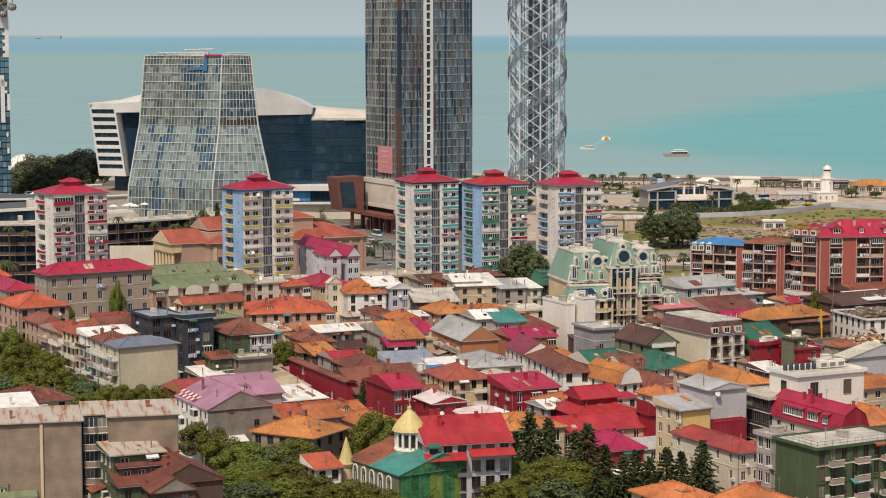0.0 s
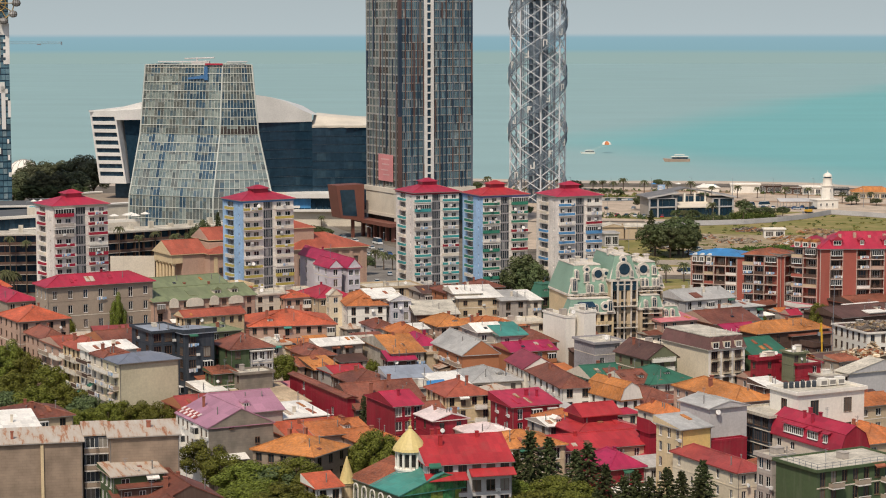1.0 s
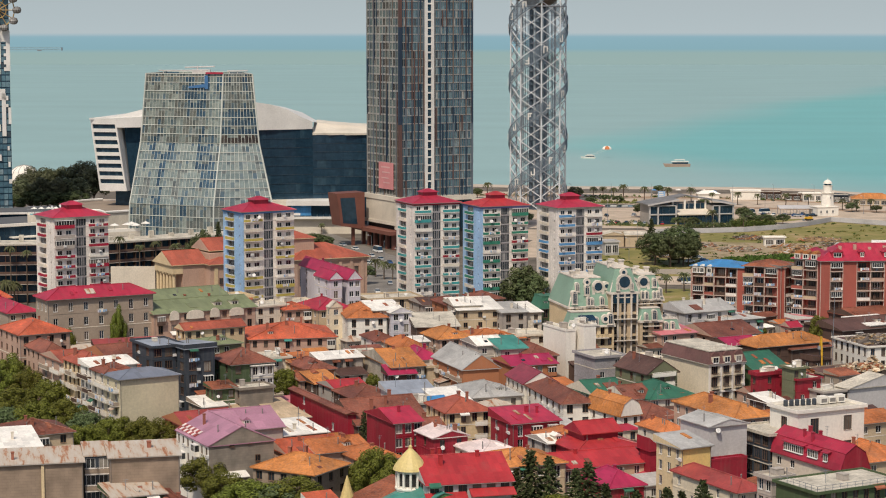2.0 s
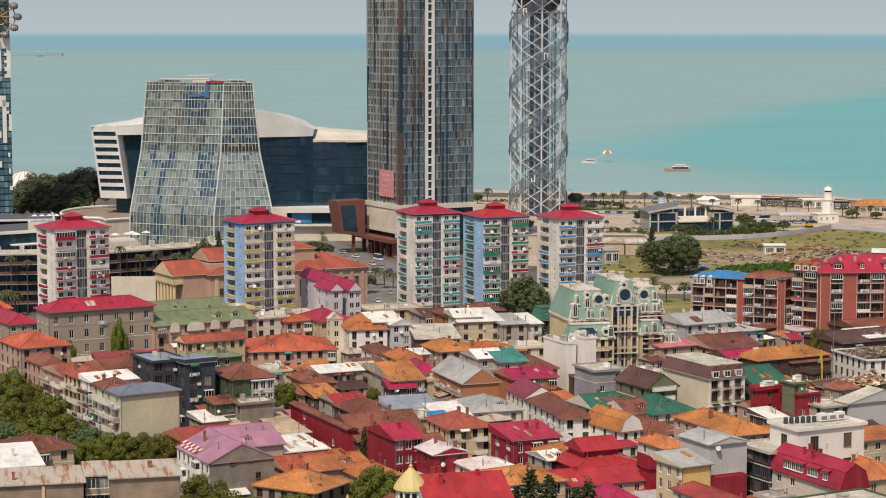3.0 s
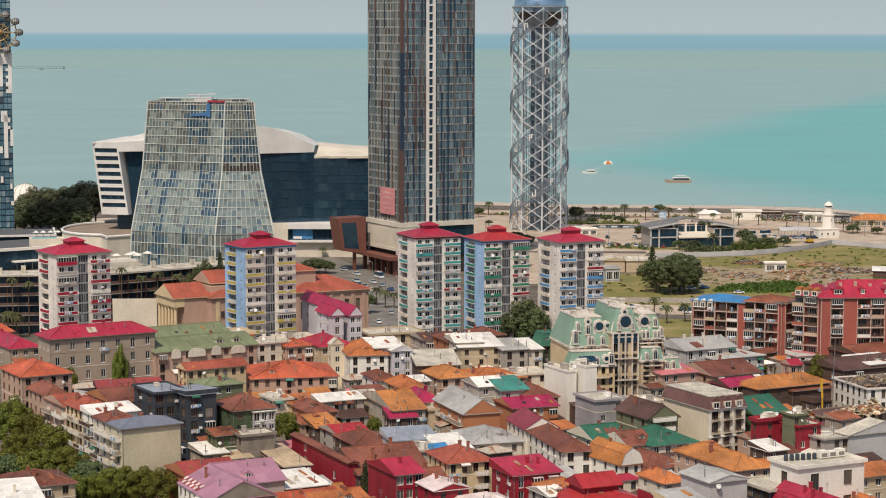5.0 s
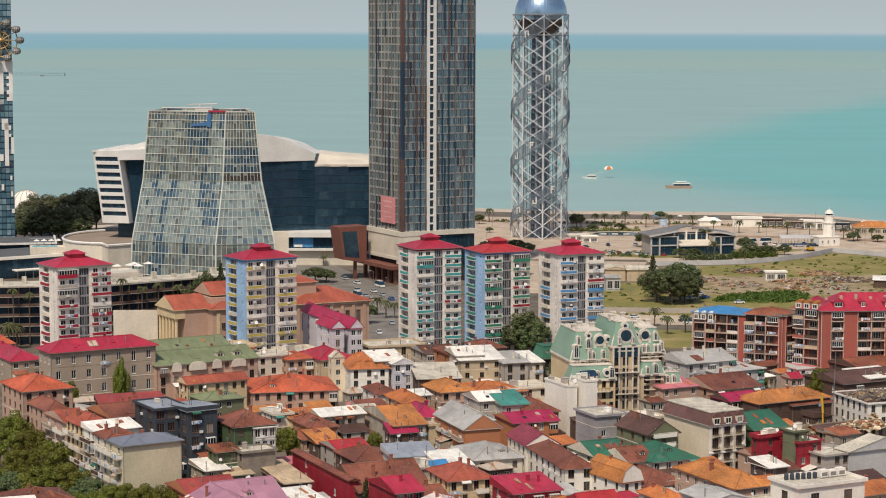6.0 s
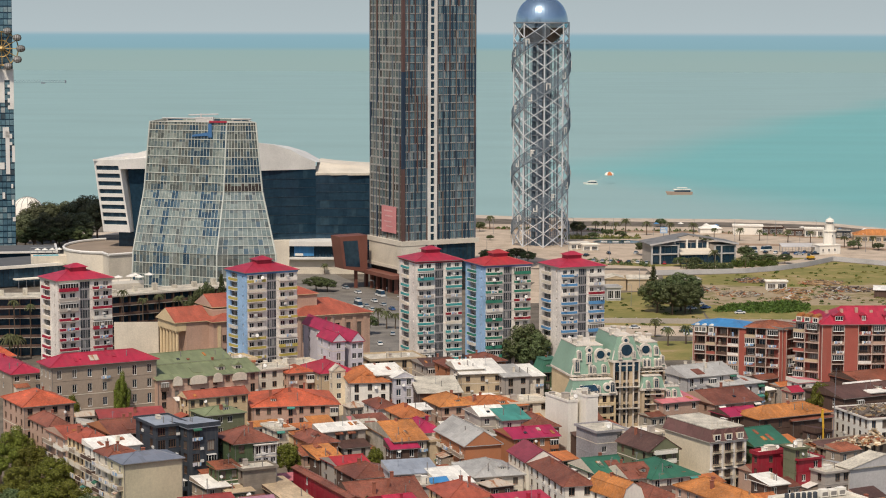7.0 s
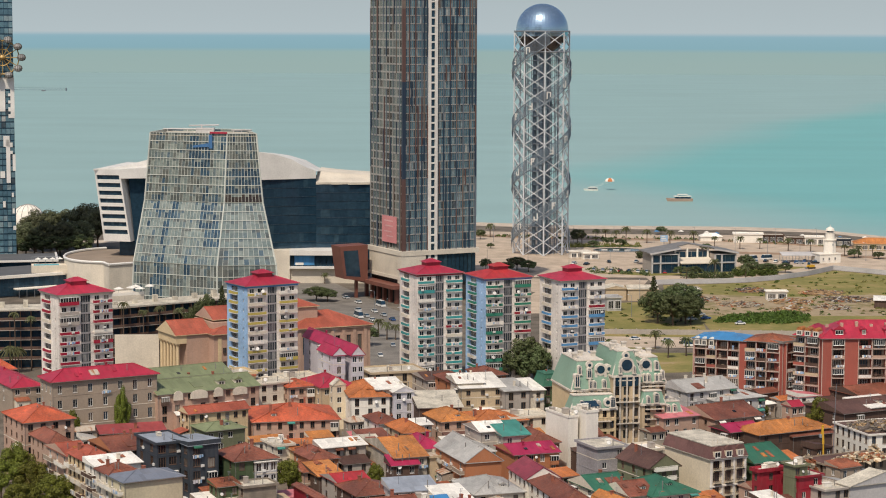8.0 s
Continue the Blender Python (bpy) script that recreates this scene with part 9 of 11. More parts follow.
# mauve-roofed town house and its neighbours
house(-46.7, 407.2, 27, 13.9, 18.8, 13, "gable_y", 3.4, "white", "pink", "white and grey town house under a faded mauve sheet roof", floors=2, cols=0, side=7, wsize=(1.1, 1.7), gable='greyblock', front_wall='greyblock', sash='brown', over=0.3)
house(-44.3, 419.0, 27, 12.4, 16.2, 13.6, "gable_x", 3.0, "grey", "pink", "rear wing with mauve standing-seam roof", floors=2, cols=0, side=2, stacks=0)
house(-55.3, 443.1, 27, 11.7, 14.9, 9.6, "gable_x", 2.2, "brick", "dullred", "low wing under a red roof", floors=2, cols=3, side=2, stacks=0)
house(-57.6, 353.3, 13, 12.0, 9, 22, "shed_front", 1.0, "block", "patchy", "large bare concrete block with a bleached rusty sheet roof", floors=6, cols=0, side=0, blank=True, blank_side=True, name='apartment_house', stacks=1, over=0.4, tidy=True)
house(-62.4, 355.5, 13, 4.4, 8, 21.9, "shed_front", 0.9, "charcoal", "patchy", "dark recessed stair bay with balconies in the concrete block", floors=6, cols=2, side=0, name='apartment_house', wsize=(1.6, 1.8), stacks=0, over=0.2, balc='concrete', balc_cols=(0.3, 0.75), tidy=True)
house(-78.3, 349.5, 13, 16.5, 9, 21.4, "shed_front", 1.0, "block", "patchy", "bare concrete end block with a bleached roof", floors=6, cols=0, side=0, blank=True, blank_side=True, name='apartment_house', stacks=1, over=0.4, tidy=True)
house(-55.9, 345.6, 24, 9.1, 8.1, 16.8, "shed_front", 0.8, "green", "patchy", "narrow dark green house with timber galleries and rusty roof", floors=5, cols=2, side=3, stacks=0)
house(-54.4, 344.5, 24, 10.2, 9.5, 15.0, "shed_front", 1.6, "brown", "oxide", "brown timber house with stepped rusty roofs", floors=4, cols=4, side=2, stacks=1)
house(-53.9, 341.0, 24, 8.6, 6, 12.5, "shed_front", 1.6, "green", "oxide", "lower timber gallery with a rusty lean-to roof", floors=3, cols=3, side=2, stacks=1)
house(-47.9, 340.4, 24, 11.7, 13, 13, "gable_y", 3.0, "brown", "oxide", "weathered dark timber house under a rust-brown gabled roof", floors=3, cols=4, side=3, stacks=2, blank=True)
house(-47.9, 337.2, 24, 7.4, 4.4, 12.3, "gable_y", 2.2, "brown", "oxide", "low timber wing with a grey boarded gable", floors=3, cols=2, side=1, stacks=0, tidy=True, gable="greyblock")
house(-90.9, 431.4, 28, 13.5, 13.5, 10, "hip", 2.2, "sand", "brown", "low street house under a maroon-brown roof", floors=2, cols=3, side=2, stacks=2)
house(-90.6, 412.2, 20, 9.8, 16.2, 11, "shed_front", 1.6, "white", "white", "white-roofed workshop beside the street", floors=2, cols=2, side=2, stacks=1)
house(-77.3, 347.6, 14, 7.7, 12.2, 9, "gable_x", 1.6, "sand", "sage", "low shed with a sage green sheet roof", floors=2, cols=2, side=2, stacks=0)
house(-25.1, 396.7, 60, 11.9, 14.5, 9.5, "hip", 2.6, "concrete", "tan", "old house under a worn tan tiled hip roof", floors=2, cols=3, side=5, stacks=2)
house(-25.8, 417.0, 27, 12.0, 13.5, 9.5, "gable_x", 1.6, "rose", "orange", "low house under a long orange roof", floors=2, cols=4, side=2, stacks=2)
house(-16.6, 411.8, 27, 8.9, 12.2, 9.0, "hip", 1.8, "rose", "orange", "small orange-roofed house among trees", floors=2, cols=2, side=2)
house(-23.3, 375.3, 27, 5.1, 6, 8.0, "shed_front", 1.6, "white", "vermilion", "small white house with a red-orange lean-to roof", floors=2, cols=2, side=2, stacks=0)
house(-33.2, 425.3, 27, 9.9, 13.5, 11.5, "shed_front", 0.8, "brown", "white", "dark house with a white sheet roof", floors=3, cols=3, side=2, stacks=1)
house(-31.4, 415.3, 27, 12.8, 14.9, 9.5, "gable_x", 1.8, "rose", "vermilion", "house with faded orange-red sheet roof", floors=2, cols=4, side=2, stacks=1)
house(-19.2, 456.4, 24, 17.0, 20.0, 7.6, "gable_x", 4.2, "brown", "brown", "broad low house under a big brown sheet roof", floors=2, cols=4, side=2, stacks=3)
house(-5.4, 444.2, 24, 8.0, 14.9, 8.0, "gable_x", 2.0, "grey", "brown", "grey house under a brown sheet roof", floors=2, cols=3, side=2, stacks=1)
house(-21.4, 457.6, 25, 1.9, 36.0, 10, "gable_y", 0.4, "maroon", "brown", "maroon sheet-clad house with deep side wall", floors=3, cols=0, side=2, blank=True, stacks=0)
house(-10.5, 436.3, 25, 6.4, 15.1, 12, "gable_x", 2.0, "maroon", "crimson", "maroon sheet-clad house with glazed upper gallery", floors=3, cols=3, sash="frame", tidy=True, side=0, blank_side=True, wsize=(1.5, 1.9))
house(0.6, 449.8, 20, 10.5, 13.3, 11.6, "hip", 2.4, "cream", "salmon", "cream house with balconies under a brown-red roof", floors=4, cols=4, side=4, stacks=2, balc='white', balc_cols=(0.75,))
house(14.6, 438.2, 24, 11.3, 10.7, 11.5, "shed_front", 1.7, "maroon", "crimson", "maroon clad house under a broad sloping crimson roof", floors=3, cols=3, side=2, stacks=2)
house(-2.1, 427.8, 25, 7.8, 9, 10.5, "gable_y", 1.3, "maroon", "palepink", "maroon shed under bleached pink gabled sheets", floors=2, cols=2, side=1, stacks=2, gable="maroon")
house(7.4, 419.0, 25, 9.6, 12.2, 8.6, "hip", 1.7, "offwhite", "palepink", "low house with a bleached white-pink hip roof", floors=2, cols=4, side=2, stacks=0)
house(21.8, 427.2, 25, 5.3, 9.5, 9.5, "gable_x", 1.0, "grey", "white", "small roof terrace house with white roof", floors=2, cols=2, side=2, stacks=0)
house(-3.0, 370.3, 14, 15.9, 17.6, 13.4, "gable_x", 3.6, "lightgrey", "red", "large white house under a broad red sheet roof", floors=4, cols=6, side=2, wsize=(1.7, 2.2), tidy=True, stacks=4, sash='brown')
house(10.6, 403.1, 22, 14.7, 13.5, 9.5, "hip", 2.2, "sand", "tan", "house under a weathered tan tiled roof", floors=2, cols=4, side=2, stacks=1)
house(23.7, 429.1, 25, 8.8, 10.8, 9.5, "hip", 2.0, "rose", "orange", "small house under an orange tiled roof", floors=2, cols=2, side=2)
house(23.1, 408.9, 22, 19.2, 12.2, 8.0, "gable_x", 2.0, "sand", "red", "low house with a long red sheet roof", floors=2, cols=5, side=2, stacks=1)
house(27.4, 419.0, 24, 15.0, 14.9, 9.5, "hip", 2.0, "maroon", "red", "red pyramid-roofed house with ridge vents", floors=2, cols=3, side=2, stacks=2)
house(32.2, 398.4, 24, 7.8, 12.2, 6.5, "hip", 2.6, "maroon", "magenta", "small house under a crimson pyramid roof", floors=2, cols=1, side=2, stacks=1)
house(41.6, 413.8, 26, 2.4, 3.9, 10.8, "shed_right", 2.6, "maroon", "crimson", "tall maroon clad firewall house", floors=2, cols=0, side=0, blank=True, blank_side=True, stacks=0)
house(40.0, 464.1, 30, 5.3, 13.2, 8.2, "gambrel_y", 4.0, "white", "tan", "white house with a tan tiled gambrel roof and dormer", floors=3, cols=2, side=3, wsize=(1.0, 1.6))
house(45.5, 465.9, 27, 11.0, 16.2, 6.8, "hip", 2.6, "grey", "brown", "house under a dark brown hipped roof", floors=2, cols=2, side=2, stacks=1)
house(47.9, 446.4, 27, 5.4, 10.7, 8.0, "hip", 1.8, "offwhite", "orange", "small house with orange tiled roof and blue tank", floors=2, cols=2, side=2, stacks=1)
house(45.4, 391.9, 29, 6.9, 8.4, 15.7, "shed_front", 1.4, "cream", "grey", "pale yellow apartment house with grey sheet roof", floors=5, cols=0, side=3, blank=True, sash='frame', front_wall='yellow', name='apartment_house', stacks=0)
house(52.9, 409.0, 27, 9.0, 10.5, 16.6, "gable_y", 1.2, "lightgrey", "grey", "plain light grey clad block with a low gabled roof", floors=4, cols=0, side=0, blank=True, blank_side=True, name='apartment_house', stacks=0)
house(62.9, 444.4, 26, 9.6, 24.5, 11.3, "hip", 2.4, "rose", "tan", "long house under a broad tan tiled hip roof", floors=2, cols=3, side=7, stacks=2)
house(71.2, 413.1, 27, 16.6, 9.6, 18.6, "flat", 0.5, "white", "felt", "white modern apartment block with roof terrace", floors=3, cols=2, side=1, tidy=True, wsize=(2.1, 3.0), sash='brown', storey=5.2, name='apartment_house', stacks=0)
house(65.2, 411.5, 27, 8.2, 10.7, 14.3, "flat", 0.4, "charcoal", "felt", "dark glazed office wing under a pale slab roof", floors=4, cols=4, side=5, wsize=(2.1, 2.7), sash='brown', tidy=True, name='office_wing', stacks=0, soffit='felt')
house(75.9, 392.2, 27, 6.3, 22.0, 11.2, "gambrel_y", 4.9, "offwhite", "crimson", "off-white house with a crimson attic roof and dormers", floors=3, cols=0, side=5, stacks=4, gable='maroon')
house(61.7, 338.6, 29, 18.7, 10.9, 19.1, "flat", 0.25, "green", "felt", "dark green flat-roofed apartment house with iron balconies", floors=6, cols=8, sash="brown", side=0, blank_side=True, wsize=(1.2, 2.1), name='apartment_house', stacks=0, balc='beige', balc_cols=(0.2, 0.5, 0.8))
house(56.4, 352.6, 29, 4.4, 4.1, 18.4, "flat", 0.5, "grey", "felt", "grey stairwell wing beside the green house", floors=6, cols=1, side=2, name='apartment_house', stacks=0)
house(53.6, 373.5, 27, 5.6, 21.5, 11.3, "hip", 1.7, "warmwhite", "dullred", "cream house under a long dull red sheet hip roof", floors=2, cols=2, side=5, wsize=(1.0, 1.7), stacks=0)
house(40.0, 348.6, 27, 10.5, 14.8, 7.0, "hip", 2.2, "sand", "orange", "house under an orange tiled roof at the park", floors=2, cols=3, side=2, stacks=0)
house(56.1, 329.4, 27, 7.9, 22.1, 8.5, "hip", 3.0, "sand", "orange", "broad orange-tiled house beside the green block", floors=2, cols=3, side=2, stacks=1)
house(89.7, 433.3, 27, 9.3, 10, 11.5, "flat", 0.6, "white", "felt", "white balustraded house with arched windows", floors=3, cols=4, side=2, stacks=0)
house(84.0, 408.2, 27, 12.5, 16.2, 9.5, "hip", 2.5, "sand", "orange", "house under an orange tiled roof", floors=2, cols=3, side=2, stacks=1)
house(86.9, 430.3, 27, 10.4, 10.8, 13, "gable_x", 1.5, "sand", "orange", "small orange roof between white blocks", floors=2, cols=3, side=2, stacks=2)
house(46.2, 393.1, 27, 14.4, 2, 12.4, "flat", 0.2, "maroon", "crimson", "maroon sheet-clad firewall behind a red roof", floors=1, cols=0, side=0, blank=True, blank_side=True, stacks=0, over=0.05, tidy=True)
# middle rows
house(-29.0, 629.4, 24, 3.9, 42.4, 19, "gable_y", 2.8, "lilac", "magenta", "white gabled villa with magenta roofs", floors=5, cols=2, side=4)
house(-34.6, 627.6, 24, 4.0, 12.7, 19.2, "gable_y", 2.4, "lilac", "magenta", "white villa wing with steep magenta roof", floors=5, cols=1, side=2, stacks=0)
house(-37.2, 611.0, 24, 10.8, 16.2, 12.2, "hip", 2.5, "sand", "crimson", "sand-coloured house under a crimson hip roof", floors=3, cols=3, side=3)
house(-33.6, 609.0, 24, 4.0, 3.0, 13.2, "gable_y", 1.7, "warmwhite", "felt", "cream gabled frontispiece with a round-headed window", floors=3, cols=1, side=1, stacks=0, tidy=True, over=0.15)
house(-49.0, 631.4, 27, 11.3, 10, 11, "flat", 0.5, "offwhite", "felt", "off-white workshop under a flat roof", floors=3, cols=3, side=2, stacks=0)
house(-64.6, 615.7, 31, 8.4, 9, 15, "flat", 0.6, "cream", "felt", "cream classical annex with balustrade", floors=3, cols=3, side=2, stacks=0)
house(-55.8, 611.2, 31, 10.8, 10, 13, "flat", 0.3, "offwhite", "felt", "pale flat-roofed shop with vents", floors=3, cols=3, side=2, stacks=0)
house(-28.0, 599.0, 10, 11.7, 21.1, 11.5, "hip", 2.6, "white", "orange", "white two-storey house under an orange tiled hip roof", floors=3, cols=3, side=2, wsize=(1.3, 1.8), stacks=1)
house(-15.4, 600.3, 18, 6.3, 10, 12.8, "gable_y", 1.6, "lilac", "white", "white gabled house with white sheet roof", floors=3, cols=2, side=2)
house(-20.4, 602.5, 18, 8.9, 12.2, 13.2, "shed_front", 1.4, "offwhite", "white", "white sheet roof over a narrow house", floors=3, cols=2, side=2, stacks=0)
house(-7.9, 590.0, 8, 12.5, 18.9, 10.2, "shed_front", 1.6, "brown", "felt", "dark walled yard house with pale flat roof and tall flue", floors=2, cols=3, side=2, stacks=0)
house(-23.5, 642.5, 20, 17.7, 12, 11, "flat", 0.5, "sand", "felt", "old sand-coloured house with round windows and pale roof", floors=3, cols=4, side=2, stacks=1)
house(-6.3, 634.8, 20, 9.6, 13.5, 10.5, "gable_x", 1.4, "grey", "umber", "grey house under a dark brown roof", floors=3, cols=3, side=2)
house(1.0, 622.6, 20, 7.6, 13.5, 12, "hip", 1.6, "brick", "brown", "brick house with a brown-red roof", floors=3, cols=2, side=2)
house(4.3, 611.7, 14, 13.5, 16.2, 12, "shed_front", 1.8, "sand", "white", "sand-coloured house under white sheet roofs", floors=3, cols=3, side=2, stacks=0)
house(3.2, 614.5, 14, 8.2, 12.2, 13, "gable_x", 1.6, "offwhite", "white", "off-white rear house under a white roof", floors=3, cols=2, side=2, stacks=1)
house(17.3, 610.1, 18, 7.8, 14.9, 11.5, "shed_front", 1.2, "grey", "grey", "grey house with a light sheet roof", floors=3, cols=2, side=2, stacks=1)
house(21.9, 612.4, 18, 7.7, 13.5, 11.2, "shed_front", 1.4, "offwhite", "white", "narrow house with a bright white roof", floors=3, cols=2, side=2, stacks=0)
house(10.5, 628.4, 20, 8.3, 12.2, 13, "hip", 1.6, "brick", "brown", "rear house with a dull red roof", floors=3, cols=2, side=2)
house(18.5, 583.1, 20, 11.7, 10, 8.5, "flat", 0.4, "offwhite", "felt", "low off-white house beside the white tower", floors=2, cols=3, side=2, stacks=0)
house(7.2, 577.6, 22, 17.0, 16.2, 8.0, "hip", 2.0, "rose", "orange", "long house under an orange tiled roof", floors=2, cols=5, side=2, stacks=2)
house(-1.5, 577.6, 22, 10.8, 14.9, 8.5, "hip", 2.4, "rose", "tan", "small rose house with a tan hip roof", floors=2, cols=3, side=2)
house(-18.9, 574.4, 22, 6.4, 12.2, 8.5, "hip", 1.6, "white", "brown", "small white house with a rust-red roof", floors=2, cols=2, side=2)
house(-11.7, 561.0, 22, 7.3, 13.5, 8.5, "hip", 2.2, "sand", "orange", "small house with an orange tiled roof", floors=2, cols=2, side=2)
house(-9.7, 571.3, 22, 6.0, 6, 8.6, "shed_front", 0.8, "grey", "white", "small grey extension under a white roof", floors=2, cols=2, side=2, stacks=0)
house(-7.9, 532.1, 20, 7.4, 13.5, 10, "hip", 2.4, "grey", "magenta", "house under a magenta pyramid roof", floors=2, cols=2, side=2, stacks=1)
house(-32.3, 535.7, 26, 12.3, 5.4, 9.5, "shed_front", 1.2, "grey", "white", "grey two-storey house under a flat white sheet roof", floors=3, cols=7, side=2, wsize=(1.0, 1.7), stacks=0)
house(-20.8, 544.7, 22, 3.6, 10.8, 9.2, "gable_x", 1.0, "sand", "felt", "small house with a pale roof", floors=2, cols=1, side=2, stacks=0)
house(-13.2, 523.8, 20, 8.8, 25.9, 9.5, "gable_x", 2.8, "stone", "tan", "block-walled house under a long tan tiled roof", floors=2, cols=3, side=0, blank_side=True, stacks=1, gable='stone')
house(-13.8, 521.3, 20, 7.1, 5, 8.0, "shed_front", 1.8, "brown", "magenta", "low lean-to with a magenta roof", floors=1, cols=2, side=2, stacks=0)
house(-4.2, 527.0, 22, 10.2, 12, 9.0, "flat", 0.4, "sand", "patchy", "timber gallery house with bleached roofs", floors=2, cols=4, side=2, stacks=1)
house(4.7, 510.9, 20, 9.6, 22.0, 11.0, "gable_y", 3.6, "brick", "grey", "orange brick gabled house with light sheet roof", floors=3, cols=0, side=3, blank=True, gable='brick', stacks=0, left_balc=3)
house(9.2, 553.2, 20, 7.6, 12.2, 10.5, "gable_x", 1.6, "grey", "white", "small house with white and teal roof", floors=2, cols=2, side=2, stacks=0)
house(15.2, 550.2, 20, 7.6, 10.8, 10, "shed_front", 2.0, "grey", "teal", "small house with a teal sheet roof", floors=2, cols=2, side=2, stacks=0)
house(22.6, 546.9, 22, 8.2, 14.9, 8.5, "hip", 2.4, "brick", "brown", "brick house under a brown roof", floors=2, cols=2, side=2)
house(17.7, 535.2, 20, 12.7, 13.5, 8.0, "gable_x", 1.6, "brick", "magenta", "low house with magenta-red roofs", floors=2, cols=4, side=2, stacks=1)
house(2.3, 538.7, 20, 11.1, 13.5, 7.5, "hip", 2.0, "grey", "grey", "house with a pale grey hipped roof", floors=2, cols=2, side=2)
house(19.4, 498.6, 16, 8.4, 14.0, 9.6, "gable_y", 2.8, "white", "dusk", "white house under a dusky magenta sheet roof", floors=2, cols=2, side=4, wsize=(1.3, 1.7), stacks=0, tidy=True)
house(27.2, 473.0, 16, 7.6, 26.0, 9.4, "hip", 2.4, "white", "brown", "long white house under a brown corrugated roof", floors=2, cols=2, side=6, wsize=(1.5, 2.0), stacks=1, tidy=True)
house(-12.5, 482.6, 16, 11.0, 9.5, 10.0, "shed_front", 1.4, "lightgrey", "bluegrey", "pale blue-grey house with glazed verandas", floors=2, cols=4, side=1, stacks=0)
house(-8.3, 472.0, 16, 10.8, 9, 9.5, "flat", 0.3, "grey", "felt", "flat-roofed yard house with blue water tanks", floors=2, cols=2, side=2, stacks=1)
house(-1.2, 475.0, 16, 7.8, 13.5, 9.5, "shed_front", 1.0, "offwhite", "white", "house with a bright white sheet roof", floors=2, cols=2, side=2, stacks=0)
house(6.8, 488.8, 18, 12.4, 16.2, 8.0, "hip", 2.4, "offwhite", "grey", "house under a light grey hipped sheet roof", floors=2, cols=3, side=2, stacks=0)
house(-35.9, 515.6, 27, 6.9, 10.8, 7.5, "gable_x", 1.6, "rose", "rust", "low house with a dull red roof", floors=2, cols=2, side=2, stacks=0)
house(-34.5, 526.8, 27, 7.4, 13.5, 8.2, "hip", 2.0, "brick", "brown", "brick house with rust-brown roof", floors=2, cols=2, side=2)
house(-26.0, 500.4, 25, 8.2, 12.2, 7.8, "gable_x", 1.4, "grey", "red", "low house with a red sheet roof", floors=2, cols=2, side=2, stacks=0)
house(-21.3, 487.8, 24, 10.9, 13.5, 7.8, "hip", 2.2, "brown", "brown", "brown-roofed house in the middle of the block", floors=2, cols=2, side=2, stacks=1)
# right hand rows
house(75.7, 478.7, 28, 5.2, 7.5, 8.5, "shed_front", 1.2, "brown", "white", "low timber house under a curved white roof", floors=2, cols=2, side=2, stacks=1)
house(29.1, 618.5, 20, 5.9, 7.1, 11.6, "mansard", 3.4, "green", "green", "dark green house with a green mansard and dormers", floors=3, cols=2, side=2, stacks=1)
house(65.2, 507.0, 28, 10.6, 20.0, 13.0, "mansard", 3.0, "warmwhite", "plum", "pale cream apartment house with brown mansard and tall windows", floors=4, cols=3, side=3, wsize=(1.9, 2.5), sash="brown", blank_side=True, tidy=True, name="apartment_house", stacks=0, soffit="felt", storey=3.3)
house(76.0, 581.8, 28, 16.3, 18.9, 8.6, "gable_x", 2.6, "rose", "brown", "broad house under a brown sheet roof", floors=2, cols=4, side=2, stacks=1)
house(60.8, 576.3, 26, 11.6, 12.2, 10.0, "shed_front", 1.4, "rose", "rose", "low house with a rose-pink sheet roof", floors=2, cols=4, side=2, stacks=0)
house(50.1, 506.6, 27, 8.7, 15.0, 10.6, "gable_y", 3.2, "olive", "umber", "house under a dark umber gable with white balcony", floors=3, cols=3, side=3, balc='white', balc_cols=(0.3, 0.7))
house(48.0, 524.7, 27, 8.8, 8, 11, "flat", 0.5, "offwhite", "white", "small white rooftop house", floors=3, cols=2, side=2, stacks=0)
house(38.6, 526.3, 25, 8.8, 11, 11.5, "flat", 0.4, "lilacgrey", "felt", "grey blank-walled house with terrace", floors=3, cols=2, side=0, stacks=0)
house(36.2, 496.6, 25, 9.4, 13.5, 7.2, "gable_x", 2.6, "offwhite", "green", "low house under a dark green sheet roof", floors=2, cols=3, side=2, stacks=1)
house(49.4, 491.9, 25, 12.9, 16.2, 7.0, "hip", 3.0, "offwhite", "green", "low white house under a dark green hip roof", floors=2, cols=4, side=2, stacks=0)
house(44.0, 492.0, 25, 7.0, 12.2, 7.0, "gable_x", 2.4, "offwhite", "brown", "low house with a brown sheet roof", floors=2, cols=2, side=2, stacks=1)
house(77.2, 514.3, 28, 10.5, 16.2, 10.5, "gable_x", 3.0, "green", "green", "house under a dark green gabled roof", floors=3, cols=3, side=2, stacks=0)
house(75.7, 497.2, 28, 7.4, 2.7, 12, "flat", 0.7, "maroon", "white", "maroon rooftop house with pale parapet", floors=3, cols=1, side=1, stacks=0)
house(83.7, 493.5, 28, 3.9, 4.4, 14.2, "flat", 0.3, "olive", "white", "olive and maroon narrow house with white flat roof", floors=4, cols=2, side=0, stacks=0)
house(84.6, 493.3, 28, 7.1, 6, 11.5, "flat", 0.3, "maroon", "felt", "maroon storey house with glazed front", floors=3, cols=2, side=2, stacks=0)
house(83.8, 550.8, 28, 23.8, 10.2, 10.4, "hip", 2.4, "brown", "tan", "long workshop under a sagging tan tiled roof", floors=2, cols=5, side=2, stacks=1)
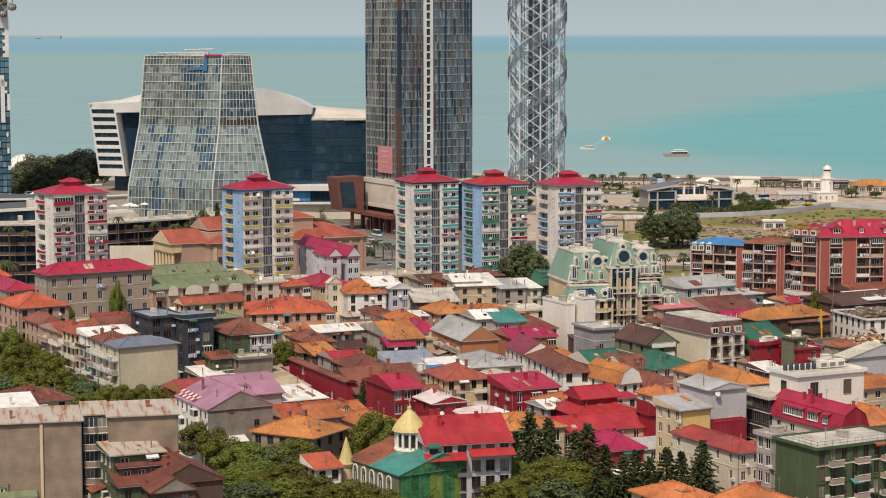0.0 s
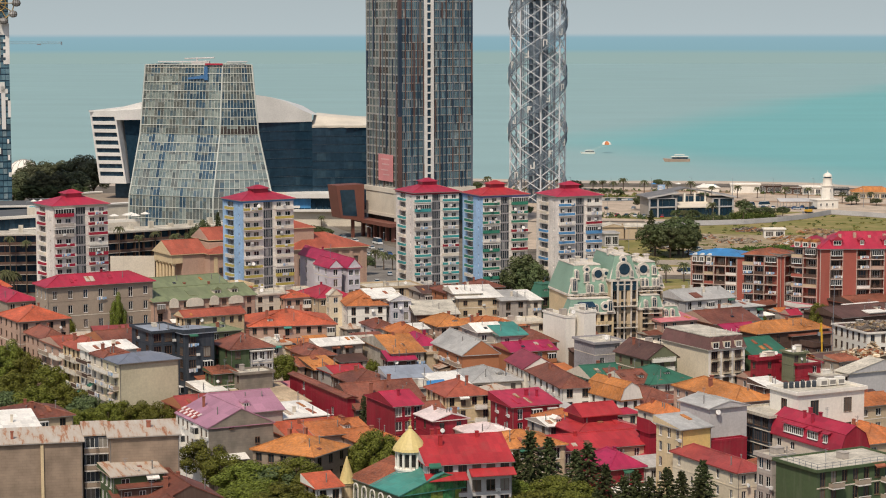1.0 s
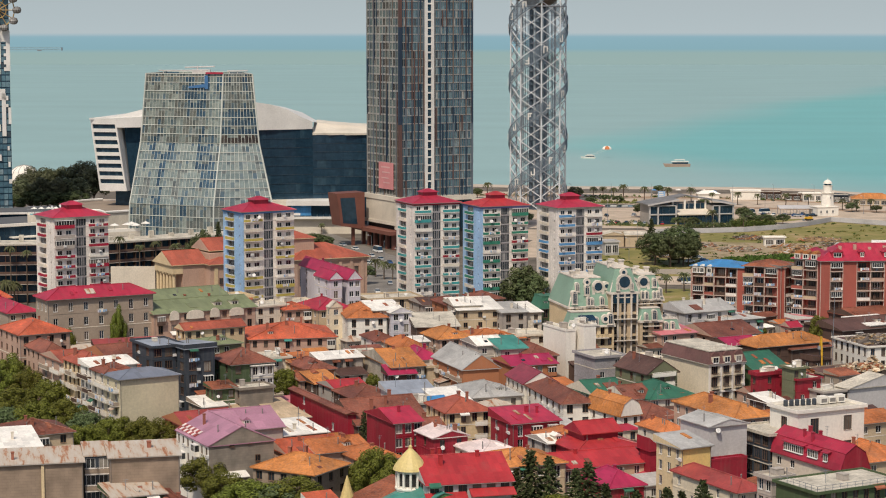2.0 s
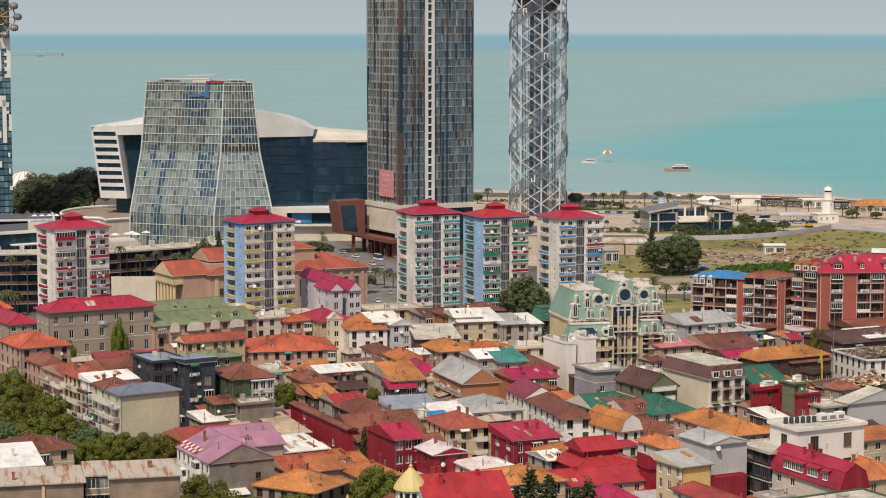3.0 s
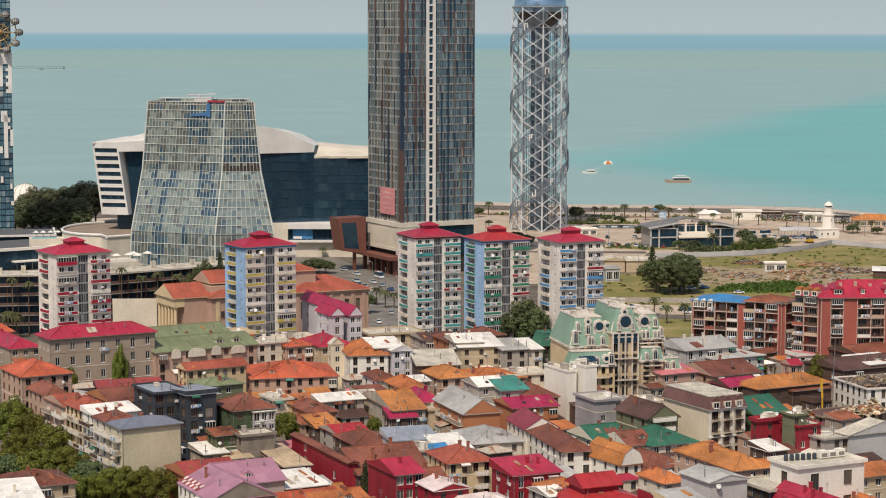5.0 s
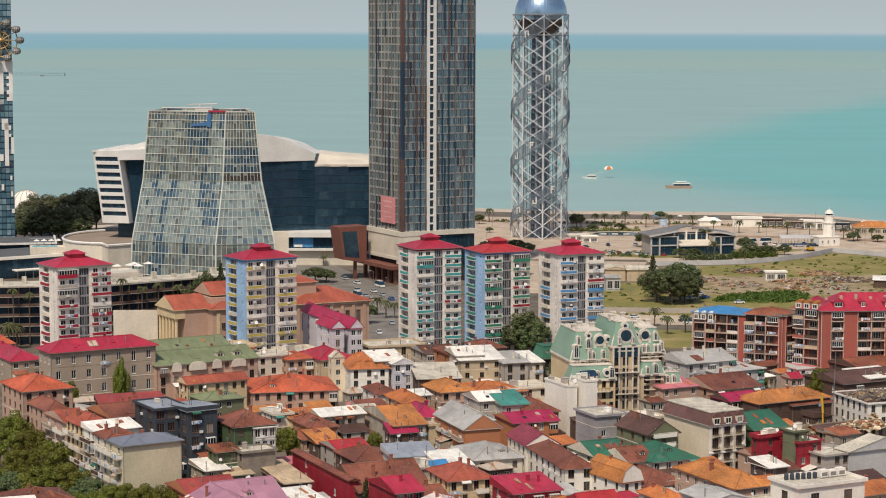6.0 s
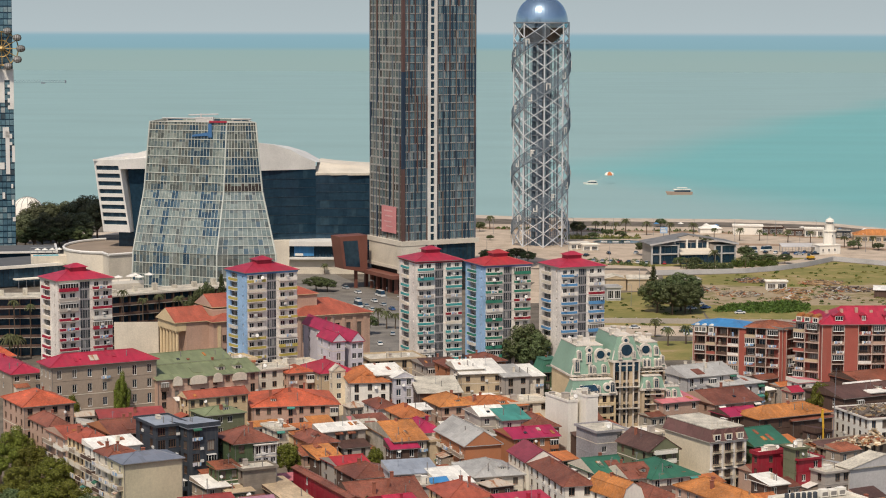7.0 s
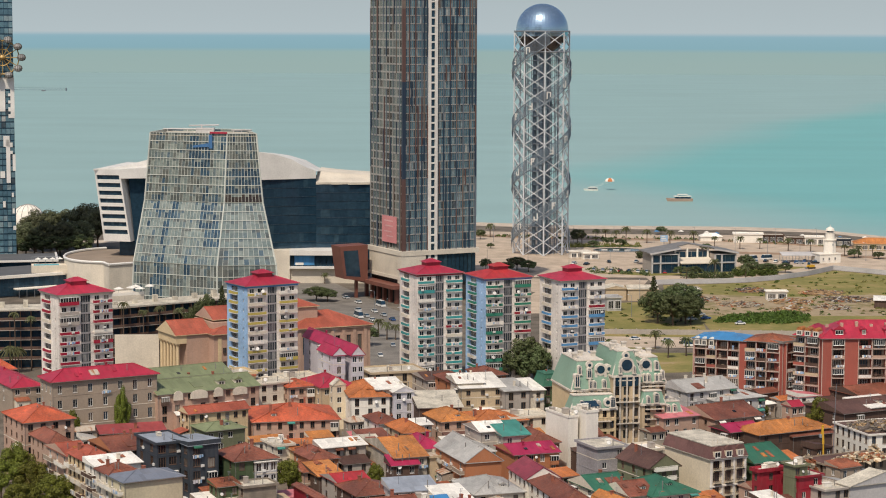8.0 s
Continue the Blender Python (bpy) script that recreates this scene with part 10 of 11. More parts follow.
house(76.9, 555.6, 28, 10.3, 9.5, 10.2, "gable_x", 1.4, "brown", "magenta", "lean-to with a dusky magenta roof", floors=2, cols=2, side=2, stacks=0)
house(93.5, 554.8, 28, 13.4, 13.5, 9.2, "gable_x", 1.8, "brown", "brown", "workshop under a brown roof", floors=2, cols=2, side=2, stacks=0)
house(113.0, 585.3, 28, 22.6, 17.6, 9.8, "gable_x", 2.0, "brown", "umber", "low barn with dark brown sheet roof", floors=1, cols=2, side=2, stacks=0)
house(113.2, 550.9, 19, 16.0, 18.2, 10.5, "flat", 0.3, "white", "umber", "roofless white ruin with empty window openings", floors=3, cols=5, side=6, wsize=(1.25, 2.2), storey=3.4, sash="brown", stacks=0, tidy=True)
house(98.0, 531.3, 27, 22.0, 9, 6.5, "flat", 0.3, "concrete", "umber", "broken concrete shell of a pulled-down house", floors=2, cols=9, side=3, wsize=(1.1, 2.1), sash="brown", stacks=0, tidy=True)
house(124.2, 617.6, 28, 26.1, 16.2, 9.0, "gable_x", 1.8, "brown", "brown", "long shed under a brown roof", floors=2, cols=3, side=2, stacks=0)
house(122.1, 590.9, 28, 12.4, 12.2, 10.5, "shed_front", 1.0, "white", "white", "shed with bright white sheet roof", floors=2, cols=2, side=2, stacks=0)
house(71.2, 609.4, 28, 17.9, 16, 11.5, "gable_x", 2.4, "lightgrey", "grey", "long grey shed with a pale sheet roof and vents", floors=2, cols=5, side=2, stacks=4)
house(79.6, 609.1, 28, 18.1, 18.9, 9.0, "hip", 1.4, "lightgrey", "grey", "pale blue-grey house with a low hipped roof", floors=2, cols=5, side=2, wsize=(1.1, 1.3), stacks=0)
house(97.1, 492.8, 28, 20.0, 5.0, 9.5, "gable_y", 2.6, "lightgrey", "felt", "large grey plastered warehouse with a pale sheet roof", floors=3, cols=0, side=0, blank=True, blank_side=True, stacks=0, tidy=True)
house(90.6, 490.1, 28, 7.5, 9, 9.0, "flat", 0.3, "grey", "felt", "unfinished grey concrete house", floors=2, cols=3, side=2, stacks=0)

# ---------------- trees ----------------
tree("broad", -110.5, 524.8, 13, 4.5)
tree("broad", -102.6, 510.2, 12, 4.5)
tree("broad", -94.7, 493.8, 12, 5)
tree("broad", -101.0, 485.3, 12, 5)
tree("broad", -92.3, 465.7, 12, 5)
tree("broad", -86.2, 467.2, 12, 5)
tree("broad", -79.5, 456.3, 11.5, 4.5)
tree("broad", -74.0, 450.4, 11, 4)
tree("broad", -70.3, 451.8, 11, 4)
tree("broad", -66.1, 450.3, 11, 4.2)
tree("broad", -61.9, 450.3, 10.5, 4)
tree("broad", -80.5, 447.6, 10, 4)
tree("broad", -111.0, 510.3, 12, 5)
tree("broad", -98.9, 465.6, 11, 5)
tree("broad", -104.2, 572.6, 13, 2.0)
tree("broad", -91.5, 579.4, 18, 2.1)
tree("broad", -39.9, 518.0, 11, 3.6)
tree("broad", -18.2, 526.0, 8, 2)
tree("broad", 108.5, 597.0, 13.5, 3.4)
tree("conifer", -17.6, 454.0, 12, 2.6)
tree("broad", 25.9, 673.3, 19, 6.6)
tree("broad", 28.6, 671.2, 17, 5.5)
tree("broad", 118.5, 637.1, 10, 4.5)
tree("broad", 113.7, 632.2, 8, 3)
tree("broad", -47.6, 409.4, 11, 5.2)
tree("broad", -42.8, 399.4, 10, 4.5)
tree("broad", -37.3, 390.2, 10.5, 6)
tree("broad", -32.7, 389.4, 10, 5.5)
tree("broad", -28.6, 392.0, 11, 5.5)
tree("broad", -25.6, 387.8, 9, 5)
tree("broad", -34.5, 379.1, 9, 6)
tree("broad", -37.5, 378.0, 8.5, 5)
tree("broad", -29.6, 376.6, 9, 6)
tree("broad", -9.6, 404.6, 11, 3.4)
tree("broad", -11.5, 409.0, 11, 4)
tree("broad", -16.7, 408.3, 10, 3.6)
tree("broad", -13.4, 402.5, 14.5, 4.4)
tree("broad", -28.6, 364.1, 9, 6.5)
tree("broad", -22.6, 365.0, 9, 6.5)
tree("broad", -17.0, 362.1, 9, 6)
tree("broad", -12.4, 361.1, 8, 5.5)
tree("broad", -34.4, 361.4, 9, 6.5)
tree("broad", -8.4, 360.1, 7, 4)
tree("conifer", 16.4, 388.1, 17, 6.2)
tree("conifer", 19.9, 389.1, 15.5, 5.6)
tree("conifer", 27.1, 386.0, 15, 6.4)
tree("conifer", 25.0, 389.1, 13, 5)
tree("conifer", 30.0, 381.1, 12, 5)
tree("conifer", 13.8, 393.2, 12, 4.2)
tree("conifer", 16.3, 386.1, 11, 2.6)
tree("broad", 12.6, 380.3, 9, 5.5)
tree("broad", 20.9, 378.5, 10, 6)
tree("broad", 16.4, 371.3, 9, 6)
tree("broad", 24.4, 376.2, 9, 5.5)
tree("broad", 11.7, 366.4, 8, 5.5)
tree("broad", 19.2, 366.4, 8, 6)
tree("conifer", 27.4, 367.5, 10, 5)
tree("conifer", 30.7, 367.4, 9, 4.5)
tree("conifer", 32.4, 368.4, 12.5, 4.8)
tree("conifer", 34.8, 370.9, 13, 5.2)
tree("conifer", 37.2, 369.7, 12, 4.8)
tree("conifer", 40.6, 372.9, 13, 5.2)
tree("conifer", 43.5, 374.7, 12, 4.8)
tree("conifer", 47.4, 375.2, 14, 5.2)
tree("conifer", 46.1, 368.7, 12, 4.8)
tree("broad", 36.3, 381.1, 6, 3.5)
tree("broad", 52.8, 382.1, 5, 2.4)
tree("broad", 95.2, 838.9, 16.8, 8.4)
tree("broad", 85.0, 832.5, 14.5, 6.6)
tree("broad", 98.0, 829.1, 13, 4.8)
tree("broad", 90.4, 826, 13, 6)
tree("broad", 96.0, 830.4, 9, 5.5)
tree("conifer", 84.8, 848.2, 18, 5)
tree("dark", -93.0, 728.0, 17, 4.0)
tree("dark", -88.5, 731.0, 22, 4.5)
tree("dark", -85.0, 735.0, 25, 4.0)
tree("palm", -149.8, 706.9, 11, 0)
tree("palm", -147.2, 708.4, 10, 0)
# far park trees, haze put into their leaf colour
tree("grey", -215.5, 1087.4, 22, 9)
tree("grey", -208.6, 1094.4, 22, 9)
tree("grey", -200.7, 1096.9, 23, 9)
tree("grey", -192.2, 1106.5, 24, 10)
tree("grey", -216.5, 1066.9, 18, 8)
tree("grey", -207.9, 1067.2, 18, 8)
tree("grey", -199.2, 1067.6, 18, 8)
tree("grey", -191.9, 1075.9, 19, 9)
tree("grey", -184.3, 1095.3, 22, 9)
tree("broad", 34.5, 1013.9, 7, 5)
tree("broad", 28.6, 1000.5, 6, 4)
tree("broad", 39.7, 1005.7, 6, 4)
tree("broad", 19.2, 1012.4, 6, 3)
tree("broad", -95.7, 850.2, 15, 4)
tree("broad", -97.3, 837.1, 12, 4)
tree("broad", -56.4, 896.3, 7, 5)
tree("broad", -51.4, 894.6, 6, 4)
tree("broad", 71.9, 1140.5, 8, 4.5)
tree("broad", 122.9, 1189.3, 5, 3)
tree("broad", 99.1, 1040.3, 8, 4)
tree("broad", 137.4, 1097.1, 5, 3)
tree("broad", 148.0, 1025.1, 7, 4)
tree("broad", 147.8, 1004.3, 6, 4.5)
tree("broad", 156.3, 1006.1, 5, 4.5)
tree("broad", 119.1, 993.1, 5, 3.5)
tree("broad", 112.3, 992.9, 5, 3.5)
tree("broad", 164.5, 1006.4, 5, 3.5)
tree("broad", 210.7, 1071.7, 5, 3.5)
tree("broad", 222.5, 1067.9, 4, 3)
tree("broad", 18.8, 1158.8, 6, 3)
tree("broad", -29.6, 771.0, 8, 4)
tree("broad", -19.7, 649.4, 5, 2)
tree("broad", -210.9, 1060.0, 12, 7)
tree("broad", -199.4, 1060.5, 12, 7)
tree("broad", -187.7, 1059.6, 13, 7)
tree("broad", -218.6, 1055.4, 11, 6)
tree("broad", 23.5, 1112.2, 3, 2)
tree("broad", 88.0, 1134.4, 4, 3)
tree("broad", 79.2, 1119.1, 4, 3)
tree("broad", 94.6, 1128.6, 4, 3)
tree("palm", 24.7, 1170.8, 9, 0)
tree("palm", 82.9, 1150.4, 8, 0)
tree("palm", 88.2, 1150.6, 8, 0)
tree("palm", 93.3, 1144.4, 8, 0)
tree("palm", 99.7, 1153.7, 9, 0)
tree("palm", 110.2, 1141.2, 9, 0)
tree("palm", 122.3, 1135.3, 9, 0)
tree("palm", 134.9, 1132.6, 9, 0)
tree("palm", 145.0, 1122.1, 7, 0)
tree("palm", 157.4, 1112.7, 8, 0)
tree("palm", 168.2, 1113.9, 7, 0)
tree("palm", 181.9, 1104.6, 8, 0)
tree("palm", 192.9, 1099.1, 8, 0)
tree("palm", 207.4, 1080.5, 7, 0)
tree("palm", 213.7, 1075.1, 7, 0)
tree("palm", 222.2, 1081.0, 7, 0)
tree("palm", 64.8, 1162.8, 8, 0)
tree("palm", 73.8, 1131.1, 8, 0)
tree("palm", 113.0, 975.7, 7, 0)
tree("palm", 128.6, 994.2, 9, 0)
tree("palm", 141.7, 981.2, 7, 0)
tree("palm", -155.1, 730.3, 8, 0)
tree("palm", -151.8, 729.0, 7, 0)
tree("palm", -54.0, 840.0, 6, 0)
tree("palm", -26.1, 793.7, 8, 0)
tree("palm", -22.7, 786.1, 8, 0)
tree("palm", -19.4, 785.6, 7, 0)
tree("palm", 77.5, 766.4, 8, 0)
tree("palm", 80.1, 745.4, 8, 0)
tree("palm", 87.1, 749.7, 8, 0)
tree("palm", -56.2, 956.4, 6, 0)

# tall palms and dark conifers along the hotel front
tree("palm", -112.6, 720.5, 24, 6.6)
tree("palm", -106.5, 725.5, 20.5, 6.6)
tree("palm", -101.4, 729.5, 21.5, 6.6)
tree("palm", -95.0, 734.0, 20, 6.6)
tree("palm", -149.0, 712.0, 21.5, 6.6)
tree("palm", -143.5, 712.5, 20, 6.6)
tree("conifer", -80.8, 743.5, 27, 4.6)
tree("broad", -88.0, 737.5, 19.5, 4.0)
tree("broad", -84.0, 739.5, 21, 4.2)
tree("broad", -76.5, 745, 20, 4.0)


# ---------------- hedges and scrub ----------------


def inside(px, py, poly):
    hit = False
    for (xa, ya), (xb, yb) in zip(poly, poly[1:] + poly[:1]):
        if (ya > py) != (yb > py) and px < (xb - xa) * (py - ya) / (yb - ya) + xa:
            hit = not hit
    return hit


def scrub_patch(name, poly, n, high, mat, label, seed, leaf=0.3, clump=1.2):
    """Low clumps of leaves scattered over a stretch of ground, one mesh of stuff."""
    rng = random.Random(seed)
    xs, ys = [q[0] for q in poly], [q[1] for q in poly]
    s = Solid()
    done = 0
    while done < n:
        cx, cy = rng.uniform(min(xs), max(xs)), rng.uniform(min(ys), max(ys))
        if not inside(cx, cy, poly):
            continue
        done += 1
        r, hh = clump * rng.uniform(0.5, 1.3), high * rng.uniform(0.4, 1.1)
        for k in range(34):
            v = Vector((rng.gauss(0, 1), rng.gauss(0, 1), abs(rng.gauss(0, 1)))).normalized()
            leaf_quad(s, Vector((cx + v.x * r, cy + v.y * r, 0.05 + v.z * hh * rng.uniform(0.6, 1.0))), leaf * rng.uniform(0.6, 1.3), rng)
    return tagged(new(name, s.mesh(name, mat)), label, "shrubs", kind="stuff")


LEAF["bank"] = leaf_mat("bank_scrub_leaves", (0.07, 0.115, 0.022))
LEAF["dry"] = leaf_mat("dry_grass_tufts", (0.17, 0.155, 0.05))
scrub_patch("scrub_bank", [(108, 836), (120, 858), (146, 866), (149, 852), (145, 836), (130, 832)], 260, 1.7, LEAF["bank"], "green scrub covering the bank behind the flats", 1, 0.45, 2.0)
scrub_patch("hedge", [(113, 981), (136, 983), (136, 989), (113, 987)], 70, 4.0, LEAF["dark"], "dark clipped hedge in front of the hall", 2, 0.4, 1.3)
scrub_patch("hedge", [(137, 988), (158, 993), (160, 1006), (139, 1004)], 110, 3.4, LEAF["bank"], "loose green hedge behind the boundary wall", 3, 0.4, 1.4)
scrub_patch("weeds", [(98, 858), (250, 858), (256, 955), (219, 986), (190, 1012), (157, 972), (123, 956), (100, 950)], 170, 0.8, LEAF["bank"], "tufts of weeds across the waste ground", 4, 0.3, 0.9)
scrub_patch("weeds", [(98, 858), (250, 858), (256, 955), (219, 986), (190, 1012), (157, 972), (123, 956), (100, 950)], 150, 0.5, LEAF["dry"], "yellow grass tufts on the waste ground", 5, 0.3, 1.0)
scrub_patch("weeds", [(58, 765), (98, 778), (102, 838), (90, 895), (64, 885)], 70, 0.7, LEAF["bank"], "tufts of grass and weeds on the verge", 6, 0.3, 1.0)
scrub_patch("planting", [(-50, 1170), (20, 1174), (72, 1160), (150, 1154), (215, 1122), (290, 1086), (292, 1092), (217, 1132), (150, 1164), (72, 1172), (20, 1184), (-50, 1182)], 150, 1.6, LEAF["bank"], "low shrubs in the promenade bed", 7, 0.35, 1.2)
scrub_patch("planting", [(60, 1116), (106, 1120), (106, 1132), (60, 1130)], 60, 2.2, LEAF["dry"], "reeds and shrubs beside the pool", 8, 0.4, 1.0)
scrub_patch("planting", [(66, 1000), (98, 990), (100, 1012), (70, 1022)], 50, 1.6, LEAF["dark"], "shrubs on the lawn beside the hall", 9, 0.4, 1.2)

s = Solid()
for k in range(22):
    xa = 58 + 8 * k
    s.box(xa, 803 - 0.35 * k, 0, xa + 7.8, 803.3 - 0.35 * k, 2.0)
    s.box(xa + 7.7, 802.9 - 0.35 * k, 0, xa + 8.1, 803.4 - 0.35 * k, 2.3)
tagged(new("yard_wall", s.mesh("yard_wall", W["grey"])), "low grey concrete panel wall along the back road", "wall", kind="structure")

# ---------------- more of the shore ----------------
for x, y, yaw, col, bus in ((104, 1046, 75, "white", True), (112, 1044, 80, "white", False), (96, 1048, 70, "silver", False), (82, 1046, 95, "black", False), (156, 1058, 40, "white", True), (164, 1062, 30, "white", True), (186, 1046, 10, "black", False), (178, 1044, 0, "silver", False),
                            (171, 1044, 5, "black", False), (105, 856, 20, "silver", False), (118, 830, 5, "white", False), (92, 772, 10, "white", True), (103, 775, 5, "white", False), (64, 1040, 60, "white", False), (70, 1036, 60, "black", False)):
    car(x, y, yaw, col, bus)
t = thing("open_shelter", 170, 1050, 0, 2, "long grey open shelter roof on thin posts", "shelter")
s = Solid()
s.hexa([(0, 0, 3.4), (17, 0, 3.4), (17, 8, 4.4), (0, 8, 4.4)], [(0, 0, 3.7), (17, 0, 3.7), (17, 8, 4.7), (0, 8, 4.7)])
part("roof", s, W["lightgrey"], t)
for k in range(6):
    for yy in (0.2, 7.8):
        s = Solid()
        s.tube((0.3 + 3.28 * k, yy, 0), (0.3 + 3.28 * k, yy, 3.5 + yy * 0.12), 0.1, sides=6)
        part("post", s, M["steelgrey"], t)


def digger(x, y, z, yaw, label, boom):
    t = thing("excavator", x, y, z, yaw, label, "excavator")
    yl = paint("yellow_machine_paint", (0.62, 0.36, 0.03), 0.45, streak=0.2)
    s = Solid()
    s.box(-1.6, -1.2, 0.9, 1.4, 1.2, 2.0)
    part("body", s, yl, t)
    s = Solid()
    s.hexa([(0.2, -1.1, 2.0), (1.4, -1.1, 2.0), (1.4, 0.1, 2.0), (0.2, 0.1, 2.0)], [(0.3, -1.0, 3.2), (1.2, -1.0, 3.2), (1.2, 0.0, 3.2), (0.3, 0.0, 3.2)])
    part("cab", s, GL["deep"], t)
    for sy in (-1.0, 1.0):
        s = Solid()
        s.hexa([(-1.8, sy - 0.3, 0.1), (1.8, sy - 0.3, 0.1), (1.8, sy + 0.3, 0.1), (-1.8, sy + 0.3, 0.1)], [(-2.1, sy - 0.3, 0.8), (2.1, sy - 0.3, 0.8), (2.1, sy + 0.3, 0.8), (-2.1, sy + 0.3, 0.8)])
        part("track", s, M["dark"], t)
    for a, b in zip(boom, boom[1:]):
        s = Solid()
        s.tube(a, b, 0.32, 0.22, sides=6)
        part("boom", s, yl, t)
    s = Solid()
    ex, ey, ez = boom[-1]
    s.hexa([(ex - 0.5, ey - 0.6, ez - 0.9), (ex + 0.5, ey - 0.6, ez - 0.9), (ex + 0.5, ey + 0.6, ez - 0.9), (ex - 0.5, ey + 0.6, ez - 0.9)], [(ex - 0.3, ey - 0.6, ez), (ex + 0.4, ey - 0.6, ez), (ex + 0.4, ey + 0.6, ez), (ex - 0.3, ey + 0.6, ez)])
    part("bucket", s, M["steelgrey"], t)


digger(180, 1024, -0.05, 200, "yellow bulldozer parked behind the boundary wall", [(1.4, 0, 1.6), (2.6, 0, 1.0)])
digger(100.6, 545.5, -0.1, 100, "yellow excavator with a raised boom at the pulled-down house", [(1.2, 0, 2.0), (1.6, 0, 9.0), (2.0, 0.1, 14.0), (2.6, 0.2, 11.5)])
mast = thing("drilling_mast", 103.0, 548, 0, 0, "tall thin dark drilling mast at the pulled-down house", "mast")
s = Solid()
s.tube((0, 0, 0), (0.6, 0, 25), 0.13, 0.07, sides=6)
part("pole", s, M["steelgrey"], mast)
# billboard, lamp posts
t = thing("billboard", 116.6, 1112, 0, 5, "blue and white roadside billboard on a post", "billboard")
s = Solid()
s.tube((0, 0.2, 0), (0, 0.2, 4), 0.2, sides=8)
part("post", s, M["steelgrey"], t)
s = Solid()
s.box(-2.0, 0, 4, 2.0, 0.3, 7.4)
part("panel", s, W["blue"], t)
s = Solid()
for k in range(3):
    s.box(-1.5, -0.04, 4.6 + 0.9 * k, 1.4 - 0.4 * k, 0.0, 5.0 + 0.9 * k)
part("printed_bar", s, W["white"], t)
lamp = Solid()
lamp.tube((0, 0, 0), (0, 0, 9), 0.11, 0.07, sides=6)
lamp.tube((0, 0, 9), (1.4, 0, 9.4), 0.07, sides=5)
lamp_mesh = lamp.mesh("pole", M["steelgrey"])
head = Solid()
head.box(1.0, -0.14, 9.3, 1.8, 0.14, 9.45)
head_mesh = head.mesh("lamp_head", M["steel"])
LAMPS = [(-40 + 22 * k, 1150 - 1.5 * k) for k in range(12)] + [(20 + 20 * k, 1020 - 2 * k) for k in range(5)] + [(-30 + 6 * k, 860 - 26 * k) for k in range(5)] + [(150 + 16 * k, 1078 - 5 * k) for k in range(6)] + [(60, 800), (76, 850), (84, 900)]
for k, (x, y) in enumerate(LAMPS):
    t = thing("street_lamp", x, y, 0.03, 90 + 40 * (k % 3), "grey steel street lamp with one arm", "street lamp", "street lamps")
    part("pole", lamp_mesh, None, t)
    part("lamp_head", head_mesh, None, t)
# beach parasols and kiosks
for k in range(14):
    parasol(120 + 11 * k + 3 * ((k * 7) % 3), 1186 - 3.4 * k + 2 * ((k * 5) % 3), 0.02, 1.7, "white" if k % 3 else "blue")
pavilion(70, 1060, 10, 8, 4, 3, "long white container by the tower", "white", "white", True)
# parasail towed behind the small boat
t = thing("parasail", 119.1, 1517.0, -0.5, 0, "small orange and white parasail towed over the sea", "parasail")
s = Solid()
for k in range(12):
    for j in range(4):
        a0, a1 = 2 * math.pi * k / 12, 2 * math.pi * (k + 1) / 12
        b0, b1 = math.pi / 2 * j / 4, math.pi / 2 * (j + 1) / 4
        q = lambda a, b: (3.6 * math.cos(a) * math.cos(b), 2 + 3 * math.sin(a) * math.cos(b), 6 + 2.6 * math.sin(b))
        s.poly([q(a0, b0), q(a1, b0), q(a1, b1), q(a0, b1)], (k // 2) % 2)
part("canopy", s, [R["orange"], W["white"]], t)
s = Solid()
for k in range(6):
    a = 2 * math.pi * k / 6
    s.tube((3.6 * math.cos(a), 2 + 3 * math.sin(a), 6), (-14, -5, 1.6), 0.02, sides=4)
part("line", s, W["white"], t)

# ---------------- dormers of the crimson attic, rubble of the ruin ----------------
for ob in [o for o in scene.objects if o.name.startswith("house") and "crimson attic" in o.get("label", "")]:
    for y, wd, n in ((4.6, 1.7, 1), (8.6, 3.6, 3), (14.8, 6.6, 5)):
        s = Solid()
        s.box(-wd / 2, 0, 0, wd / 2, 2.2, 1.9)
        s.hexa([(-wd / 2 - 0.25, -0.45, 1.85), (wd / 2 + 0.25, -0.45, 1.85), (wd / 2 + 0.25, 2.6, 2.6), (-wd / 2 - 0.25, 2.6, 2.6)], [(-wd / 2 - 0.25, -0.45, 2.0), (wd / 2 + 0.25, -0.45, 2.0), (wd / 2 + 0.25, 2.6, 2.75), (-wd / 2 - 0.25, 2.6, 2.75)])
        d0 = part("dormer", s, R["crimson"], ob, "flat-topped crimson dormer", at=pose(-0.1, y, 12.2, 0, 0, -90))
        for k in range(n):
            part("window", window_mesh((wd - 0.3) / n, 1.5), None, d0, at=pose(-wd / 2 + 0.15 + (wd - 0.3) * (k + 0.5) / n, -0.04, 0.2))


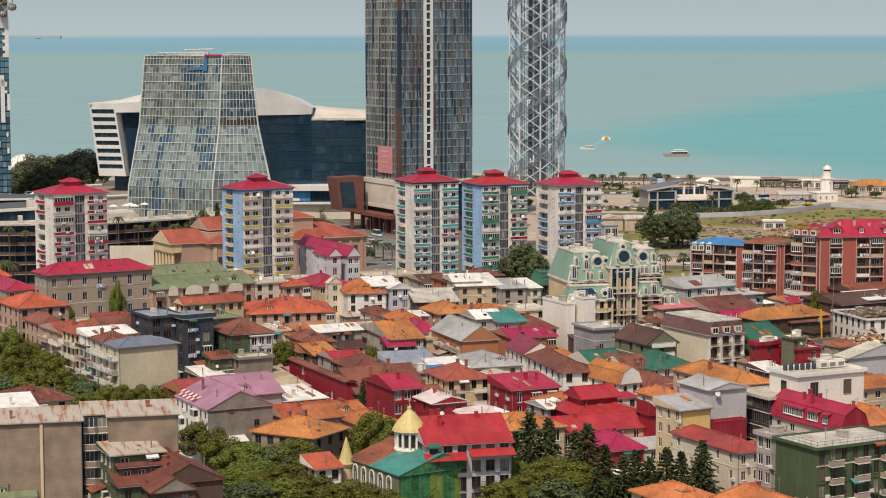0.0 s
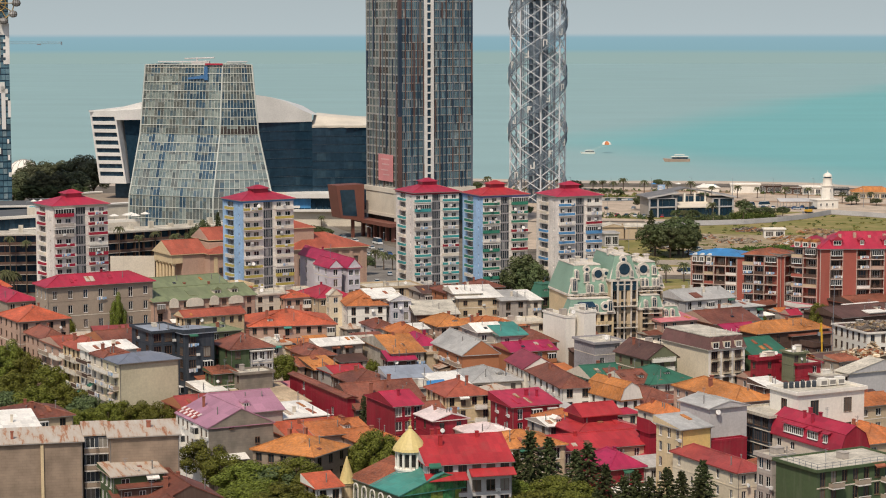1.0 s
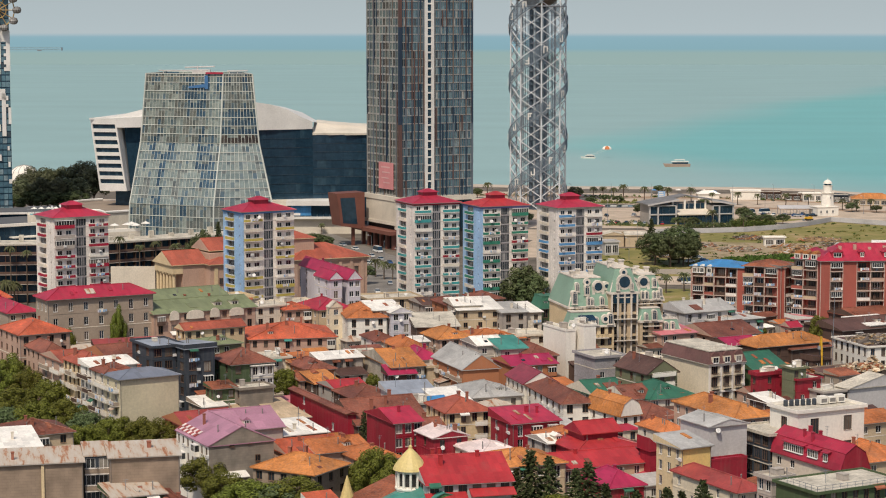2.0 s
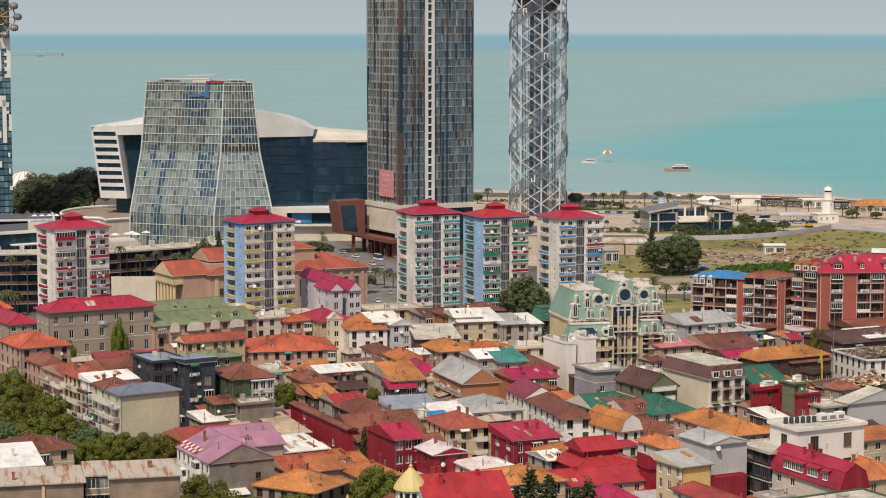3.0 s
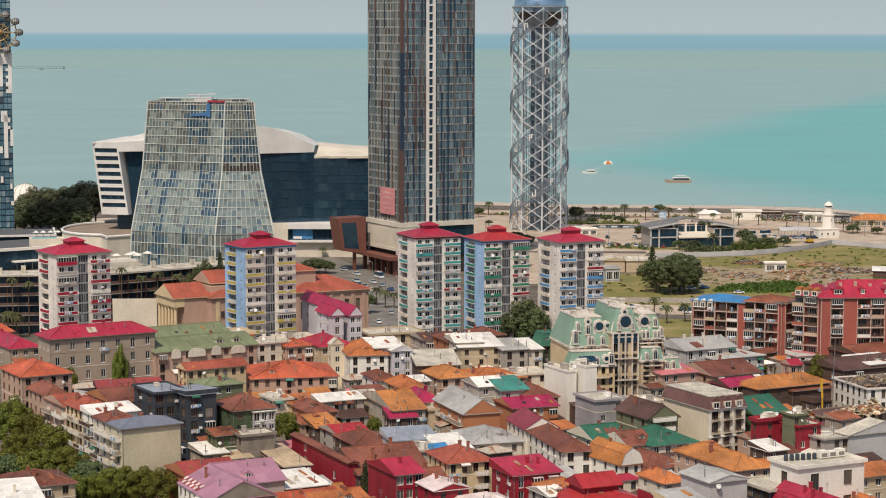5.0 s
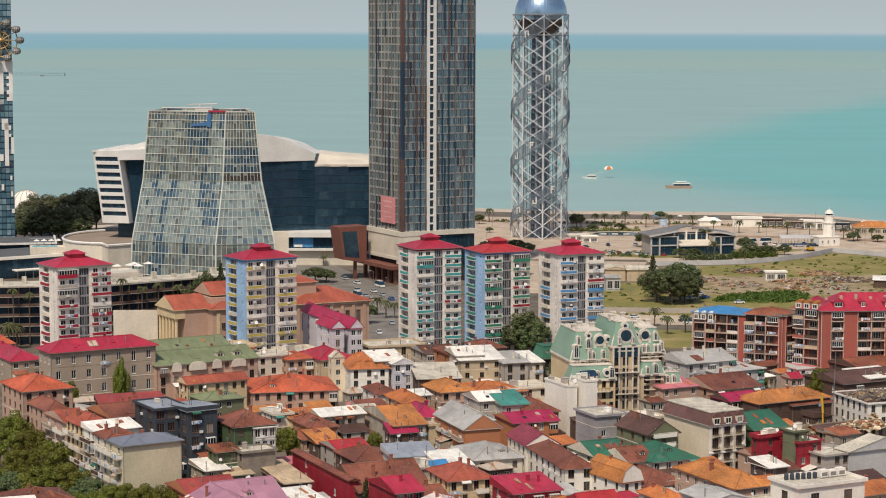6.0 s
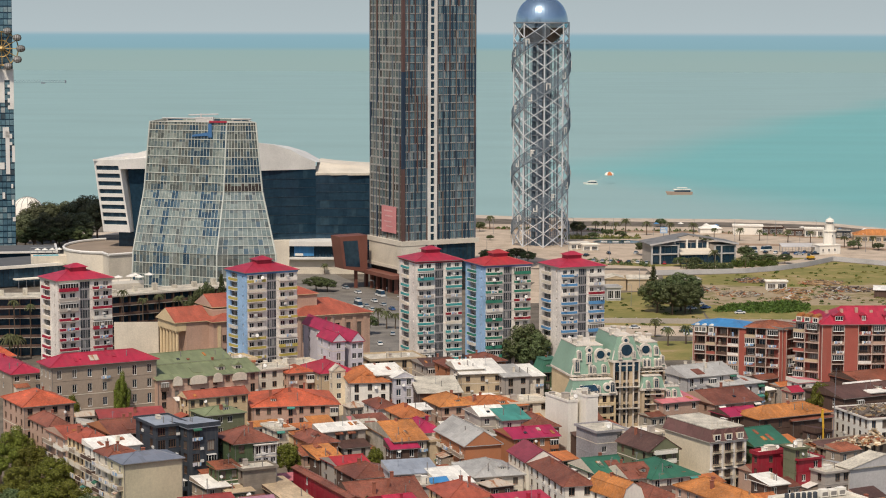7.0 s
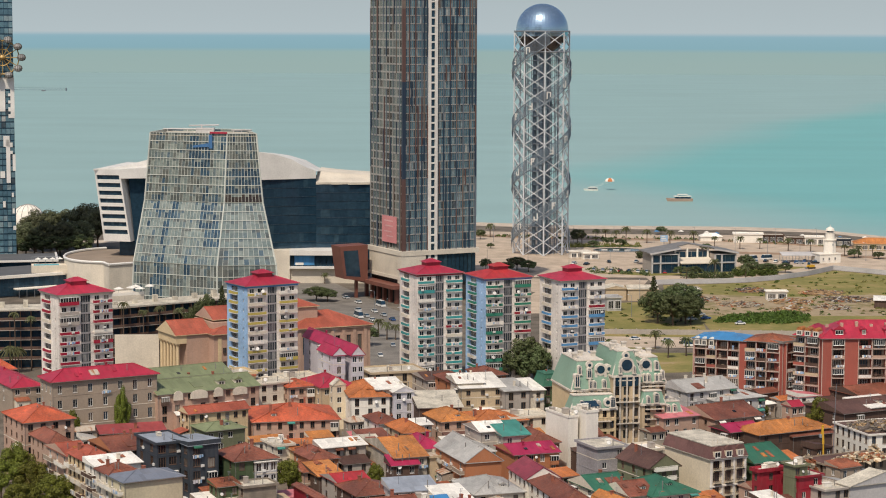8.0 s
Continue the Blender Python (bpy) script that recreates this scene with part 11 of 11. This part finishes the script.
def demolition_heap(x, y, z, yaw, rx, ry, high, n, picks, seed, label):
    """Slabs and lumps of masonry lying over one another, highest in the middle."""
    r = random.Random(seed)
    s = Solid()
    for k in range(n):
        a, q = r.uniform(0, 6.28), math.sqrt(r.random())
        o = Vector((rx * q * math.cos(a), ry * q * math.sin(a), max(0, high * (1 - q)) + r.uniform(0, 0.5)))
        b = r.uniform(0, 3.14)
        u = Vector((math.cos(b), math.sin(b), r.uniform(-0.5, 0.5))) * r.uniform(0.25, 1.2)
        v = Vector((-math.sin(b), math.cos(b), r.uniform(-0.4, 0.4))) * r.uniform(0.15, 0.6)
        th = Vector((0, 0, r.uniform(0.1, 0.5)))
        s.hexa([tuple(o - u - v), tuple(o + u - v), tuple(o + u + v), tuple(o - u + v)], [tuple(o - u * 0.8 - v + th), tuple(o + u - v * 0.7 + th), tuple(o + u * 0.7 + v + th), tuple(o - u + v * 0.6 + th)], r.choice(picks))
    single("rubble_heap", s, RUB + [PLASTER], x, y, z, yaw, label, "rubble", kind="stuff")


PLASTER = paint("broken_cream_plaster", (0.56, 0.46, 0.33), 0.92, island=0.35)
demolition_heap(108, 537.5, 6.4, 27, 9.0, 3.6, 1.6, 300, (0, 2, 3, 5), 77, "broken plaster and bricks on the pulled-down house")
demolition_heap(113.5, 546.0, 0.0, 20, 6.0, 4.0, 9.0, 420, (5, 5, 0, 2), 78, "tall heap of broken cream plaster and masonry")
demolition_heap(99.5, 551.0, 0.0, 20, 6.5, 4.5, 7.5, 420, (5, 0, 0, 2, 1), 79, "heap of pale broken concrete from demolition")
demolition_heap(94.8, 534.5, 0.0, 20, 3.0, 3.6, 8.0, 300, (3, 3, 3, 0), 80, "heap of red brick rubble")
demolition_heap(118.0, 562.0, 10.5, 19, 8.5, 7.0, 1.2, 320, (1, 1, 2, 0), 81, "dark roof debris on the ruin")

# arched gables and dormers of the long house with the sage roof
for ob in [o for o in scene.objects if "rose-tan long building" in o.get("label", "")]:
    for xa, wd, hh in ((6.0, 2.8, 1.3), (12.5, 5.2, 1.1), (18.6, 2.8, 1.3), (25.5, 4.4, 0.9)):
        s = Solid()
        arc = [(xa + wd / 2 * math.cos(math.pi * k / 10), 14.0 + hh * math.sin(math.pi * k / 10)) for k in range(11)]
        s.hexa([(px, -0.75, pz) for px, pz in arc], [(px, -0.4, pz) for px, pz in arc])
        s.box(xa - wd / 2, -0.75, 12.6, xa + wd / 2, 0.0, 14.0)
        part("arched_gable", s, W["offwhite"], ob, "off-white arched gable over the eave")
    for xa in (21.0, 26.4):
        dormer(ob, xa, 2.6, 15.2, 2.4, 1.3, "sage", depth=2.4)
# blue tarpaulin and a blue tank among the yards
s = Solid()
s.hexa([(0, 0, 0), (4.6, 0, 0.3), (4.6, 3.0, 0.9), (0, 3.0, 0.7)], [(0, 0, 0.08), (4.6, 0, 0.38), (4.6, 3.0, 0.98), (0, 3.0, 0.78)])
single("tarpaulin", s, R["blue"], -3.6, 474.5, 9.75, 16, "bright blue tarpaulin spread over a flat roof", "tarpaulin")
s = Solid()
s.lathe([(1.25, 0.0), (1.35, 0.15), (1.35, 2.2), (1.0, 2.6), (0.3, 2.7)], 18)
single("water_tank", s, R["blue"], 45.2, 443.6, 0.0, 0, "big blue plastic water tank in a yard", "water tank")

# two dark openings in the grey gable, patched strips on the mauve roof's street slope
for ob in [o for o in scene.objects if "faded mauve sheet roof" in o.get("label", "")]:
    for x, z in ((4.9, 12.6), (8.6, 12.9), (10.4, 9.2)):
        part("window", window_mesh(1.1, 1.35, "brown"), None, ob, at=pose(x, -0.03, z))
    for k in range(9):
        for j in range(2):
            ya, xa = 8.6 + 1.15 * k, 0.2 + 0.95 * j
            slope = 3.4 / 7.25
            za = 13.26 + slope * (xa + 0.3)
            s = Solid()
            s.hexa([(xa, ya, za), (xa + 0.85, ya, za + 0.85 * slope), (xa + 0.85, ya + 1.0, za + 0.85 * slope), (xa, ya + 1.0, za)], [(xa, ya, za + 0.09), (xa + 0.85, ya, za + 0.85 * slope + 0.09), (xa + 0.85, ya + 1.0, za + 0.85 * slope + 0.09), (xa, ya + 1.0, za + 0.09)])
            part("roof_sheet", s, R["palepink" if (k + j) % 2 else "dullred"], ob)

# raised middle of the red pyramid roof
for ob in [o for o in scene.objects if "red pyramid-roofed house" in o.get("label", "")]:
    s = Solid()
    s.box(3.6, 4.4, 10.6, 11.6, 11.4, 12.2)
    part("clerestory", s, W["maroon"], ob)
    part("upper_roof", roof_solid("gable_x", 9.0, 8.0, 2.0, 0.3), [R["red"], R["red"], W["maroon"]], ob, at=pose(3.1, 3.9, 12.1))

# cream pipe chase on the block wall, satellite dish on its roof
for ob in [o for o in scene.objects if "concrete end block" in o.get("label", "")]:
    s = Solid()
    s.box(9.4, -0.3, 0, 9.9, 0.0, 21.2)
    part("pipe_chase", s, W["cream"], ob, "cream painted pipe chase")
# glazed podium hall in front of the tower at the park, the pool deck on its roof
t = thing("podium_hall", -214.5, 888.5, 0, 35, "long dark glazed podium hall with a pale roof edge", "public building")
s = Solid()
s.box(0, 0.6, 0, 57, 34, 9.0)
part("body", s, W["charcoal"], t)
for k in range(24):
    s = Solid()
    s.box(0.3 + 2.35 * k, 0.3, 0.6, 2.5 + 2.35 * k, 0.55, 8.2)
    part("pane", s, GL["bluepale"] if k % 4 == 1 else GL["deep"], t)
s = Solid()
s.box(-0.4, -0.6, 8.4, 57.4, 1.0, 9.6)
part("roof_edge", s, W["white"], t)
s = Solid()
s.box(-0.2, 1.0, 9.0, 57.2, 34.2, 9.3)
part("roof", s, paint("dark_roof_membrane", (0.10, 0.105, 0.11), 0.8), t)
s = Solid()
s.box(30, -5.0, 3.6, 50, -0.6, 4.1)
part("canopy", s, W["white"], t)
for k in range(6):
    s = Solid()
    s.tube((31 + 3.6 * k, -4.6, 0), (31 + 3.6 * k, -4.6, 3.6), 0.12, sides=6)
    part("post", s, M["steelgrey"], t)
# pool deck by the tower at the park
t = thing("pool_deck", -183.6, 916.0, 3.0, 12, "raised white pool deck with turquoise water and parasols", "terrace")
s = Solid()
s.box(0, 0, 6.0, 17, 9, 9.6)
part("base", s, W["offwhite"], t)
s = Solid()
s.box(1, 1, 9.6, 12, 6, 9.7)
part("water", s, paint("turquoise_pool_water", (0.10, 0.42, 0.46), 0.15, spread=0.1, streak=0.0), t)
s = Solid()
for k in range(5):
    s.tube((3.2 * k, 8.8, 9.6), (3.2 * k, 8.8, 12.6), 0.08, sides=5)
s.tube((0, 8.8, 12.6), (12.8, 8.8, 12.6), 0.1, sides=5)
s.tube((0, 8.8, 11.4), (12.8, 8.8, 11.4), 0.08, sides=5)
part("railing", s, M["steelgrey"], t)
for k in range(4):
    pp = pose(-183.6, 916.0, 3.0, 0, 0, 12) @ Vector((3 + 3.2 * k, 7.4, 9.6))
    parasol(pp.x, pp.y, pp.z, 1.4)

# dormers of the ornate apartment house, roof posts
for ob in [o for o in scene.objects if "brown mansard and tall windows" in o.get("label", "")]:
    for k in range(3):
        dormer(ob, 1.8 + 3.45 * k, -0.35, 13.1, 2.3, 1.9, "plum", depth=2.2, round_top=True, cheek=W["warmwhite"])
    # roof terrace: pale edge and a frame of posts
    for k in range(6):
        s = Solid()
        s.box(1.3 + 1.6 * k, 1.3, 16.1, 1.42 + 1.6 * k, 1.42, 17.7)
        part("roof_post", s, W["offwhite"], ob)
        if k < 5:
            s = Solid()
            s.box(1.42 + 1.6 * k, 1.32, 16.9, 2.9 + 1.6 * k, 1.38, 16.96)
            part("rail", s, W["offwhite"], ob)
    for x in (0.2, 3.55, 7.0, 10.4):
        s = Solid()
        s.box(x - 0.28, -0.25, 0, x + 0.28, 0.0, 12.6)
        part("pilaster", s, W["white"], ob)
    for z in (12.6, 6.0):
        s = Solid()
        s.box(-0.3, -0.4, z, 10.9, 0.0, z + 0.4)
        part("cornice", s, W["white"], ob)
    for k in range(3):
        for z in (3.3, 6.6, 9.9):
            s = Solid()
            s.box(0.95 + 3.5 * k, -0.75, z, 3.0 + 3.5 * k, -0.02, z + 0.14)
            for q in range(8):
                s.box(0.98 + 3.5 * k + 0.28 * q, -0.74, z + 0.14, 1.02 + 3.5 * k + 0.28 * q, -0.7, z + 1.0)
            s.box(0.95 + 3.5 * k, -0.76, z + 1.0, 3.0 + 3.5 * k, -0.7, z + 1.06)
            part("iron_balcony", s, M["dark"], ob, "black iron balcony")
# white balcony and glazed attic in the umber gable
for ob in [o for o in scene.objects if "dark umber gable" in o.get("label", "")]:
    part("balcony", balcony_mesh(6.4, 1.3, W["white"], W["white"]), None, ob, "white attic balcony", at=pose(4.35, 0, 10.2))
    for k in range(3):
        part("window", window_mesh(1.3, 1.7), None, ob, at=pose(2.5 + 1.8 * k, -0.04, 10.7))
for ob in [o for o in scene.objects if "green mansard and dormers" in o.get("label", "")]:
    for k in range(2):
        dormer(ob, 1.6 + 2.4 * k, 0.1, 12.2, 1.4, 1.7, "green", depth=2.0)
# red awning roofs along the white house, rail round the green house's roof
for ob in [o for o in scene.objects if "broad red sheet roof" in o.get("label", "")]:
    for xa, xb, zb in ((-0.6, 7.2, 10.9), (7.7, 16.2, 11.4)):
        s = Solid()
        s.hexa([(xa, -2.3, zb), (xb, -2.3, zb), (xb, 0, zb + 1.0), (xa, 0, zb + 1.0)], [(xa, -2.3, zb + 0.12), (xb, -2.3, zb + 0.12), (xb, 0, zb + 1.12), (xa, 0, zb + 1.12)])
        part("awning_roof", s, R["red"], ob, "red sheet awning roof")
    for k in range(4):
        g = Solid()
        xa = 8.4 + 1.6 * k
        g.box(xa, -1.0, 5.4, xa + 1.3, 0, 5.55)
        for q in range(6):
            g.box(xa + 0.22 * q, -1.0, 5.55, xa + 0.22 * q + 0.05, -0.95, 6.5)
        g.box(xa, -1.02, 6.5, xa + 1.3, -0.94, 6.56)
        part("iron_balcony", g, M["dark"], ob, "black iron balcony")
for ob in [o for o in scene.objects if "dark green flat-roofed apartment" in o.get("label", "")]:
    fx = [q for q in FOOT if abs(q[0] - ob.location.x) < 0.1 and abs(q[1] - ob.location.y) < 0.1][0]
    w, d, z = fx[3], fx[4], 19.1
    s = Solid()
    for za in (0.7, 1.2):
        s.tube((0.3, 0.3, z + za), (w - 0.3, 0.3, z + za), 0.04, sides=4)
        s.tube((0.3, 0.3, z + za), (0.3, d - 0.3, z + za), 0.04, sides=4)
    for k in range(int(w / 1.6)):
        s.tube((0.3 + 1.6 * k, 0.3, z), (0.3 + 1.6 * k, 0.3, z + 1.2), 0.04, sides=4)
    for k in range(int(d / 1.6)):
        s.tube((0.3, 0.3 + 1.6 * k, z), (0.3, 0.3 + 1.6 * k, z + 1.2), 0.04, sides=4)
    part("roof_rail", s, M["steelgrey"], ob)
# tanks and cooling units on the white modern block
for ob in [o for o in scene.objects if "white modern apartment block" in o.get("label", "")]:
    for k in range(6):
        p = ob.matrix_basis @ Vector((2.0 + 1.25 * k, 7.0 - 0.25 * k, 18.85))
        s = Solid()
        s.lathe([(0.42, 0.0), (0.46, 0.1), (0.46, 1.1), (0.34, 1.25), (0.12, 1.3)], 14)
        s.lathe([(0.48, 0.4), (0.48, 0.46)], 14)
        single("water_tank", s, W["charcoal"], p.x, p.y, p.z, 0, "dark plastic water tank on the flat roof", "water tank", "rooftop water tanks")
    for k in range(3):
        p = ob.matrix_basis @ Vector((10.0 + 2.2 * k, 5.4, 18.85))
        s = Solid()
        s.box(-0.9, -0.7, 0.15, 0.9, 0.7, 1.7 - 0.3 * (k % 2))
        s.box(-0.7, -0.72, 0.4, 0.7, -0.7, 1.2, 1)
        for sx in (-0.8, 0.7):
            s.box(sx, -0.6, 0, sx + 0.1, 0.6, 0.15)
        single("cooling_unit", s, [W["white"], M["gutter"]], p.x, p.y, p.z, 27, "white rooftop cooling unit with a grille", "cooling unit", "rooftop cooling units")

# ---------------- sheds and outbuildings in the yards ----------------


def clear_of_houses(x, y, yaw, w, d, gap=0.4):
    m = pose(x, y, 0, 0, 0, yaw)
    for fx, fy, fyaw, fw, fd in FOOT:
        if abs(fx - x) > 45 or abs(fy - y) > 45:
            continue
        inv = pose(fx, fy, 0, 0, 0, fyaw).inverted()
        for i in range(4):
            for j in range(4):
                p = inv @ (m @ Vector((w * i / 3, d * j / 3, 0)))
                if -gap < p.x < fw + gap and -gap < p.y < fd + gap:
                    return False
    return True


rg = random.Random(303)
SHED = [("brown", "rust-brown sheet roof"), ("rust", "rusty sheet roof"), ("patchy", "bleached rusty sheet roof"), ("tan", "worn tan tile roof"), ("white", "white sheet roof"), ("umber", "dark brown sheet roof"), ("grey", "grey sheet roof"), ("rose", "faded rose sheet roof"), ("orange", "orange tile roof"), ("crimson", "crimson sheet roof")]
made = 0
for k in range(6000):
    if made >= 130:
        break
    y = rg.uniform(392, 640)
    x = rg.uniform(-0.205, 0.205) * y
    yaw = 28 + rg.uniform(-5, 5)
    w, d, h = rg.uniform(4.0, 9.0), rg.uniform(3.5, 6.5), rg.uniform(4.2, 7.4)
    if x < -62 and y < 530 or (-58 < x < -2 and y < 410) or (8 < x < 60 and y < 400):
        continue
    if not clear_of_houses(x, y, yaw, w, d):
        continue
    made += 1
    cover, words = rg.choice(SHED)
    wall, tone = rg.choice((("offwhite", "off-white"), ("beige", "beige"), ("brown", "dark timber"), ("grey", "grey"), ("rose", "rose plastered"), ("white", "white"), ("stone", "block-walled")))
    house(x, y, yaw, w, d, h, rg.choice(("shed_front", "shed_front", "gable_x", "shed_right", "hip")), rg.uniform(0.7, 1.5), wall, cover, "low " + tone + " outbuilding under a " + words, floors=1, cols=2, side=1, name="outbuilding", category="outbuilding", group="outbuildings of the old town", stacks=0, over=0.3, tidy=True)
for k in range(4000):
    y = rg.uniform(400, 640)
    x = rg.uniform(-0.2, 0.2) * y
    if len(FOOT) > 330:
        break
    if clear_of_houses(x, y, 0, 3.0, 3.0, 0.2):
        FOOT.append((x, y, 0, 3.0, 3.0))
        if k % 2:
            tree("broad", x + 1.5, y + 1.5, rg.uniform(4.5, 8.0), rg.uniform(1.6, 2.6))

# joined facades and frames too fine to pick apart
for ob in scene.objects:
    if ob.parent and ob.name.split(".")[0] in ("upper_curtain_wall", "lower_curtain_wall", "base_curtain_wall", "front_curtain_wall", "side_curtain_wall", "rear_curtain_wall", "strip_glass", "glass_hall", "wing_glass", "brace", "ring", "ribbon", "window_grid", "white_panel", "stair_glazing", "window_band", "balustrade", "sign_bar", "ribbed_roof", "fin", "panel_joint", "ribbed_screen", "glazing_bar", "podium_glass", "drum_window", "leg", "sheeted_front", "mast", "jib", "cabin_rib"):
        tagged(ob, kind="stuff")
